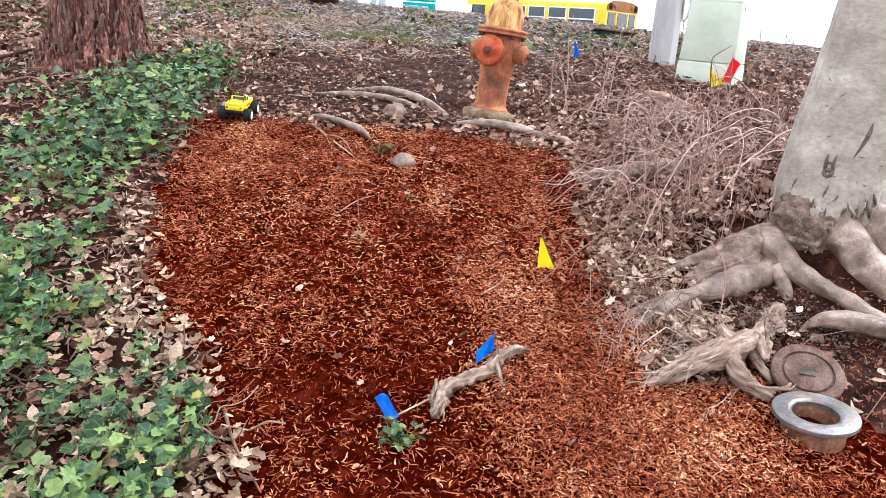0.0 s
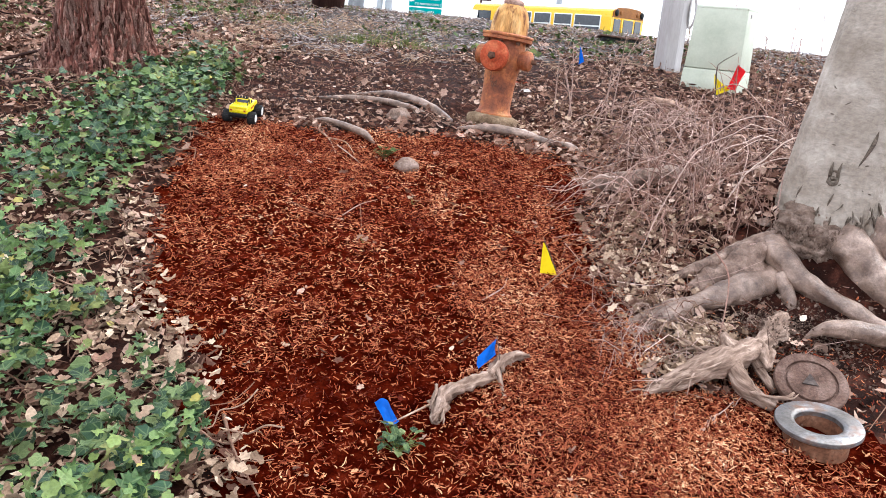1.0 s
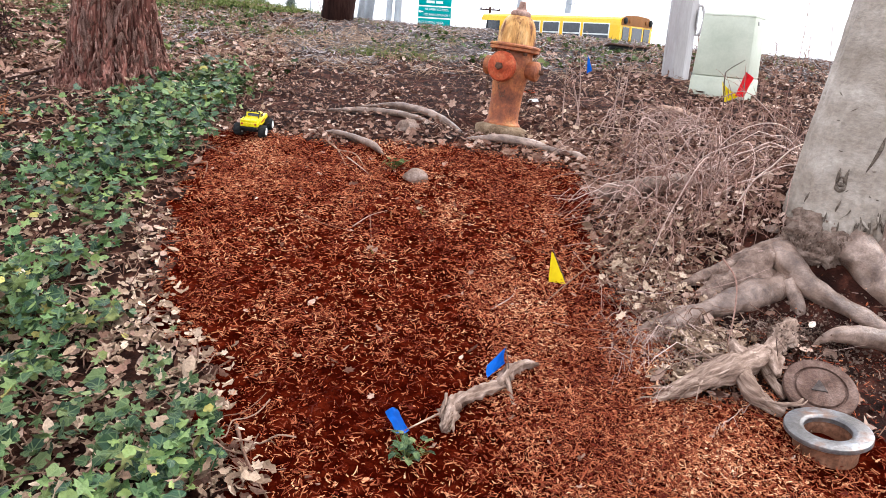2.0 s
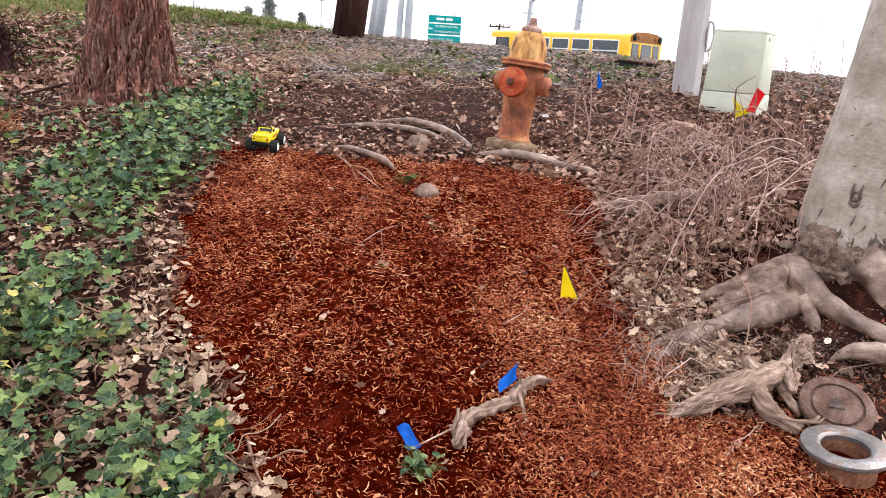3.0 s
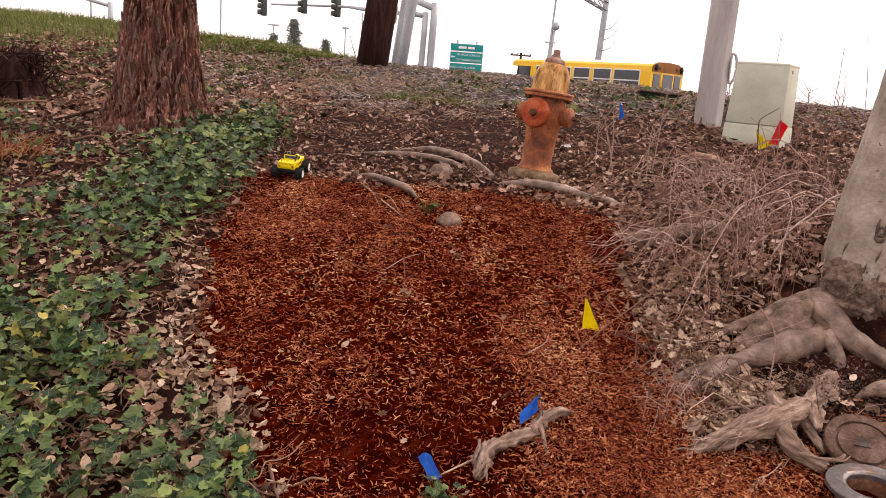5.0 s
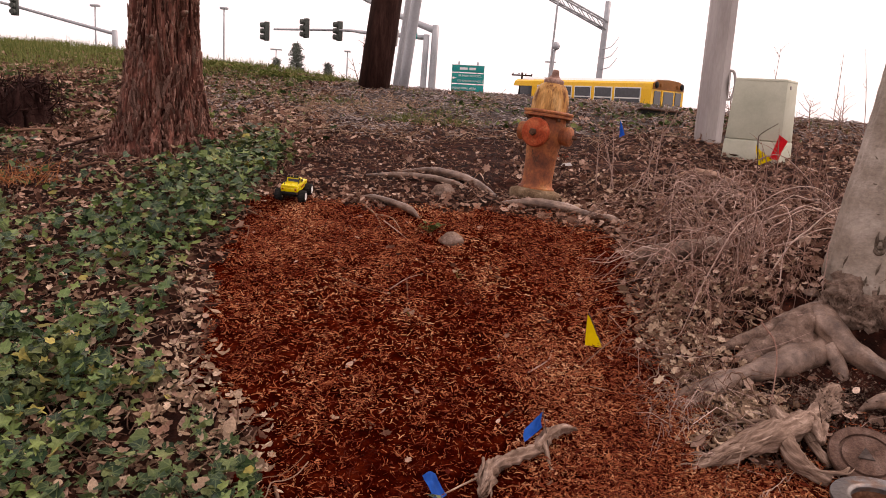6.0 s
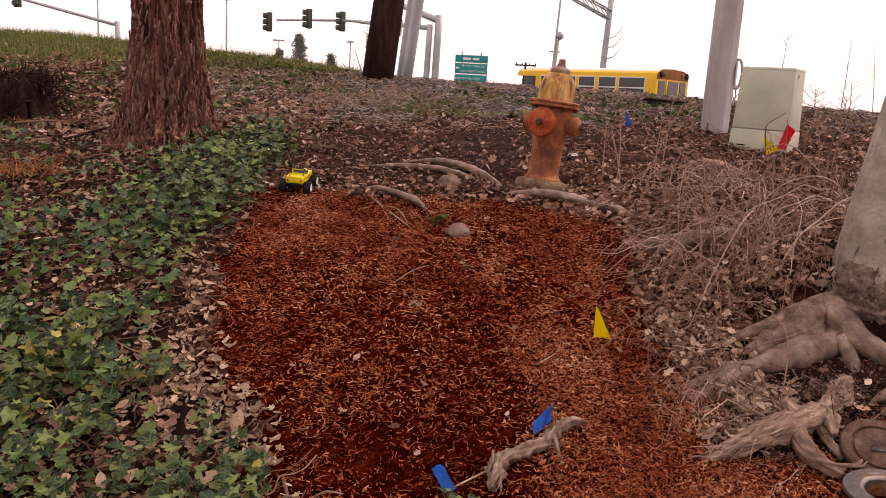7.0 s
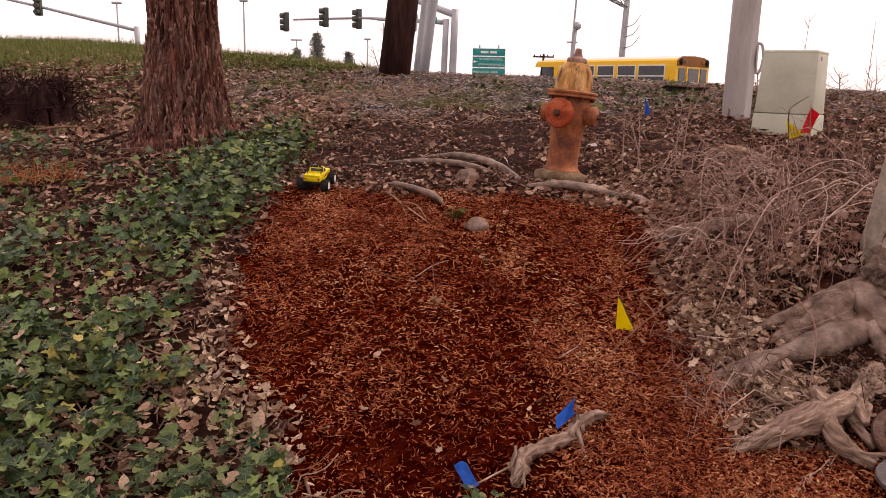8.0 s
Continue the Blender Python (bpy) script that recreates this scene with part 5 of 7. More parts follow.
def build_utility_box():
    b = thing("utility_box", "pale green tapered plastic utility pedestal on the bank", "utility box", (2.625, 6.44, 1.13), (0, 1.0, -37))
    part("base", block(0.475, 0.37, 0.24, 0.012, top=0.965), M_BOXGREEN, b)
    part("body", block(0.452, 0.350, 0.480, 0.010, (0, 0, 0.243), top=0.91), M_BOXGREEN, b)
    part("lid", block(0.420, 0.326, 0.022, 0.008, (0, 0, 0.715), top=0.97), M_BOXGREEN, b)
    part("latch", block(0.012, 0.03, 0.03, 0.003, (0.209, -0.06, 0.66)), M_POLE, b)
    return b


def build_light_pole():
    p = thing("metal_pole", "tall weathered grey metal pole rising from the bank", "pole", (2.465, 7.22, 1.20), (0, 0.4, 14))
    bm = lathe([(0.130, -0.1), (0.128, 0.2), (0.125, 1.2), (0.112, 5.0), (0.095, 8.5)], 8)
    bmesh.ops.bevel(bm, geom=[e for e in bm.edges if abs(e.verts[0].co.z - e.verts[1].co.z) > 0.1], offset=0.02, segments=2, affect="EDGES")
    part("shaft", bm, M_POLE, p, smooth=False)
    m = pose(0.104, -0.067, 0.64, 0, 0, -33)
    hoop = tube("cable_guard", [(0.0, 0, -0.13), (0.035, 0, -0.12), (0.055, 0, -0.05), (0.055, 0, 0.05), (0.035, 0, 0.12), (0.0, 0, 0.13)], [0.012] * 6, M_POLE, p, seg=8, steps=5)
    hoop.matrix_basis = m
    part("hand_hole_cover", lathe([(0.055, 0), (0.057, 0.008), (0.046, 0.014)], 24), M_POLE, p, m=m @ Matrix.Rotation(math.pi / 2, 4, "Y") @ Matrix.Diagonal((2.2, 1, 1, 1)))
    return p


def stone(name, at, size, label, seed, turn=0):
    bm = bmesh.new()
    bmesh.ops.create_icosphere(bm, subdivisions=3, radius=1)
    for v in bm.verts:
        k = 1 + 0.36 * noise.noise(v.co * 1.1 + Vector((seed, 0, 0))) + 0.07 * noise.noise(v.co * 3 + Vector((0, seed, 0)))
        v.co = Vector((v.co.x * size[0], v.co.y * size[1], v.co.z * size[2])) * k
    ob = part(name, bm, M_STONE, m=pose(at[0], at[1], height(at[0], at[1]) + size[2] * 0.45, 0, 0, turn))
    return tagged(ob, label, "stone")


def limb_thing(name, pts, radii, label, category, material=None, rough=0.18, seed=1, seg=12, lift=0.0):
    """A root or branch that lies along the ground; the points are x, y and height above it."""
    p = [(x, y, height(x, y) + z + lift) for x, y, z in pts]
    ob = tube(name, p, radii, material or M_ROOT, seg=seg, steps=8, rough=rough, seed=seed, freq=14, fibre=0.35)
    return tagged(ob, label, category)


def pin_flag(label, stake, sheet_bm, material, sheet_pose, group="marker flags"):
    """A survey flag: a wire stake given by its points, and the film."""
    f = thing("marker_flag", label, "marker flag", stake[0], group=group)
    o = Vector(stake[0])
    tube("stake", [Vector(p) - o for p in stake], [0.0016] * len(stake), M_WIRE, f, seg=6, steps=4)
    part("film", sheet_bm, material, f, m=Matrix.Translation(-o) @ sheet_pose)
    return f


def film(a, b, c, d, ripple, seed):
    """A thin plastic film between four corners, a little crumpled."""
    bm = bmesh.new()
    a, b, c, d = (Vector(p) for p in (a, b, c, d))
    out = (b - a).cross(d - a).normalized()
    n = 8
    rows = []
    for i in range(n):
        u = i / (n - 1)
        col = []
        for j in range(n):
            w = j / (n - 1)
            p = a.lerp(b, u).lerp(d.lerp(c, u), w)
            col.append(bm.verts.new(p + out * ripple * (math.sin(u * 5 + w * 3 + seed) + noise.noise(p * 40))))
        rows.append(col)
    for i in range(n - 1):
        for j in range(n - 1):
            bm.faces.new((rows[i][j], rows[i + 1][j], rows[i + 1][j + 1], rows[i][j + 1]))
    bmesh.ops.solidify(bm, geom=bm.faces[:], thickness=0.0008)
    return bm


def build_flags():
    still = Matrix()
    z = height(0.67, 2.84)
    pin_flag("bright yellow plastic marker flag stuck in the mulch", [(0.685, 2.83, z - 0.02), (0.65, 2.86, z + 0.06), (0.612, 2.882, 0.745)], film((0.612, 2.881, 0.733), (0.618, 2.877, 0.722), (0.672, 2.832, 0.612), (0.600, 2.822, 0.622), 0.003, 0), M_FLAG_Y, still)
    pin_flag("blue plastic marker flag beside the weathered root", [(0.388, 2.10, 0.44), (0.378, 2.15, 0.50), (0.366, 2.235, 0.585)], film((0.305, 2.180, 0.538), (0.366, 2.245, 0.572), (0.366, 2.206, 0.538), (0.302, 2.145, 0.508), 0.009, 1), M_FLAG_B, still)
    pin_flag("crumpled blue plastic marker flag lying on the mulch", [(0.030, 1.975, 0.40), (0.030, 1.972, 0.43), (0.030, 1.968, 0.448)], film((-0.004, 1.996, 0.462), (0.033, 2.010, 0.464), (0.069, 1.940, 0.432), (0.030, 1.922, 0.428), 0.007, 2), M_FLAG_B, still)
    z = height(1.60, 7.0)
    pin_flag("small blue plastic marker flag on a thin wire", [(1.594, 7.0, z), (1.59, 7.0, z + 0.1), (1.580, 7.0, 1.475)], film((1.580, 7.0, 1.472), (1.600, 6.99, 1.44), (1.632, 6.985, 1.34), (1.588, 6.99, 1.312), 0.008, 0.4), M_FLAG_B, still)
    z = height(2.5, 6.1)
    pin_flag("yellow plastic marker flag bent against the utility box", [(2.50, 5.95, z - 0.04), (2.49, 6.03, z + 0.08), (2.478, 6.08, 1.34)], film((2.474, 6.085, 1.345), (2.535, 6.09, 1.275), (2.650, 6.10, 1.238), (2.500, 6.07, 1.180), 0.008, 0.2), M_FLAG_Y, still)
    pin_flag("red plastic marker flag bent against the utility box", [(2.60, 5.97, z - 0.04), (2.62, 6.03, z + 0.10), (2.66, 6.08, 1.425)], film((2.652, 6.08, 1.425), (2.722, 6.09, 1.378), (2.658, 6.07, 1.228), (2.580, 6.07, 1.236), 0.008, 1.6), M_FLAG_R, still)
    bent = tube("bent_wire", [(2.45, 5.93, height(2.45, 5.93) - 0.02), (2.445, 5.95, 1.25), (2.44, 5.97, 1.38), (2.47, 6.0, 1.43), (2.60, 6.02, 1.515)], [0.005, 0.005, 0.005, 0.004, 0.003], M_WIRE, seg=6, steps=6)
    tagged(bent, "dark bent wire stake before the utility box", "wire")


def build_valve():
    v = thing("valve_box", "open valve box pipe with a galvanised flange ring set in soil", "valve box", (1.300, 1.965, 0.426), (3, -4, 0))
    part("flange_ring", lathe([(0.066, 0.036), (0.066, 0.050), (0.072, 0.0555), (0.080, 0.0562), (0.116, 0.0552), (0.1205, 0.0540), (0.1218, 0.051), (0.1218, 0.042), (0.119, 0.039), (0.090, 0.038)], 64), M_RING, v, "scuffed galvanised steel ring")
    bm = lathe([(0.088, -0.16), (0.092, 0.038), (0.080, 0.044), (0.068, 0.040), (0.066, -0.12), (0.012, -0.125)], 48)
    part("pipe", bm, M_PIPE, v, "muddy orange-brown pipe")
    # ring is hollow: drop its end caps
    for ob in v.children:
        if ob.name.startswith("flange_ring"):
            b = bmesh.new()
            b.from_mesh(ob.data)
            bmesh.ops.delete(b, geom=[f for f in b.faces if len(f.verts) > 4], context="FACES")
            ring = sorted((e for e in b.edges if e.is_boundary), key=lambda e: e.index)
            bmesh.ops.bridge_loops(b, edges=ring)
            bmesh.ops.recalc_face_normals(b, faces=b.faces)
            b.to_mesh(ob.data)
            b.free()
    lid = thing("utility_cover", "round cast iron valve lid leaning against the roots", "lid", (1.368, 2.160, 0.513), (29, -9, 0))
    part("plate", lathe([(0.106, -0.012), (0.112, -0.008), (0.113, 0.004), (0.109, 0.009), (0.082, 0.009), (0.081, 0.002), (0.075, 0.002), (0.072, 0.010), (0.02, 0.011)], 56), M_LID, lid)
    part("mark", slab([(-0.024, -0.016), (0.024, -0.016), (0.0, 0.028)], 0.006, 0.0008), mat("lid_mark", [(0, (0.045, 0.034, 0.030)), (1, (0.085, 0.066, 0.058))], scale=20, fine=90, bump=0.3, rough=0.7), lid, "raised triangle mark", smooth=False, m=pose(-0.005, 0.0, 0.0125, 90, 0, 160))
    return v


def build_toy_truck():
    yel = mat("toy_yellow", [(0, (0.70, 0.56, 0.004)), (1, (0.82, 0.68, 0.008))], scale=5, fine=40, bump=0.0, rough=0.28, vary=0.04, spec=0.5)
    blk = mat("toy_black", [(0, (0.012, 0.012, 0.012)), (1, (0.03, 0.03, 0.03))], scale=9, fine=80, bump=0.3, rough=0.7)
    wht = mat("toy_white", [(0, (0.70, 0.70, 0.68)), (1, (0.82, 0.82, 0.80))], scale=9, fine=60, bump=0.0, rough=0.4, vary=0.04)
    red = mat("toy_decal", [(0, (0.25, 0.02, 0.015)), (1, (0.38, 0.05, 0.03))], scale=9, fine=60, bump=0.0, rough=0.4, vary=0.1)
    glass = mat("toy_window", [(0, (0.012, 0.012, 0.014)), (1, (0.02, 0.02, 0.024))], scale=5, fine=40, bump=0, rough=0.12, spec=0.6)
    x, y = -0.852, 4.37
    t = thing("toy_truck", "yellow radio-controlled monster truck toy with black tyres", "toy truck", (x, y, height(x, y) + 0.012), (3, -10, 86))
    t.scale = (0.80, 0.80, 0.80)
    # x forward
    side = [(-0.140, 0.078), (-0.085, 0.078), (-0.075, 0.062), (0.060, 0.062), (0.072, 0.078), (0.135, 0.076), (0.140, 0.092), (0.132, 0.108), (0.050, 0.113), (-0.138, 0.113), (-0.142, 0.098)]
    part("body", slab(side, 0.120, 0.005), yel, t, smooth=False)
    cab = [(-0.020, 0.112), (0.052, 0.112), (0.030, 0.146), (-0.008, 0.148)]
    c = part("cab", slab(cab, 0.104, 0.005), yel, t, smooth=False)
    part("window", slab([(-0.012, 0.116), (0.040, 0.116), (0.025, 0.139), (-0.006, 0.141)], 0.1065), glass, c, smooth=False)
    part("windscreen", block(0.003, 0.086, 0.030, 0.001), glass, c, m=pose(0.0505, 0, 0.1155, 0, -33, 0), smooth=False)
    part("rear_window", block(0.003, 0.080, 0.020, 0.001), glass, c, m=pose(-0.0185, 0, 0.121, 0, 18, 0), smooth=False)
    part("bed_floor", block(0.092, 0.098, 0.003, 0.001), yel, t, m=pose(-0.082, 0, 0.1135), smooth=False)
    for s in (-1, 1):
        part("bed_rail", block(0.112, 0.010, 0.012, 0.003), yel, t, m=pose(-0.081, s * 0.054, 0.112))
        part("decal", block(0.085, 0.0008, 0.012, 0), red, t, m=pose(0.01, s * 0.0608, 0.084), smooth=False)
        part("headlight", block(0.004, 0.022, 0.012, 0.002), wht, t, m=pose(0.139, s * 0.042, 0.088))
        part("tail_light", block(0.004, 0.014, 0.012, 0.002), red, t, m=pose(-0.1425, s * 0.046, 0.093))
    part("tailgate", block(0.006, 0.110, 0.016, 0.002), yel, t, m=pose(-0.138, 0, 0.110))
    tube("roll_bar", [(-0.032, -0.05, 0.112), (-0.034, -0.050, 0.150), (-0.034, -0.042, 0.157), (-0.034, 0.042, 0.157), (-0.034, 0.050, 0.150), (-0.032, 0.05, 0.112)], [0.0035] * 6, blk, t, seg=7, steps=3)
    for s in (-1, 1):
        tube("roll_bar", [(-0.034, s * 0.046, 0.152), (-0.07, s * 0.048, 0.130), (-0.095, s * 0.05, 0.114)], [0.003] * 3, blk, t, seg=6, steps=3)
    for k in range(4):
        part("roof_lamp", lathe([(0.007, 0), (0.008, 0.004), (0.008, 0.010), (0.004, 0.012)], 12), blk, t, m=pose(-0.034, -0.03 + 0.02 * k, 0.164, 0, 90, 0))
    part("bumper", block(0.012, 0.112, 0.014, 0.003), blk, t, m=pose(0.146, 0, 0.066))
    part("bumper", block(0.012, 0.112, 0.014, 0.003), blk, t, m=pose(-0.148, 0, 0.066))
    part("chassis", block(0.25, 0.06, 0.022, 0.004), blk, t, m=pose(0, 0, 0.044))
    for fx in (-0.090, 0.092):
        part("axle", lathe([(0.008, -0.07), (0.008, 0.07)], 10), blk, t, m=pose(fx, 0, 0.040, 90, 0, 0))
        for s in (-1, 1):
            w = part("wheel", lathe([(0.020, -0.020), (0.024, -0.022), (0.024, 0.022), (0.020, 0.020)], 20), wht, t, m=pose(fx, s * 0.084, 0.042, 90, 0, 0))
            bm = lathe([(0.023, -0.025), (0.037, -0.026), (0.042, -0.020), (0.043, 0.0), (0.042, 0.020), (0.037, 0.026), (0.023, 0.025)], 44)
            for v in bm.verts:
                r = math.hypot(v.co.x, v.co.y)
                if r > 0.040 and int(round(math.atan2(v.co.y, v.co.x) / (2 * math.pi) * 44)) % 2:
                    v.co.x *= 0.93
                    v.co.y *= 0.93
            bmesh.ops.delete(bm, geom=[f for f in bm.faces if len(f.verts) > 4], context="FACES")
            part("tyre", bm, blk, w, "knobbly black tyre")
            part("rim", lathe([(0.025, -0.004), (0.0265, 0.025), (0.022, 0.028), (0.018, 0.022), (0.008, 0.022), (0.008, 0.028), (0.004, 0.029)], 24), wht, w, "white rim", m=pose(0, 0, 0.0, 0 if s < 0 else 180, 0, 0))
    return t


build_hydrant()
build_utility_box()
build_light_pole()
stone("stone", (0.068, 3.85), (0.066, 0.046, 0.044), "rounded grey-brown stone half buried in mulch", 2.0, -20)
stone("stone", (1.545, 3.0), (0.028, 0.022, 0.019), "small tan stone by the tree roots", 7.0)
stone("stone", (1.575, 2.94), (0.024, 0.02, 0.016), "small tan stone by the tree roots", 9.0)
stone("stone", (0.01, 4.62), (0.070, 0.05, 0.042), "flat grey stone under a bent root", 5.0, 10)
limb_thing("fallen_branch", [(-0.50, 4.46, 0.0), (-0.40, 4.40, 0.03), (-0.27, 4.30, 0.035), (-0.16, 4.21, 0.025), (-0.11, 4.17, 0.002)], [0.006, 0.013, 0.017, 0.018, 0.008], "short pale bare branch lying at the mulch edge", "branch", seed=2)
limb_thing("surface_root", [(-0.66, 4.94, -0.005), (-0.42, 4.97, 0.018), (-0.18, 4.97, 0.030), (0.0, 4.90, 0.022), (0.14, 4.82, 0.008), (0.24, 4.78, -0.012)], [0.007, 0.013, 0.020, 0.019, 0.012, 0.007], "bent pale surface root crossing bare soil", "root", seed=3)
limb_thing("surface_root", [(-0.34, 5.16, 0.0), (-0.17, 5.18, 0.022), (-0.02, 5.12, 0.032), (0.14, 4.98, 0.024), (0.27, 4.84, 0.014), (0.36, 4.72, -0.008)], [0.008, 0.014, 0.024, 0.026, 0.022, 0.012], "thick pale surface root running past the hydrant", "root", seed=4)
limb_thing("surface_root", [(0.36, 4.50, 0.0), (0.44, 4.46, 0.02), (0.55, 4.42, 0.035), (0.72, 4.39, 0.035), (0.86, 4.34, 0.02), (0.98, 4.28, 0.015), (1.06, 4.24, -0.01)], [0.008, 0.016, 0.024, 0.024, 0.018, 0.020, 0.010], "pale grey root lying in front of the hydrant", "root", seed=5)
limb_thing("fallen_log", [(0.95, 3.72, 0.005), (1.03, 3.68, 0.036), (1.16, 3.66, 0.052), (1.30, 3.68, 0.054), (1.44, 3.74, 0.040), (1.55, 3.81, -0.02)], [0.018, 0.036, 0.042, 0.042, 0.036, 0.022], "smooth brown root log under brambles", "log", M_ROT_ROOT, seed=6, rough=0.14)
snag = thing("weathered_snag", "frayed silver-grey dead root lying on the mulch", "dead wood")
tube("stem", [(0.17, 1.955, 0.425), (0.182, 1.99, 0.448), (0.20, 2.035, 0.470), (0.266, 2.089, 0.480), (0.339, 2.136, 0.487), (0.37, 2.16, 0.49)], [0.012, 0.024, 0.022, 0.017, 0.014, 0.012], M_GREYWOOD, snag, seg=30, steps=12, rough=0.62, freq=42, fibre=0.9)
tube("stem", [(0.339, 2.136, 0.490), (0.385, 2.20, 0.515), (0.43, 2.255, 0.515), (0.49, 2.31, 0.49)], [0.012, 0.018, 0.016, 0.006], M_GREYWOOD, snag, seg=26, steps=12, rough=0.65, seed=3, freq=45, fibre=0.9)
for k in range(16):
    u = k / 16
    c = Vector((0.175, 1.965, 0.445)).lerp(Vector((0.20, 2.05, 0.485)), rng.random())
    d = Vector((rng.normal(-0.010, 0.010), rng.normal(-0.045, 0.02), rng.normal(-0.008, 0.012)))
    c += Vector((rng.normal(0, 0.016), 0, rng.normal(0, 0.012)))
    tube("splinter", [c, c + d * 0.6 + Vector((0.002, 0, 0.003)), c + d], [0.006, 0.0045, 0.0015], M_GREYWOOD, snag, seg=5, steps=3, fibre=0.2)
tube("prong", [(0.36, 2.16, 0.51), (0.372, 2.135, 0.485), (0.386, 2.095, 0.442)], [0.012, 0.010, 0.004], M_GREYWOOD, snag, seg=8, steps=6, rough=0.3, fibre=0.4)
tube("prong", [(0.190, 2.02, 0.468), (0.13, 1.985, 0.452), (0.062, 1.950, 0.430)], [0.004, 0.003, 0.0026], M_PALE_TWIG, snag, seg=6, steps=5)
build_flags()
build_valve()
build_toy_truck()
build_mulch()
build_litter()
build_bleached()
build_debris()
build_bank_weeds()
build_ivy()

# ---- beyond the crest ----
M_STEEL = mat("galvanised_steel", [(0, (0.33, 0.345, 0.365)), (1, (0.45, 0.465, 0.485))], scale=2, fine=40, bump=0.05, rough=0.5, metal=0.3, vary=0.08)
M_CREOSOTE = mat("creosoted_timber", [(0, (0.014, 0.007, 0.006)), (0.6, (0.040, 0.018, 0.014)), (1, (0.085, 0.042, 0.034))], scale=6, fine=60, bump=0.6, rough=0.85, stretch=(1, 1, 0.15))
M_SIGNAL = mat("dark_signal_housing", [(0, (0.06, 0.068, 0.062)), (1, (0.10, 0.11, 0.10))], scale=2, fine=20, bump=0, rough=0.6)
M_SIGN = mat("green_sign_sheet", [(0, (0.0, 0.25, 0.24)), (1, (0.005, 0.29, 0.28))], scale=2, fine=20, bump=0, rough=0.45, vary=0.04)
M_WHITE = mat("white_sign_lettering", [(0, (0.72, 0.75, 0.74)), (1, (0.80, 0.82, 0.81))], scale=2, fine=20, bump=0, rough=0.5, vary=0.03)
M_BUS = mat("bus_yellow", [(0, (0.80, 0.43, 0.006)), (1, (0.86, 0.49, 0.010))], scale=1, fine=20, bump=0, rough=0.3, vary=0.05, spec=0.5)
M_BUSBROWN = mat("bus_tail_panel", [(0, (0.22, 0.09, 0.03)), (1, (0.32, 0.13, 0.04))], scale=2, fine=30, bump=0, rough=0.5)
M_BUSBLACK = mat("bus_black", [(0, (0.012, 0.012, 0.012)), (1, (0.025, 0.025, 0.025))], scale=2, fine=30, bump=0, rough=0.5)
M_BUSGLASS = mat("bus_glass", [(0, (0.018, 0.022, 0.03)), (1, (0.035, 0.04, 0.05))], scale=1, fine=10, bump=0, rough=0.06, spec=0.6)
M_BUSWHITE = mat("bus_window_frame", [(0, (0.60, 0.60, 0.58)), (1, (0.72, 0.72, 0.70))], scale=2, fine=30, bump=0, rough=0.45, vary=0.04)


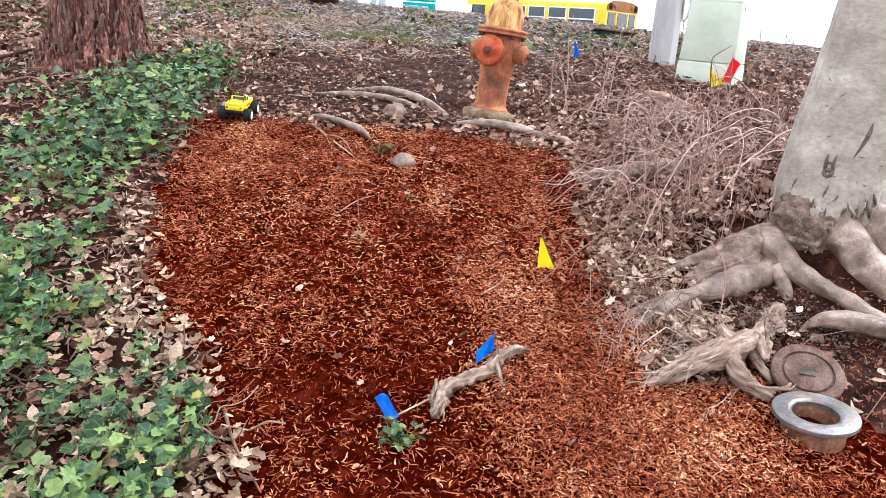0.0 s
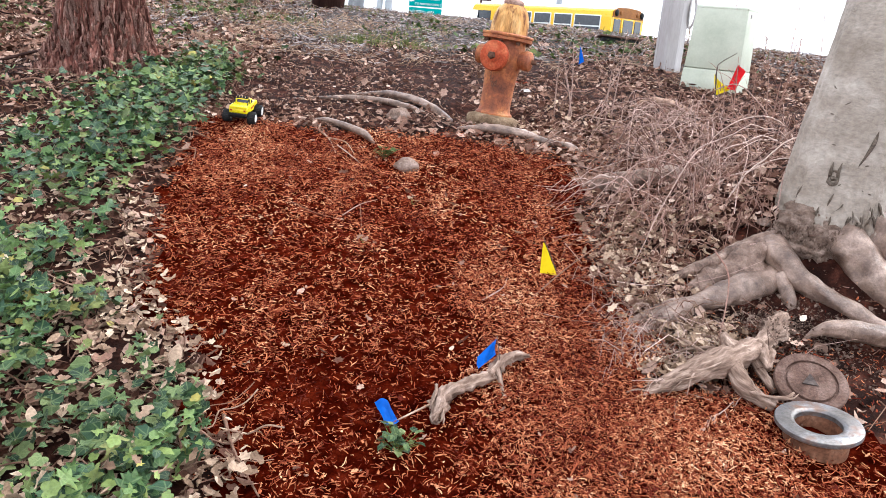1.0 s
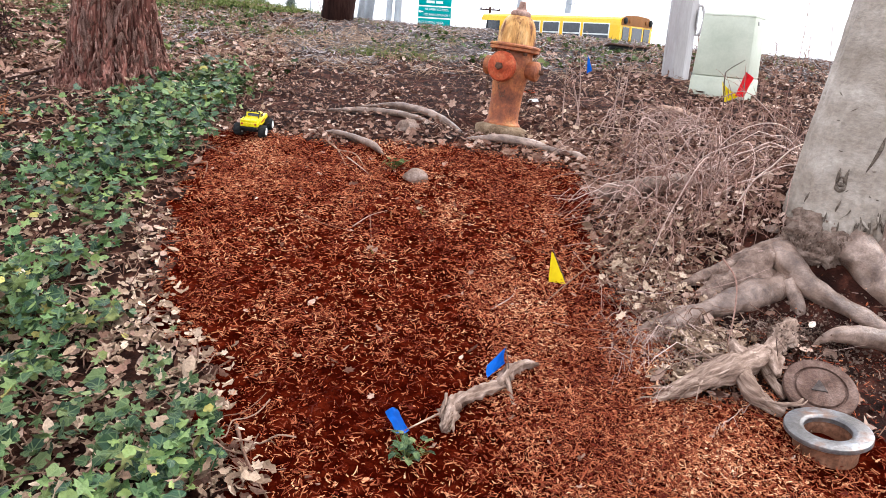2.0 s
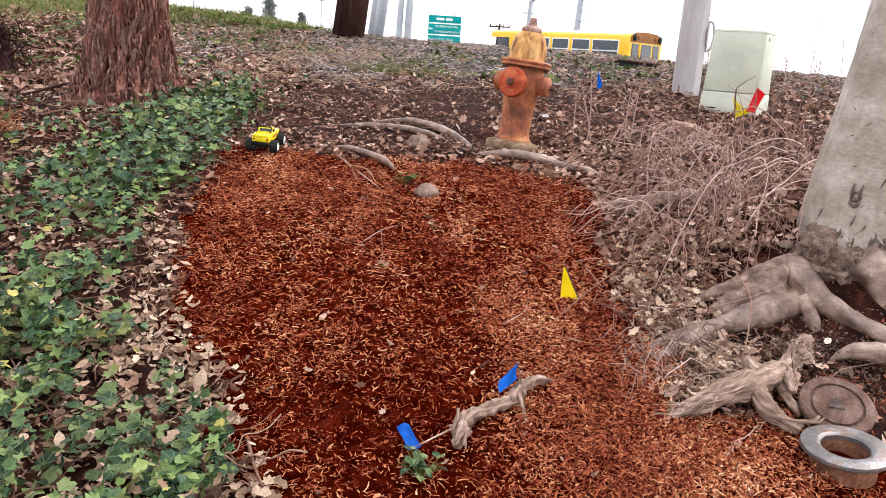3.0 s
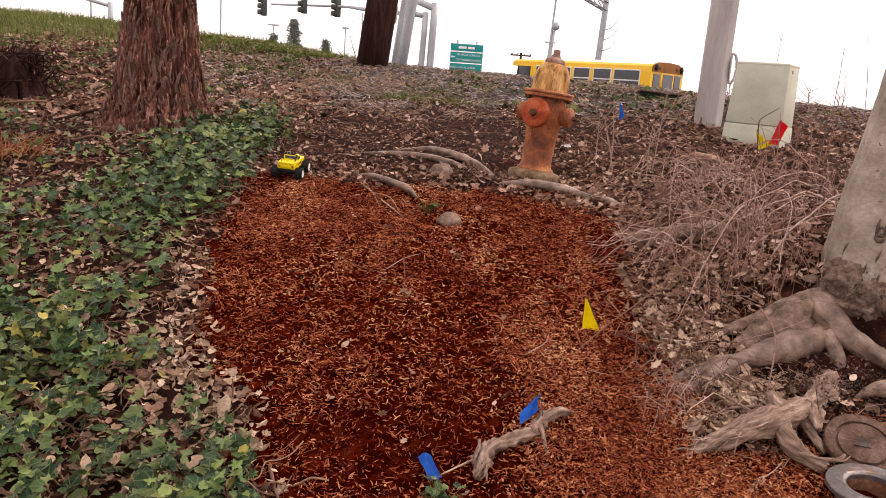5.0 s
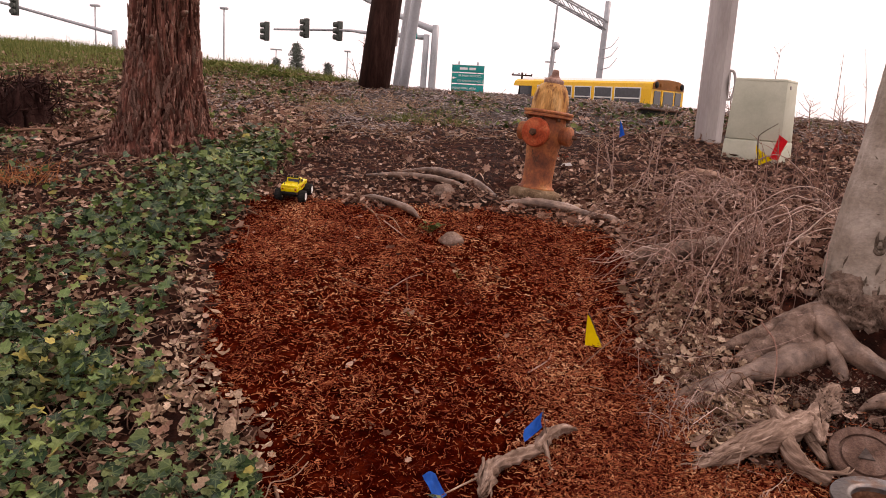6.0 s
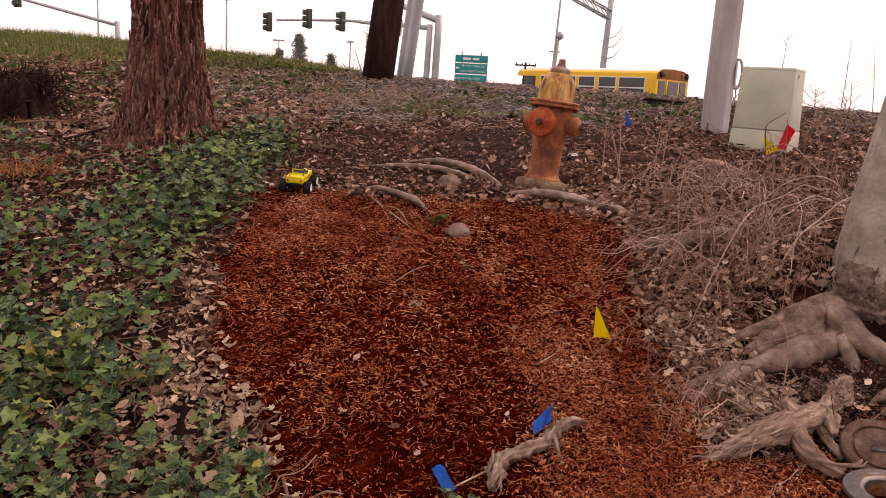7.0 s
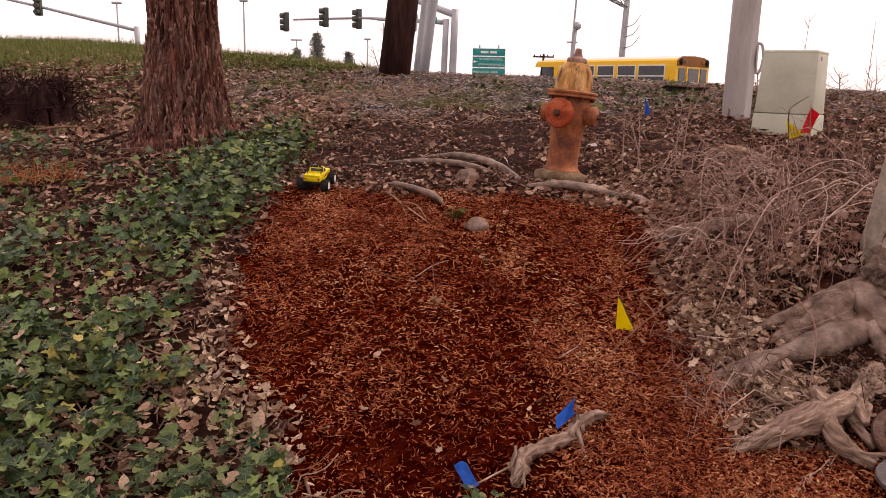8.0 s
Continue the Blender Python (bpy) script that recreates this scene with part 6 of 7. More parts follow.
def build_bus():
    L, W, a = 6.15, 2.3, 136.0
    u = Vector((math.cos(radians(a)), math.sin(radians(a)), 0))
    left = Vector((-u.y, u.x, 0))
    o = Vector((7.00, 26.945, ROAD_Z)) + u * (L / 2) - left * (W / 2)
    b = thing("school_bus", "short yellow school bus with a white roof standing on the road", "bus", o, (0, 0, a))
    h = W / 2
    # x forward, y left, the floor of the road at z = 0; the left side and the tail face the bank
    def shell(x0, x1, prof, rake=0.0):
        bm = bmesh.new()
        f = bm.faces.new([bm.verts.new((x0, y, z)) for y, z in prof])
        r = bmesh.ops.extrude_face_region(bm, geom=[f])
        for v in r["geom"]:
            if isinstance(v, bmesh.types.BMVert):
                v.co.x = x1 - rake * (v.co.z - prof[0][1])
        bmesh.ops.recalc_face_normals(bm, faces=bm.faces)
        return bm
    part("body", shell(-L / 2, L / 2 - 0.95, [(-h, 0.6), (h, 0.6), (h, 3.10), (h - 0.02, 3.30), (h - 0.12, 3.37), (-h + 0.12, 3.37), (-h + 0.02, 3.30), (-h, 3.10)]), M_BUS, b, smooth=False)
    part("roof", shell(-L / 2 + 0.05, L / 2 - 0.3, [(h - 0.13, 3.36), (h - 0.45, 3.46), (0, 3.50), (-h + 0.45, 3.46), (-h + 0.13, 3.36)]), M_BUSWHITE, b, "white painted roof", smooth=False)
    part("roof_cap", shell(L / 2 - 0.96, L / 2, [(-h + 0.02, 3.12), (h - 0.02, 3.12), (h - 0.04, 3.30), (h - 0.16, 3.37), (-h + 0.16, 3.37), (-h + 0.04, 3.30)], 0.35), M_BUS, b, "yellow front roof cap", smooth=False)
    part("cowl", block(0.90, W - 0.06, 1.75, 0.04, (L / 2 - 0.52, 0, 0.6)), M_BUS, b)
    part("hood", block(1.3, 2.0, 1.0, 0.12, (L / 2 + 0.55, 0, 0.6)), M_BUS, b)
    part("windscreen", block(0.04, W - 0.2, 0.80, 0.01), M_BUSGLASS, b, m=pose(L / 2 - 0.16, 0, 2.34, 0, -6, 0), smooth=False)
    rear = -L / 2
    for side in (-1, 1):
        part("cab_window", block(0.66, 0.04, 0.78, 0.02), M_BUSGLASS, b, m=pose(rear + 5.47, side * (h - 0.04), 2.35), smooth=False)
        for x0, x1 in ((0.40, 1.47), (1.56, 2.32), (2.45, 3.19), (3.30, 4.05), (4.16, 4.94)):
            c, w = rear + (x0 + x1) / 2, x1 - x0
            frame_ob = part("window", block(w, 0.03, 0.80, 0.015), M_BUSWHITE, b, m=pose(c, side * (h + 0.006), 2.36))
            part("pane", block(w - 0.07, 0.012, 0.32, 0.0), M_BUSGLASS, frame_ob, m=pose(0, side * 0.014, 0.445), smooth=False)
            part("pane", block(w - 0.07, 0.012, 0.36, 0.0), M_BUSGLASS, frame_ob, m=pose(0, side * 0.012, 0.04), smooth=False)
        for z in (1.35, 1.85, 2.26):
            part("rub_rail", block(L - 1.2, 0.02, 0.05, 0.005), M_BUSBLACK, b, m=pose(-0.55, side * (h + 0.008), z))
        part("rear_window", block(0.03, 0.46, 0.70, 0.02), M_BUSGLASS, b, m=pose(rear - 0.006, side * (h - 0.40), 2.36), smooth=False)
        part("warning_lamp", lathe([(0.10, 0), (0.12, 0.04), (0.08, 0.07)], 16), M_BUSBLACK, b, m=pose(rear - 0.02, side * (h - 0.24), 3.27, 0, -90, 0))
        part("warning_lamp", lathe([(0.07, 0), (0.08, 0.03), (0.05, 0.05)], 16), M_BUSBROWN, b, m=pose(rear - 0.02, side * (h - 0.55), 3.27, 0, -90, 0))
        part("side_marker", block(0.05, 0.03, 0.05, 0.01), M_BUSBROWN, b, m=pose(rear + 0.16, side * (h + 0.01), 2.50))
        part("tail_lamp", lathe([(0.09, 0), (0.10, 0.03), (0.06, 0.05)], 16), M_BUSBROWN, b, m=pose(rear - 0.01, side * (h - 0.25), 1.75, 0, -90, 0))
    part("warning_panel", shell(rear - 0.03, rear + 0.02, [(-h + 0.05, 3.12), (h - 0.05, 3.12), (h - 0.06, 3.32), (h - 0.40, 3.44), (0, 3.47), (-h + 0.40, 3.44), (-h + 0.06, 3.32)]), M_BUSBROWN, b, "brown panel above the tail windows", smooth=False)
    part("emergency_door", block(0.03, 0.95, 2.2, 0.02), M_BUS, b, m=pose(rear - 0.012, 0, 0.9), smooth=False)
    part("door_window", block(0.02, 0.72, 0.70, 0.02), M_BUSGLASS, b, m=pose(rear - 0.024, 0, 2.36), smooth=False)
    part("bumper", block(0.14, W, 0.28, 0.03), M_BUSBLACK, b, m=pose(rear - 0.06, 0, 0.50))
    for x in (rear + 1.6, L / 2 + 0.55):
        for side in (-1, 1):
            w = part("wheel", lathe([(0.24, -0.12), (0.26, -0.10), (0.26, 0.10), (0.24, 0.12)], 20), M_BUSWHITE, b, m=pose(x, side * (h - 0.12), 0.50, 90, 0, 0))
            part("tyre", lathe([(0.26, -0.13), (0.45, -0.13), (0.49, -0.09), (0.49, 0.09), (0.45, 0.13), (0.26, 0.13)], 28), M_BUSBLACK, w)
    return b


def round_pole(name, label, base, top, r0, r1, material=None, category="pole"):
    p = thing(name, label, category, base)
    d = Vector(top) - Vector(base)
    tube("shaft", [(0, 0, 0), d * 0.5, d], [r0, (r0 + r1) / 2, r1], material or M_STEEL, p, seg=14, steps=3)
    return p


def signal_head(parent, at, turn=0):
    m = pose(*at, 0, 0, turn)
    h = part("signal_head", block(0.32, 0.24, 0.95, 0.03, (0, 0, -0.47)), M_SIGNAL, parent, "dark three-lamp signal head", m=m)
    for k in range(3):
        part("visor", lathe([(0.13, 0), (0.14, 0.02), (0.125, 0.2), (0.115, 0.2)], 14), M_SIGNAL, h, m=pose(0, -0.12, -0.30 + 0.30 * k, 90, 0, 0))


def build_signals():
    s = round_pole("traffic_signal", "grey mast arm traffic signal with three dark heads", (-1.06, 30, ROAD_Z), (-0.92, 30, 4.12), 0.13, 0.11, category="traffic signal")
    o = Vector((-1.06, 30, ROAD_Z))
    arm = [Vector((-0.93, 30, 4.0)), Vector((-1.9, 31.6, 4.17)), Vector((-3.83, 35, 4.5)), Vector((-5.4, 39.5, 4.93)), Vector((-9.5, 42.5, 5.05))]
    tube("mast_arm", [p - o for p in arm], [0.10, 0.09, 0.08, 0.065, 0.05], M_STEEL, s, seg=10, steps=5)
    part("name_plate", block(0.30, 0.04, 0.24, 0.01), M_SIGN, s, m=pose(-0.36, -0.1, 4.60))
    r = round_pole("traffic_signal", "grey steel signal mast with a thick rising arm", (-0.71, 30, ROAD_Z), (-0.59, 30, 4.48), 0.15, 0.13, category="traffic signal")
    q = Vector((-0.71, 30, ROAD_Z))
    tube("mast_arm", [Vector(p) - q for p in ((-0.60, 30, 4.28), (-1.25, 30.6, 4.55), (-2.08, 31.5, 4.92), (-3.54, 33, 5.64), (-6.5, 36, 7.1))], [0.13, 0.12, 0.11, 0.10, 0.08], M_STEEL, r, seg=12, steps=5)
    for p in ((-9.55, 41.0, 4.80), (-7.35, 40.2, 4.99), (-5.61, 39.8, 4.90)):
        signal_head(s, Vector(p) - o, -62)
    q = thing("traffic_signal", "grey mast arm traffic signal reaching over the hill", "traffic signal", (-17.0, 40, ROAD_Z))
    o = Vector((-17.0, 40, ROAD_Z))
    tube("shaft", [(0, 0, 0), (0, 0, 2.5), (0.0, 0, 5.03)], [0.15, 0.14, 0.13], M_STEEL, q, seg=12, steps=3)
    tube("mast_arm", [(0, 0, 4.85), (-3.0, 0, 5.50), (-6.0, 0, 6.15), (-9.0, 0, 6.7)], [0.09, 0.075, 0.065, 0.05], M_STEEL, q, seg=10, steps=4)
    signal_head(q, (-4.95, -0.1, 5.95), 0)


def build_sign():
    s = thing("guide_sign", "green road guide sign with white lettering", "road sign", (1.2, 50.0, 0.05), (0, 0, 0))
    W = 2.06
    for x in (-0.6, 0.6):
        part("post", block(0.10, 0.10, 5.0, 0.01, (x, 0.10, -0.72)), M_STEEL, s)
    rows = [(3.60, 0.48), (2.90, 0.68), (2.28, 0.60)]
    for z, h in rows:
        p = part("panel", block(W, 0.03, h, 0.012, (0, 0, z)), M_SIGN, s)
        for e in (z + 0.015, z + h - 0.015):
            part("border", block(W - 0.06, 0.006, 0.025, 0), M_WHITE, p, m=pose(0, -0.018, e - 0.012), smooth=False)
    for text, x, z, size in (("SR HIGH SCHOOL", 0.14, 3.40, 0.185), ("CO FAIRGROUNDS 2", 0.16, 3.08, 0.175), ("INDUSTRIAL AREA", -0.20, 2.62, 0.19)):
        cu = bpy.data.curves.new("lettering", "FONT")
        cu.body, cu.size, cu.extrude = text, size, 0.003
        cu.align_x, cu.align_y = "CENTER", "CENTER"
        cu.materials.append(M_WHITE)
        ob = new("lettering", cu)
        ob.parent = s
        ob.matrix_basis = pose(x, -0.022, z, 90, 0, 0)
    for x, w in ((-0.28, 0.5), (0.28, 0.42)):
        part("text_bar", block(w, 0.006, 0.15, 0), M_WHITE, s, m=pose(x, -0.019, 3.77), smooth=False)
    part("arrow", slab([(-0.16, 0), (-0.04, 0.10), (-0.04, 0.03), (0.12, 0.03), (0.12, -0.03), (-0.04, -0.03), (-0.04, -0.10)], 0.006), M_WHITE, s, m=pose(-0.84, -0.019, 3.25), smooth=False)


def lamp_post(x, y, top, head=0.6):
    p = thing("street_lamp", "thin grey street lamp with a flat head", "street lamp", (x, y, ROAD_Z), group="street lamps")
    tube("shaft", [(0, 0, 0), (0.02, 0, (top - ROAD_Z) * 0.5), (0.05, 0, top - ROAD_Z)], [0.09, 0.075, 0.05], M_STEEL, p, seg=8, steps=3)
    part("lamp_head", block(head, 0.35, 0.16, 0.05), M_STEEL, p, m=pose(0.05, 0, top - ROAD_Z))


def build_timber_pole():
    p = round_pole("timber_pole", "dark creosoted timber utility pole on the crest", (-0.925, 9.55, 1.52), (-0.12, 9.6, 8.4), 0.195, 0.13, M_CREOSOTE)
    part("junction_box", block(0.085, 0.10, 0.20, 0.008), M_POLE, p, "small grey metal box", m=pose(0.215, 0.35, 0.70, 0, 6, 0))
    tube("bracket", [(0.10, 0.02, 0.80), (0.16, 0.2, 0.80), (0.21, 0.33, 0.80)], [0.012] * 3, M_POLE, p, seg=6, steps=2)
    return p


build_bus()
build_signals()
build_sign()
build_timber_pole()
round_pole("metal_conduit", "thin pale grey metal conduit beside the timber pole", (-0.775, 10.6, 1.15), (-0.14, 10.6, 6.9), 0.040, 0.038)
round_pole("metal_post", "grey steel post behind the timber pole", (-0.692, 10.85, 1.15), (-0.02, 10.85, 6.9), 0.072, 0.068)
lamp_post(-17.25, 60, 7.75)
lamp_post(-26.98, 60, 7.44, 0.7)
lamp_post(-19.9, 90, 6.7, 1.3)
lamp_post(-9.8, 75, 6.0)

# ---- brambles, weeds and grass on the bank ----
M_CANE = mat("bramble_cane", earth([(0, (0.055, 0.030, 0.025)), (0.4, (0.205, 0.136, 0.116)), (0.7, (0.44, 0.342, 0.304)), (1, (0.72, 0.63, 0.58))]), scale=3, fine=120, island=0.78, rough=0.75, bump=0.2)
M_STALK = mat("red_brown_stalk", earth([(0, (0.075, 0.036, 0.028)), (0.5, (0.245, 0.148, 0.120)), (1, (0.48, 0.36, 0.315))]), scale=3, fine=120, island=0.75, rough=0.75, bump=0.2)
M_DARKSTICK = mat("dark_stick", [(0, (0.010, 0.006, 0.005)), (0.6, (0.040, 0.020, 0.016)), (1, (0.13, 0.072, 0.056))], scale=5, fine=90, island=0.6, rough=0.9, bump=0.4)
M_STUMP = mat("rotten_stump", [(0, (0.006, 0.0022, 0.002)), (0.5, (0.026, 0.0105, 0.009)), (0.82, (0.080, 0.040, 0.034)), (1, (0.24, 0.15, 0.125))], scale=9, fine=90, island=0.7, rough=0.9, bump=0.6)
M_ORANGE_FIBRE = mat("rusty_fibre", [(0, (0.18, 0.055, 0.022)), (0.5, (0.36, 0.13, 0.05)), (1, (0.50, 0.26, 0.14))], scale=5, fine=90, island=0.7, rough=0.85, bump=0.2)


def cane_arrays(runs):
    """Joins many thin tubes; each run is a path and its radii."""
    vs, fs, base = [], [], 0
    for pts, rad, seg in runs:
        v, f = tube_arrays(pts, rad, seg)
        vs.append(v), fs.append(f + base)
        base += len(v)
    return np.vstack(vs), np.vstack(fs)


def arc(p, heading, length, rise, sag, thick, wild=0.20, steps=10):
    """A cane that climbs, bows over and comes down again."""
    pts = []
    a = heading
    x, y = p
    for k in range(steps):
        t = k / (steps - 1)
        g = float(land(x, y))
        z = g + rise * math.sin(math.pi * min(1, t * sag)) ** 0.8 if t * sag < 1 else g + 0.01
        pts.append((x, y, z + rng.normal(0, 0.012)))
        a += rng.normal(0, wild)
        x, y = x + length / steps * math.cos(a), y + length / steps * math.sin(a)
    g = glide(pts, 2)
    return g, np.linspace(thick, thick * 0.45, len(g)), 4


def bramble(label, centre, spread, n, heading, length, rise, material, thin=1.0):
    b = thing("bramble_bush", label, "bush", group="brambles")
    runs = []
    while len(runs) < n:
        p = (rng.normal(centre[0], spread[0]), rng.normal(centre[1], spread[1]))
        run = arc(p, rng.normal(heading[0], heading[1]), rng.uniform(*length), rng.uniform(*rise), rng.uniform(0.75, 1.5), thin * min(rng.gamma(2.2, 0.0008) + 0.0013, 0.0040))
        # keep clear of the open mulch, the bare roots and the hydrant
        over = (run[0][:, 0] > 1.18) & (run[0][:, 1] < 2.80)
        if run[0][:, 0].min() > 0.66 and not over.any() and np.hypot(run[0][:, 0] - 0.585, run[0][:, 1] - 4.77).min() > 0.42:
            runs.append(run)
    for pts, rad, seg in runs[:50]:
        array_mesh("cane", *tube_arrays(pts, rad, seg), material, b)
    ob = array_mesh("cane_tangle", *cane_arrays(runs[50:] if n > 50 else runs[-2:]), material, b)
    ob["kind"] = "stuff"
    runs = []
    for k in range(int(n * 0.6)):
        p = (rng.normal(centre[0], spread[0] * 1.15), rng.normal(centre[1], spread[1] * 1.15))
        g = float(land(*p)) + abs(rng.normal(0, rise[1] * 0.35))
        d = Vector((rng.normal(), rng.normal(), rng.normal() * 0.6)).normalized()
        ln = rng.uniform(0.05, 0.22)
        o = Vector((p[0], p[1], g + 0.02))
        e = Vector((rng.normal(), rng.normal(), rng.normal())) * 0.03
        runs.append((np.array([o, o + d * ln * 0.5 + e, o + d * ln]), np.array([0.0018, 0.0014, 0.0008]), 3))
    ob = array_mesh("twig_tangle", *cane_arrays(runs), material, b)
    ob["kind"] = "stuff"
    return b


def stalks(label, spots, tall, material, lean=0.10, r0=0.0042):
    b = thing("dry_weed", label, "weed", group="dry weeds")
    for x, y in spots:
        z = height(x, y) - 0.01
        h = rng.uniform(*tall)
        dx, dy = rng.normal(0, lean, 2)
        p = [(x, y, z), (x + dx * h * 0.4, y + dy * h * 0.4, z + h * 0.5), (x + dx * h + rng.normal(0, 0.02), y + dy * h, z + h)]
        st = tube("stem", p, [r0, r0 * 0.8, r0 * 0.35], material, b, seg=5, steps=5)
        for q in range(4):
            t = rng.uniform(0.35, 0.95)
            o = Vector(p[0]).lerp(Vector(p[2]), t)
            d = Vector((rng.normal(), rng.normal() * 0.6, 0.9)).normalized() * rng.uniform(0.05, 0.16)
            tube("side_shoot", [o, o + d * 0.5 + Vector((0, 0, 0.01)), o + d], [0.0022, 0.0016, 0.0008], material, st, seg=4, steps=3)
    return b


def build_stump():
    x, y = -3.52, 6.15
    z = height(x, y)
    s = thing("tree_stump", "dark rotten stump bristling with broken sticks", "stump", (x, y, z - 0.05))
    bm = bmesh.new()
    seg, rows = 40, 12
    rings = []
    for i in range(rows):
        t = i / (rows - 1)
        ring = []
        for j in range(seg):
            a = 2 * math.pi * j / seg
            r = 0.36 - 0.13 * t + 0.08 * noise.noise((math.cos(a) * 3, math.sin(a) * 3, t * 2)) + 0.07 * noise.noise((math.cos(a) * 9, math.sin(a) * 9, t * 3))
            top = 0.34 + 0.16 * noise.noise((math.cos(a) * 2.5, math.sin(a) * 2.5, 8))
            ring.append(bm.verts.new((r * math.cos(a), r * math.sin(a), t * top)))
        rings.append(ring)
    for lo, hi in zip(rings, rings[1:]):
        for j in range(seg):
            bm.faces.new((lo[j], lo[(j + 1) % seg], hi[(j + 1) % seg], hi[j]))
    mid = bm.verts.new((0, 0, 0.30))
    for j in range(seg):
        bm.faces.new((rings[-1][j], rings[-1][(j + 1) % seg], mid))
    part("bole", bm, M_STUMP, s)
    runs = []
    for k in range(1100):
        a = rng.uniform(0, 2 * math.pi)
        r = rng.uniform(0.12, 0.46)
        o = np.array([r * math.cos(a), r * math.sin(a), rng.uniform(0.0, 0.40)])
        d = rng.normal(0, 1, 3) * np.array([0.8, 0.8, 0.7]) + np.array([0.3 * math.cos(a), 0.3 * math.sin(a), 0.5])
        d *= rng.uniform(0.05, 0.16) / np.linalg.norm(d)
        runs.append((np.array([o, o + d * 0.5 + rng.normal(0, 0.01, 3), o + d]), np.array([0.0045, 0.004, 0.002]) * rng.uniform(0.5, 1.5), 4))
    for k in range(9):
        a = math.radians(-75 + 15 * k + rng.normal(0, 5))
        c = Vector((0.33 * math.cos(a), 0.33 * math.sin(a), 0))
        h = rng.uniform(0.28, 0.46)
        tilt = Vector((rng.normal(0, 0.03), rng.normal(0, 0.03), 0))
        tube("splintered_slab", [c, c * 0.97 + tilt * 0.5 + Vector((0, 0, h * 0.5)), c * 0.94 + tilt + Vector((0, 0, h))], [0.045, 0.036, 0.006], M_STUMP, s, seg=9, steps=5, rough=0.5, seed=k, freq=26, fibre=0.3)
    for pts, rad, seg in runs[:60]:
        array_mesh("stick", *tube_arrays(pts, rad, seg), M_STUMP, s)
    ob = array_mesh("stick_tangle", *cane_arrays(runs[60:]), M_STUMP, s)
    ob["kind"] = "stuff"


def build_grass():
    """Grass on the hill and tufts along the crest."""
    x, y = sow(74000, -11, -1.0, 6.0, 15.0)
    d = np.vectorize(lambda a, b: 0.35 + 0.9 * noise.noise((a * 0.7, b * 0.7, 21)) + 0.4 * noise.noise((a * 2.5, b * 2.5, 22)))(x, y)
    far = np.clip((y - (8.9 + 0.10 * (x + 2))) / 3.0 + 0.35 * (d - 0.35), 0, 1) * np.clip(y - 8.0, 0, 1)
    moss = np.clip((y - 6.0) / 1.5, 0, 1) * np.clip(d - 0.55, 0, 1) * 0.6
    keep = rng.random(len(x)) < np.maximum(np.clip(d * 0.6 + far * 0.8, 0, 1) * far, moss)
    x2, y2 = sow(9000, -2.5, 5.5, 8.0, 10.5)
    d2 = np.vectorize(lambda a, b: noise.noise((a * 1.6, b * 1.6, 31)))(x2, y2)
    k2 = d2 > 0.22
    x, y = np.concatenate([x[keep], x2[k2]]), np.concatenate([y[keep], y2[k2]])
    n = len(x)
    blade = np.array([[-0.5, 0, 0], [0.5, 0, 0], [0.35, 0.25, 0.6], [-0.35, 0.25, 0.6], [0, 0.8, 1.0]], float)
    tri = np.array([[0, 1, 2], [0, 2, 3], [3, 2, 4]])
    h = rng.gamma(4, 0.016, n) + 0.02
    h = np.where(x > -1.3, h * 0.6, h)
    size = np.stack([rng.uniform(0.004, 0.009, n), h * rng.uniform(0.2, 0.9, n), h], -1)
    rot = frames_on_land(x, y, np.full(n, 0.15))
    ob = strew("grass", [(blade, tri)], x, y, heights(x, y) - 0.005, rot, size, M_GRASS)
    tagged(ob, "rough green and straw grass along the crest", "grass", kind="stuff")


def small_weed(at, n, size, label, spread=0.05, material=None):
    w = thing("weed", label, "weed", (at[0], at[1], height(*at)))
    me = bpy.data.meshes.new("leaf")
    tv, tf = IVY_SHAPES[2]
    me.from_pydata(tv.tolist(), [], tf.tolist())
    me.materials.append(material or M_IVY_ONE)
    mark_blade(me, tv)
    for k in range(n):
        a = rng.uniform(0, 2 * math.pi)
        r = rng.uniform(0.005, spread)
        p = Vector((r * math.cos(a), r * math.sin(a), rng.uniform(0.015, 0.06)))
        tube("stalk", [(0, 0, -0.005), p * 0.5, p], [0.0014, 0.0012, 0.001], M_GRASS, w, seg=4, steps=3)
        leaf = new("leaf", me)
        leaf.parent = w
        s = size * rng.uniform(0.7, 1.2)
        leaf.matrix_basis = Matrix.LocRotScale(p, Euler((rng.normal(0, 0.35), rng.normal(0, 0.35), a)), (s, s, s))


def stick(pts, r, label, material=None, category="twig"):
    p = [(x, y, height(x, y) + z) for x, y, z in pts]
    ob = tube("twig", p, np.linspace(r, r * 0.45, len(p)), material or M_TWIG, seg=6, steps=6, rough=0.15, freq=25)
    return tagged(ob, label, category)


bramble("tangle of arching pale dead bramble canes", (1.58, 3.85), (0.34, 0.38), 128, (4.1, 1.1), (0.35, 0.95), (0.03, 0.32), M_CANE)
bramble("low tangle of dry reddish canes beside the tree", (1.40, 3.38), (0.24, 0.30), 92, (4.0, 0.9), (0.25, 0.65), (0.04, 0.24), M_STALK, 0.8)
bramble("dry bramble canes on the open bank", (2.25, 5.0), (0.42, 0.42), 66, (3.8, 1.2), (0.25, 0.65), (0.03, 0.22), M_STALK)
bramble("thin trailing canes at the mulch edge", (1.10, 2.80), (0.14, 0.25), 80, (3.3, 1.2), (0.15, 0.4), (0.02, 0.11), M_TWIG, 0.62)
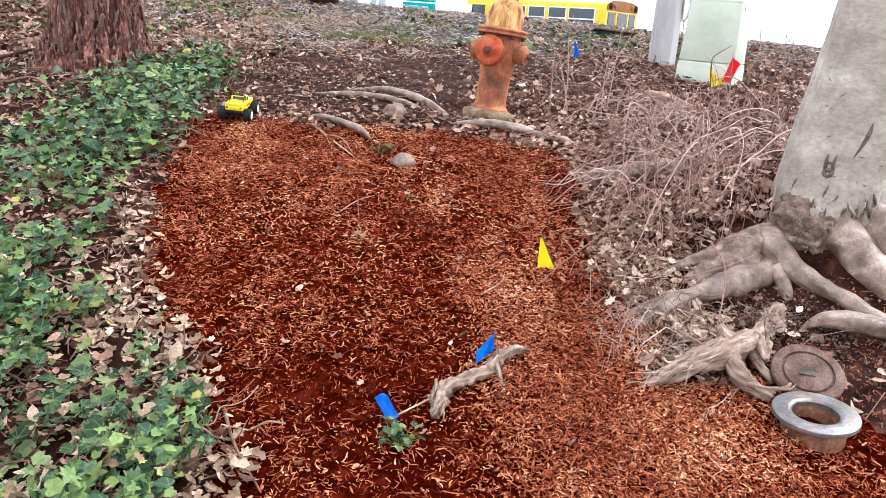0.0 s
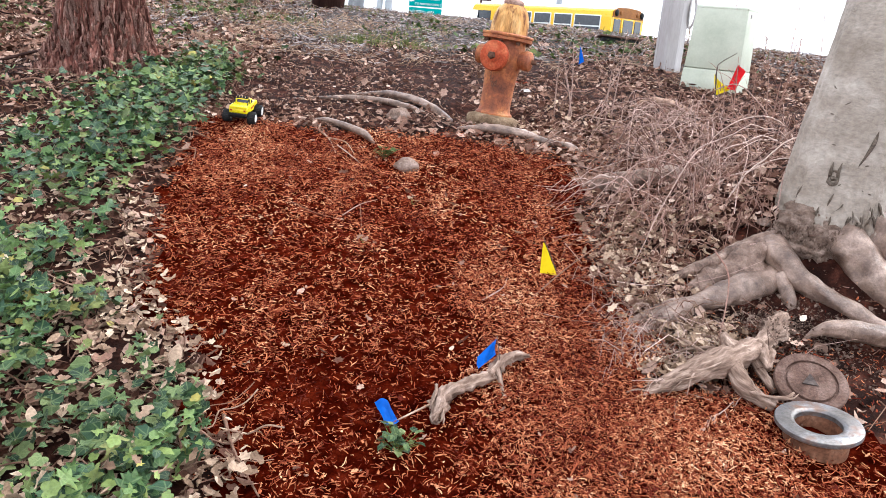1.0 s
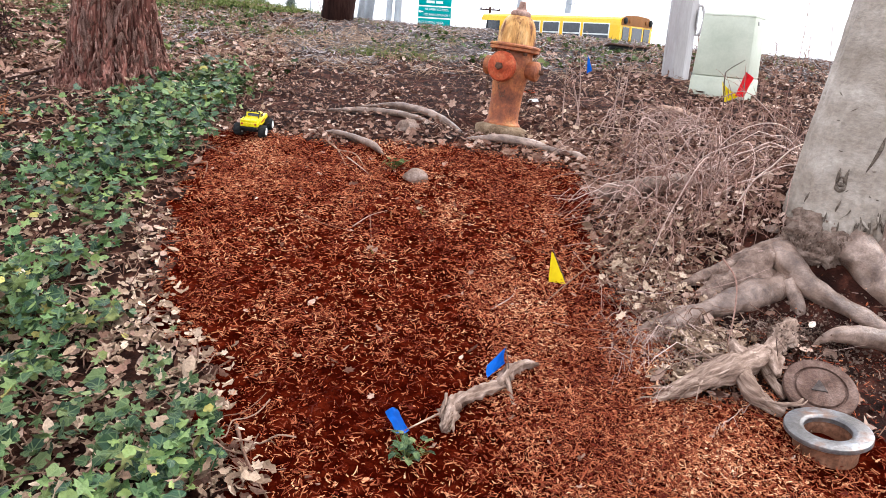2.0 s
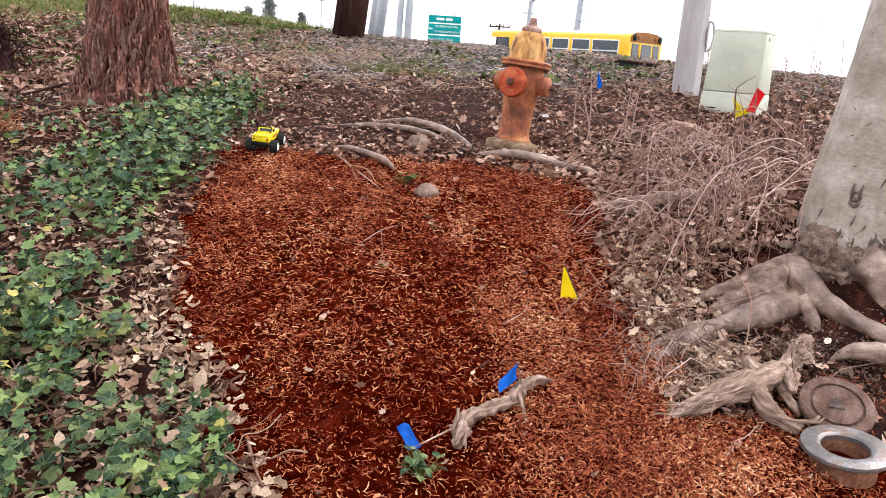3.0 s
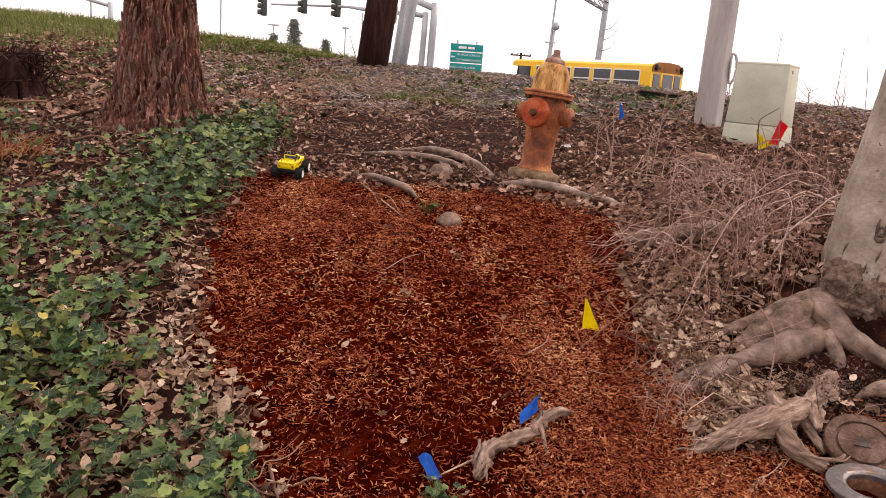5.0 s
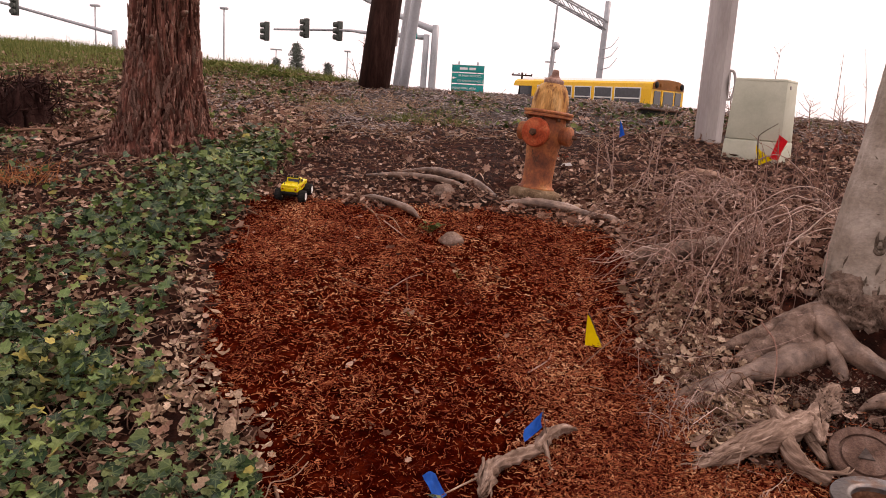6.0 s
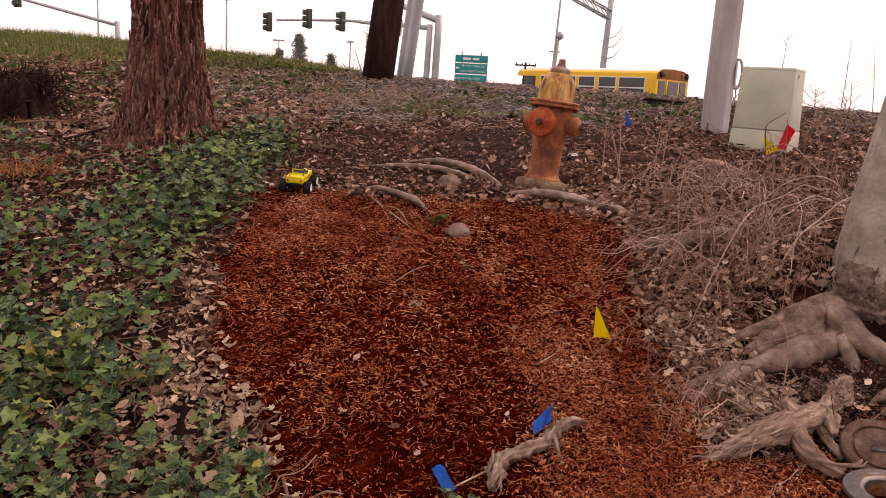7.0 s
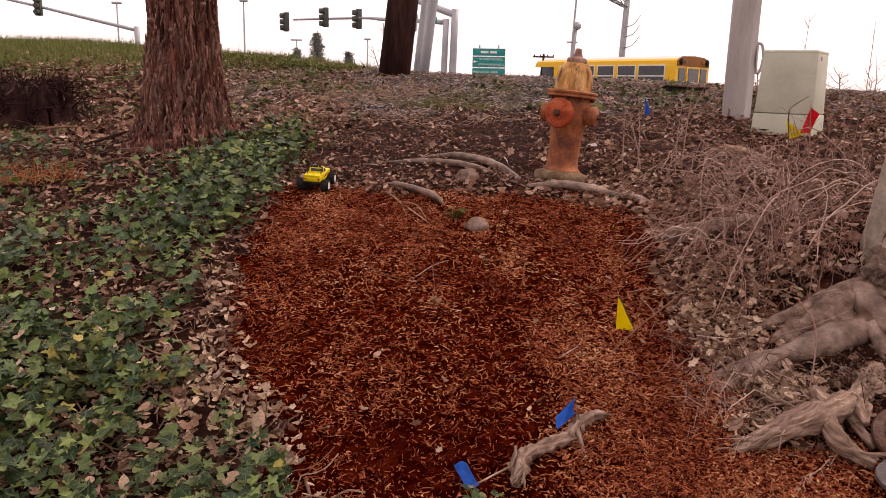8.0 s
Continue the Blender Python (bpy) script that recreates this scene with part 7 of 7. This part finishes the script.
bramble("fine pale rootlets and canes between the roots", (0.98, 2.46), (0.14, 0.13), 110, (3.2, 1.6), (0.12, 0.34), (0.01, 0.07), M_CANE, 0.5)
bramble("pale canes drooping from a dead branch", (1.85, 5.15), (0.22, 0.16), 60, (4.5, 0.45), (0.30, 0.75), (0.06, 0.16), M_CANE, 1.1)
stalks("upright dry brown weed stalks on the bank", [(1.06, 4.75), (1.12, 4.9), (1.2, 4.62), (1.31, 4.8), (1.38, 4.95), (1.02, 5.0)], (0.35, 0.62), M_CANE)
stalks("upright reddish dry weed stalks near the utility box", [(2.25, 5.1), (2.42, 5.25), (2.5, 5.05), (2.62, 5.4), (2.8, 5.6), (2.3, 5.4), (2.95, 5.3)], (0.3, 0.75), M_STALK)
stalks("tall bare weed stalks on the crest", [(4.15, 8.3), (4.3, 8.4), (4.45, 8.2), (3.6, 8.6)], (0.5, 1.15), M_STALK, 0.18)
stalks("thin bare saplings on the grassy hill", [(-4.0, 9.6), (-3.9, 9.75)], (0.5, 0.75), M_DARKSTICK, 0.25, 0.006)
bramble("dry twigs and roots at the foot of the grey tree", (1.50, 3.02), (0.10, 0.07), 14, (3.9, 1.2), (0.10, 0.24), (0.02, 0.07), M_STALK, 0.6)
build_stump()
build_grass()
small_weed((0.065, 1.85), 40, 0.027, "small green weed growing in the mulch", 0.07)
small_weed((-0.05, 3.97), 14, 0.036, "small dark green weed beside the stone", 0.07, M_WEED)
small_weed((-0.10, 3.02), 3, 0.034, "wilted brown leaf sprig on mulch", 0.04, M_DRY_LEAF)
small_weed((0.10, 3.42), 3, 0.036, "wilted pale leaf sprig on mulch", 0.03, M_PALE_LEAF)
stick([(-1.40, 6.0, 0.02), (-1.25, 5.6, 0.05), (-1.14, 5.2, 0.06), (-1.11, 4.95, 0.03)], 0.009, "thin dark curved twig at the ivy edge", M_DARKSTICK)
stick([(-2.20, 4.58, 0.05), (-2.04, 4.56, 0.09), (-1.86, 4.42, 0.05)], 0.009, "pale twig over the ivy")
stick([(-3.4, 5.4, 0.03), (-3.09, 5.70, 0.05), (-2.85, 5.85, 0.03)], 0.014, "brown fallen twig by the stump")
stick([(-2.62, 5.2, 0.02), (-2.42, 5.5, 0.05), (-2.3, 5.75, 0.04)], 0.012, "dark fallen twig by the tree", M_DARKSTICK)
stick([(0.52, 2.62, 0.0), (0.70, 2.84, 0.03), (0.95, 3.08, 0.06), (1.15, 3.25, 0.09)], 0.0032, "long pale trailing cane by the yellow flag")
stick([(-0.44, 4.33, 0.0), (-0.36, 4.18, 0.015), (-0.30, 4.0, 0.0)], 0.006, "forked dry stalk on the mulch", M_PALE_TWIG)
stick([(-0.36, 4.18, 0.015), (-0.26, 4.10, 0.02), (-0.20, 3.98, 0.0)], 0.004, "forked dry stalk on the mulch", M_PALE_TWIG)
stick([(-0.20, 3.22, 0.02), (-0.13, 3.30, 0.025), (-0.06, 3.40, 0.015)], 0.0026, "short forked dry twig on the mulch", M_CANE)
stick([(-0.13, 3.30, 0.025), (-0.12, 3.20, 0.02), (-0.11, 3.10, 0.012)], 0.0022, "short forked dry twig on the mulch", M_TWIG)
stick([(-0.45, 3.34, 0.015), (-0.33, 3.24, 0.02), (-0.22, 3.20, 0.015)], 0.002, "thin dry stem lying on the mulch", M_TWIG)
stick([(0.36, 2.62, 0.014), (0.44, 2.70, 0.02), (0.47, 2.80, 0.014)], 0.003, "thin dry stem lying on the mulch", M_CANE)
stick([(-0.30, 4.06, 0.02), (-0.22, 3.93, 0.02), (-0.17, 3.86, 0.012)], 0.0035, "short forked dry twig on the mulch", M_CANE)
stick([(-0.42, 1.95, 0.01), (-0.36, 1.80, 0.02), (-0.27, 1.66, 0.01)], 0.006, "bleached twig at the ivy edge")
stick([(1.18, 2.60, 0.24), (1.20, 2.50, 0.20), (1.17, 2.42, 0.06), (1.10, 2.32, 0.02)], 0.0035, "thin dark looping vine over the root", M_STALK)
stick([(1.42, 2.84, 0.09), (1.48, 2.83, 0.09), (1.56, 2.83, 0.085)], 0.005, "short pale stick over the root", M_CANE)
stick([(1.10, 2.60, 0.11), (1.25, 2.62, 0.135), (1.40, 2.68, 0.15)], 0.0018, "thin pale stem lying over the root", M_CANE)
limb_thing("fallen_branch", [(1.62, 5.36, 0.01), (1.72, 5.38, 0.04), (1.84, 5.40, 0.055), (1.98, 5.38, 0.035), (2.12, 5.33, 0.0)], [0.008, 0.022, 0.028, 0.020, 0.008], "pale dead branch over the brambles", "branch", M_PALE_TWIG, seed=8)
small_weed((2.30, 7.95), 18, 0.075, "pale green leafy weed below the crest", 0.16, M_WEED)


def build_fibre():
    x, y = -2.5, 4.35
    f = thing("fern_clump", "dead orange-brown fern clump with a pale curled stem", "fern", (x, y, height(x, y)))
    runs = []
    for k in range(150):
        o = np.array([rng.normal(0, 0.14), rng.normal(0, 0.14), 0.01])
        d = np.array([rng.normal(0, 0.5), rng.normal(0, 0.5), abs(rng.normal(0.3, 0.3))]) * 0.16
        runs.append((np.array([o, o + d * 0.6 + np.array([0, 0, 0.03]), o + d * 1.2]), np.array([0.0022, 0.0018, 0.0008]), 3))
    ob = array_mesh("fronds", *cane_arrays(runs), M_ORANGE_FIBRE, f)
    ob["kind"] = "stuff"
    o = Vector((x, y, height(x, y)))
    tube("stem", [Vector(q) - o for q in [[-2.745, 4.75, 0.994], [-2.646, 4.65, 0.957], [-2.53, 4.52, 0.898], [-2.473, 4.42, 0.837], [-2.427, 4.3, 0.772], [-2.427, 4.22, 0.716]]], [0.004, 0.006, 0.008, 0.009, 0.008, 0.005], M_CANE, f, "pale forked bare stem", seg=7, steps=6)
    tube("stem", [Vector(q) - o for q in [[-2.53, 4.52, 0.898], [-2.527, 4.58, 0.946], [-2.57, 4.66, 0.986], [-2.643, 4.75, 1.004]]], [0.007, 0.006, 0.005, 0.003], M_CANE, f, "pale forked bare stem", seg=7, steps=6)


build_fibre()

# ---- litter, fittings and covers ----
M_BLACKIRON = mat("black_iron", [(0, (0.010, 0.010, 0.011)), (1, (0.035, 0.034, 0.034))], scale=9, fine=60, bump=0.2, rough=0.6)
M_PAPER = mat("white_scrap", [(0, (0.55, 0.52, 0.50)), (1, (0.75, 0.73, 0.71))], scale=9, fine=60, bump=0.2, rough=0.8, vary=0.08)


def scrap(at, size, material, label, seed):
    z = height(*at)
    a = (at[0] - size, at[1], z + 0.012)
    ob = part("litter_scrap", film(a, (at[0] + size, at[1] - 0.01, z + 0.02), (at[0] + size * 0.8, at[1] + size, z + 0.035), (at[0] - size * 0.6, at[1] + size * 0.8, z + 0.03), 0.002, seed), material)
    tagged(ob, label, "litter")


scrap((0.91, 5.60), 0.04, M_PAPER, "crumpled white scrap in the leaf litter", 1)
scrap((0.93, 5.95), 0.05, M_ORANGE, "faded red plastic scrap behind the hydrant", 2)
bm = bmesh.new()
ring = [bm.verts.new((x * 0.029, y * 0.031, 0.012 * abs(y) + 0.01 * x * x)) for x, y in LOBED]
bm.faces.new(ring)
bmesh.ops.triangulate(bm, faces=bm.faces[:])
bmesh.ops.solidify(bm, geom=bm.faces[:], thickness=0.0006)
tagged(part("fallen_leaf", bm, M_PALE_LEAF, m=pose(-0.30, 2.275, height(-0.30, 2.275) + 0.014, 8, -6, 70)), "pale bleached leaf on the mulch", "leaf")


def build_cover():
    c = thing("utility_vault", "low dark vault cover on the crest", "vault cover", (2.40, 8.78, height(2.4, 8.78) - 0.02), (-3, 3, -6))
    part("frame", block(0.40, 0.30, 0.06, 0.01), M_BLACKIRON, c)
    part("cover", block(0.46, 0.36, 0.02, 0.007, (0, 0, 0.063)), M_LID, c)


build_cover()

# ---- far side of the road ----
def build_gantry():
    g = thing("sign_gantry", "grey steel lattice sign gantry over the road", "gantry", (11.3, 60, ROAD_Z))
    tube("shaft", [(0, 0, 0), (0.12, 0, 4.5), (0.35, 0, 10.5)], [0.26, 0.24, 0.2], M_STEEL, g, seg=12, steps=3)
    a0, a1 = Vector((0.3, -0.3, 8.45)), Vector((-6.0, -0.3, 11.4))
    side = Vector((0, 0.8, 0))
    up = Vector((0.1, 0, 0.55))
    for off in (Vector((0, 0, 0)), side, up, side + up):
        tube("chord", [a0 + off, a0.lerp(a1, 0.5) + off, a1 + off], [0.07] * 3, M_STEEL, g, seg=6, steps=2)
    n = 8
    for k in range(n):
        p, q = a0.lerp(a1, k / n), a0.lerp(a1, (k + 1) / n)
        for b, e in ((p, q + side), (p, q + up), (p + side, q + side + up)):
            tube("brace", [b, (b + e) / 2, e], [0.035] * 3, M_STEEL, g, seg=5, steps=2)
    for z in (5.5, 6.3, 7.0):
        tube("bracket", [(0.15, -0.2, z), (0.8, -0.3, z + 0.2), (1.3, -0.3, z + 0.9)], [0.04, 0.03, 0.02], M_STEEL, g, seg=5, steps=2)


def build_thin_poles():
    c = thing("camera_pole", "slim grey pole with a round camera head", "pole", (5.70, 45, ROAD_Z))
    tube("shaft", [(0, 0, 0), (0.08, 0, 3.5), (0.22, 0, 5.6)], [0.11, 0.10, 0.08], M_STEEL, c, seg=8, steps=3)
    part("head", lathe([(0.05, 0), (0.2, 0.1), (0.24, 0.25), (0.15, 0.42), (0.05, 0.46)], 14), M_STEEL, c, m=pose(0.28, 0, 5.6))
    for z in (4.0, 4.9):
        part("bracket", block(0.6, 0.08, 0.08, 0.01), M_STEEL, c, m=pose(0.05, 0, z))
    round_pole("metal_post", "thin tall grey post across the road", (5.55, 45, ROAD_Z), (5.95, 45, 8.6), 0.06, 0.05)
    u = thing("utility_pole", "distant timber utility pole with a crossarm", "utility pole", (7.3, 80, ROAD_Z))
    tube("shaft", [(0, 0, 0), (0.05, 0, 2.9), (0.12, 0, 5.9)], [0.14, 0.13, 0.11], M_CREOSOTE, u, seg=7, steps=2)
    part("crossarm", block(2.1, 0.12, 0.14, 0.02), M_CREOSOTE, u, m=pose(0.1, 0, 5.55))
    for x in (-0.9, -0.3, 0.4, 1.0):
        part("insulator", lathe([(0.05, 0), (0.07, 0.08), (0.03, 0.16)], 8), M_CREOSOTE, u, m=pose(0.1 + x, 0, 5.69))
    s = thing("signal_cabinet", "grey metal back panels of signs by the junction", "sign", (-0.75, 31.5, ROAD_Z))
    part("post", lathe([(0.06, 0), (0.06, 3.0)], 8), M_STEEL, s)
    part("panel", block(0.62, 0.04, 0.5, 0.02), M_STEEL, s, m=pose(-0.2, 0, 2.35))


def build_far_conifer(x, y, h, w):
    t = thing("conifer_tree", "small distant conifer with haze-paled green needles", "tree", (x, y, ROAD_Z))
    tube("trunk", [(0, 0, 0), (0, 0, h * 0.5), (0.05, 0, h)], [0.16, 0.10, 0.02], M_DARKSTICK, t, seg=7, steps=3)
    spots = []
    for k in range(60):
        z = h * (0.15 + 0.83 * (k / 60))
        r = w * (1 - (z / h)) + 0.08
        a = k * 2.4
        spots += [(r * q * math.cos(a), r * q * math.sin(a), z - 0.15 * q) for q in (0.3, 0.6, 0.95)]
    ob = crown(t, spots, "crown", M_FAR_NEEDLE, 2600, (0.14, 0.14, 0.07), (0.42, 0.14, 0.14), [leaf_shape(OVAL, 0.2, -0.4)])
    ob["kind"] = "stuff"


def build_bare_tree(x, y, h, lean, label, name="bare_tree", n=14, base=None):
    z0 = ROAD_Z if base is None else base
    t = thing(name, label, "tree", (x, y, z0))
    top = Vector((lean * h, 0, h))
    tube("trunk", [(0, 0, 0), top * 0.5 + Vector((0.02 * h, 0, 0)), top], [0.016 * h, 0.010 * h, 0.003 * h], M_TWIG, t, seg=6, steps=3)
    for k in range(n):
        o = top * (0.3 + 0.65 * k / n)
        d = Vector((rng.normal(), rng.normal() * 0.5, 0.7)).normalized() * h * rng.uniform(0.12, 0.3)
        limb = tube("limb", [o, o + d * 0.5, o + d + Vector((0, 0, 0.03 * h))], [0.006 * h, 0.004 * h, 0.0015 * h], M_TWIG, t, seg=5, steps=2)
        for q in range(3):
            e = Vector((rng.normal(), rng.normal() * 0.5, 0.6)).normalized() * h * 0.09
            s = o + d * (0.4 + 0.2 * q)
            tube("twig", [s, s + e * 0.5, s + e], [0.0028 * h, 0.002 * h, 0.001 * h], M_TWIG, limb, seg=4, steps=2)


def build_shrub(x, y, z, w, h, n=420):
    s = thing("shrub", "low green shrub on the crest", "shrub", (x, y, z))
    for k in range(7):
        a = rng.uniform(0, 2 * math.pi)
        d = Vector((math.cos(a) * w * 0.6, math.sin(a) * w * 0.6, h * rng.uniform(0.6, 1.0)))
        tube("stem", [(0, 0, -0.05), d * 0.5, d], [0.008, 0.006, 0.003], M_STALK, s, seg=5, steps=2)
    spots = [(rng.normal(0, w * 0.4), rng.normal(0, w * 0.4), h * rng.uniform(0.15, 0.85)) for k in range(24)]
    crown(s, spots, "leaves", M_GRASS, n, (w * 0.12, w * 0.12, h * 0.12), (0.07, 0.05, 0.05), [leaf_shape(OVAL, 0.2, -0.4)])["kind"] = "stuff"


build_gantry()
build_thin_poles()
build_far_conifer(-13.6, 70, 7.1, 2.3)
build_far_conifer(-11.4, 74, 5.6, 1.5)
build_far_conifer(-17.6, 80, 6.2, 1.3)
build_bare_tree(-4.6, 40, 5.4, 0.04, "thin bare winter tree across the road")
build_bare_tree(13.6, 38, 3.4, 0.05, "bare shrubby winter tree beside the road", n=18)
build_bare_tree(21.0, 45, 3.6, -0.05, "bare winter sapling beside the road", n=18)
build_bare_tree(23.5, 47, 3.4, 0.05, "bare winter sapling beside the road", n=18)
for x, y, w, h in ((-2.2, 10.6, 0.45, 0.09), (-2.9, 11.2, 0.5, 0.11), (-1.7, 10.4, 0.3, 0.07), (-3.6, 11.6, 0.4, 0.10)):
    build_shrub(x, y, height(x, y), w, h)


def build_straw():
    """Pale dead grass in tufts, and grey matted thatch below the crest."""
    x, y = sow(14000, -3.2, 4.5, 6.3, 10.0)
    d = np.vectorize(lambda a, b: noise.noise((a * 1.3, b * 1.3, 41)) + 0.5 * noise.noise((a * 4, b * 4, 42)))(x, y)
    near = np.exp(-((x + 1.2) / 1.3) ** 2 - ((y - 7.8) / 1.3) ** 2)
    keep = rng.random(len(x)) < np.clip(d * 0.8 + near * 0.7 - 0.05, 0.02, 1)
    x, y = x[keep], y[keep]
    n = len(x)
    size = np.stack([rng.gamma(3, 0.035, n) + 0.03, rng.uniform(0.002, 0.0045, n), rng.uniform(0.002, 0.004, n)], -1)
    rot = frames_on_land(x, y, rng.gamma(2, 0.2, n))
    ob = strew("dead_grass", [chip_shape(b, t) for b, t in ((4, 0.5), (10, 0.3), (-3, 0.4))], x, y, heights(x, y) + rng.uniform(0, 0.04, n), rot, size, M_STRAW)
    tagged(ob, "pale dead grass stems below the crest", "dead grass", kind="stuff")
    x, y = sow(39000, -3.4, 6.0, 6.2, 12.5)
    d = np.vectorize(lambda a, b: 0.45 + 0.8 * noise.noise((a * 1.1, b * 0.9, 51)) + 0.7 * noise.noise((a * 4, b * 3, 52)))(x, y)
    d *= np.clip((y - 6.0 - 0.45 * np.clip(x + 0.6, 0, 3)) / 1.0, 0.0, 1) * np.clip((x + 3.4) / 1.0, 0, 1)
    keep = rng.random(len(x)) < np.clip(d * 1.5, 0, 1)
    x, y = x[keep], y[keep]
    n = len(x)
    size = np.stack([rng.gamma(3, 0.014, n) + 0.016, rng.gamma(3, 0.0014, n) + 0.0022, rng.uniform(0.003, 0.008, n)], -1)
    rot = frames_on_land(x, y, rng.gamma(2, 0.22, n))
    ob = strew("thatch", [fibre_shape(b, t, k) for b, t, k in ((0.4, 0.3, 0.7), (-1.2, 0.6, 0.4), (2.0, -0.5, 0.6))], x, y, heights(x, y) + rng.uniform(0, 0.035, n), rot, size, M_THATCH)
    tagged(ob, "grey matted dead thatch below the crest", "thatch", kind="stuff")


M_STRAW = mat("straw", earth([(0, (0.12, 0.075, 0.05)), (0.5, (0.29, 0.21, 0.148)), (1, (0.54, 0.44, 0.33))]), scale=3, fine=90, island=0.75, rough=0.8, bump=0.1)
M_THATCH = mat("grey_thatch", [(0, (0.028, 0.021, 0.019)), (0.45, (0.135, 0.108, 0.100)), (0.75, (0.33, 0.282, 0.268)), (1, (0.60, 0.54, 0.52))], scale=3, fine=90, island=0.75, rough=0.85, bump=0.1)
build_straw()


def build_tuft(x, y, w, n):
    """A tuft of green blades among the thatch."""
    o = (x, y, height(x, y))
    t = thing("grass_tuft", "green grass tuft growing in dead thatch", "grass", o, group="grass tufts")
    px, py = rng.normal(0, w, n), rng.normal(0, w * 0.5, n)
    h = rng.uniform(0.03, 0.09, n)
    blade = np.array([[-0.5, 0, 0], [0.5, 0, 0], [0.35, 0.25, 0.6], [-0.35, 0.25, 0.6], [0, 0.8, 1.0]], float)
    size = np.stack([rng.uniform(0.004, 0.008, n), h * rng.uniform(0.3, 1.2, n), h], -1)
    ob = strew("blade_clump", [(blade, np.array([[0, 1, 2], [0, 2, 3], [3, 2, 4]]))], px, py, heights(px + x, py + y) - o[2] - 0.004, frames_on_land(px + x, py + y, np.full(n, 0.3)), size, M_GRASS, t)
    ob["kind"] = "stuff"


for x, y, w, n in ((-0.36, 7.4, 0.16, 420), (0.12, 7.35, 0.14, 240), (-0.05, 7.9, 0.20, 200), (2.3, 8.5, 0.18, 160), (-1.35, 8.3, 0.22, 320)):
    build_tuft(x, y, w, n)
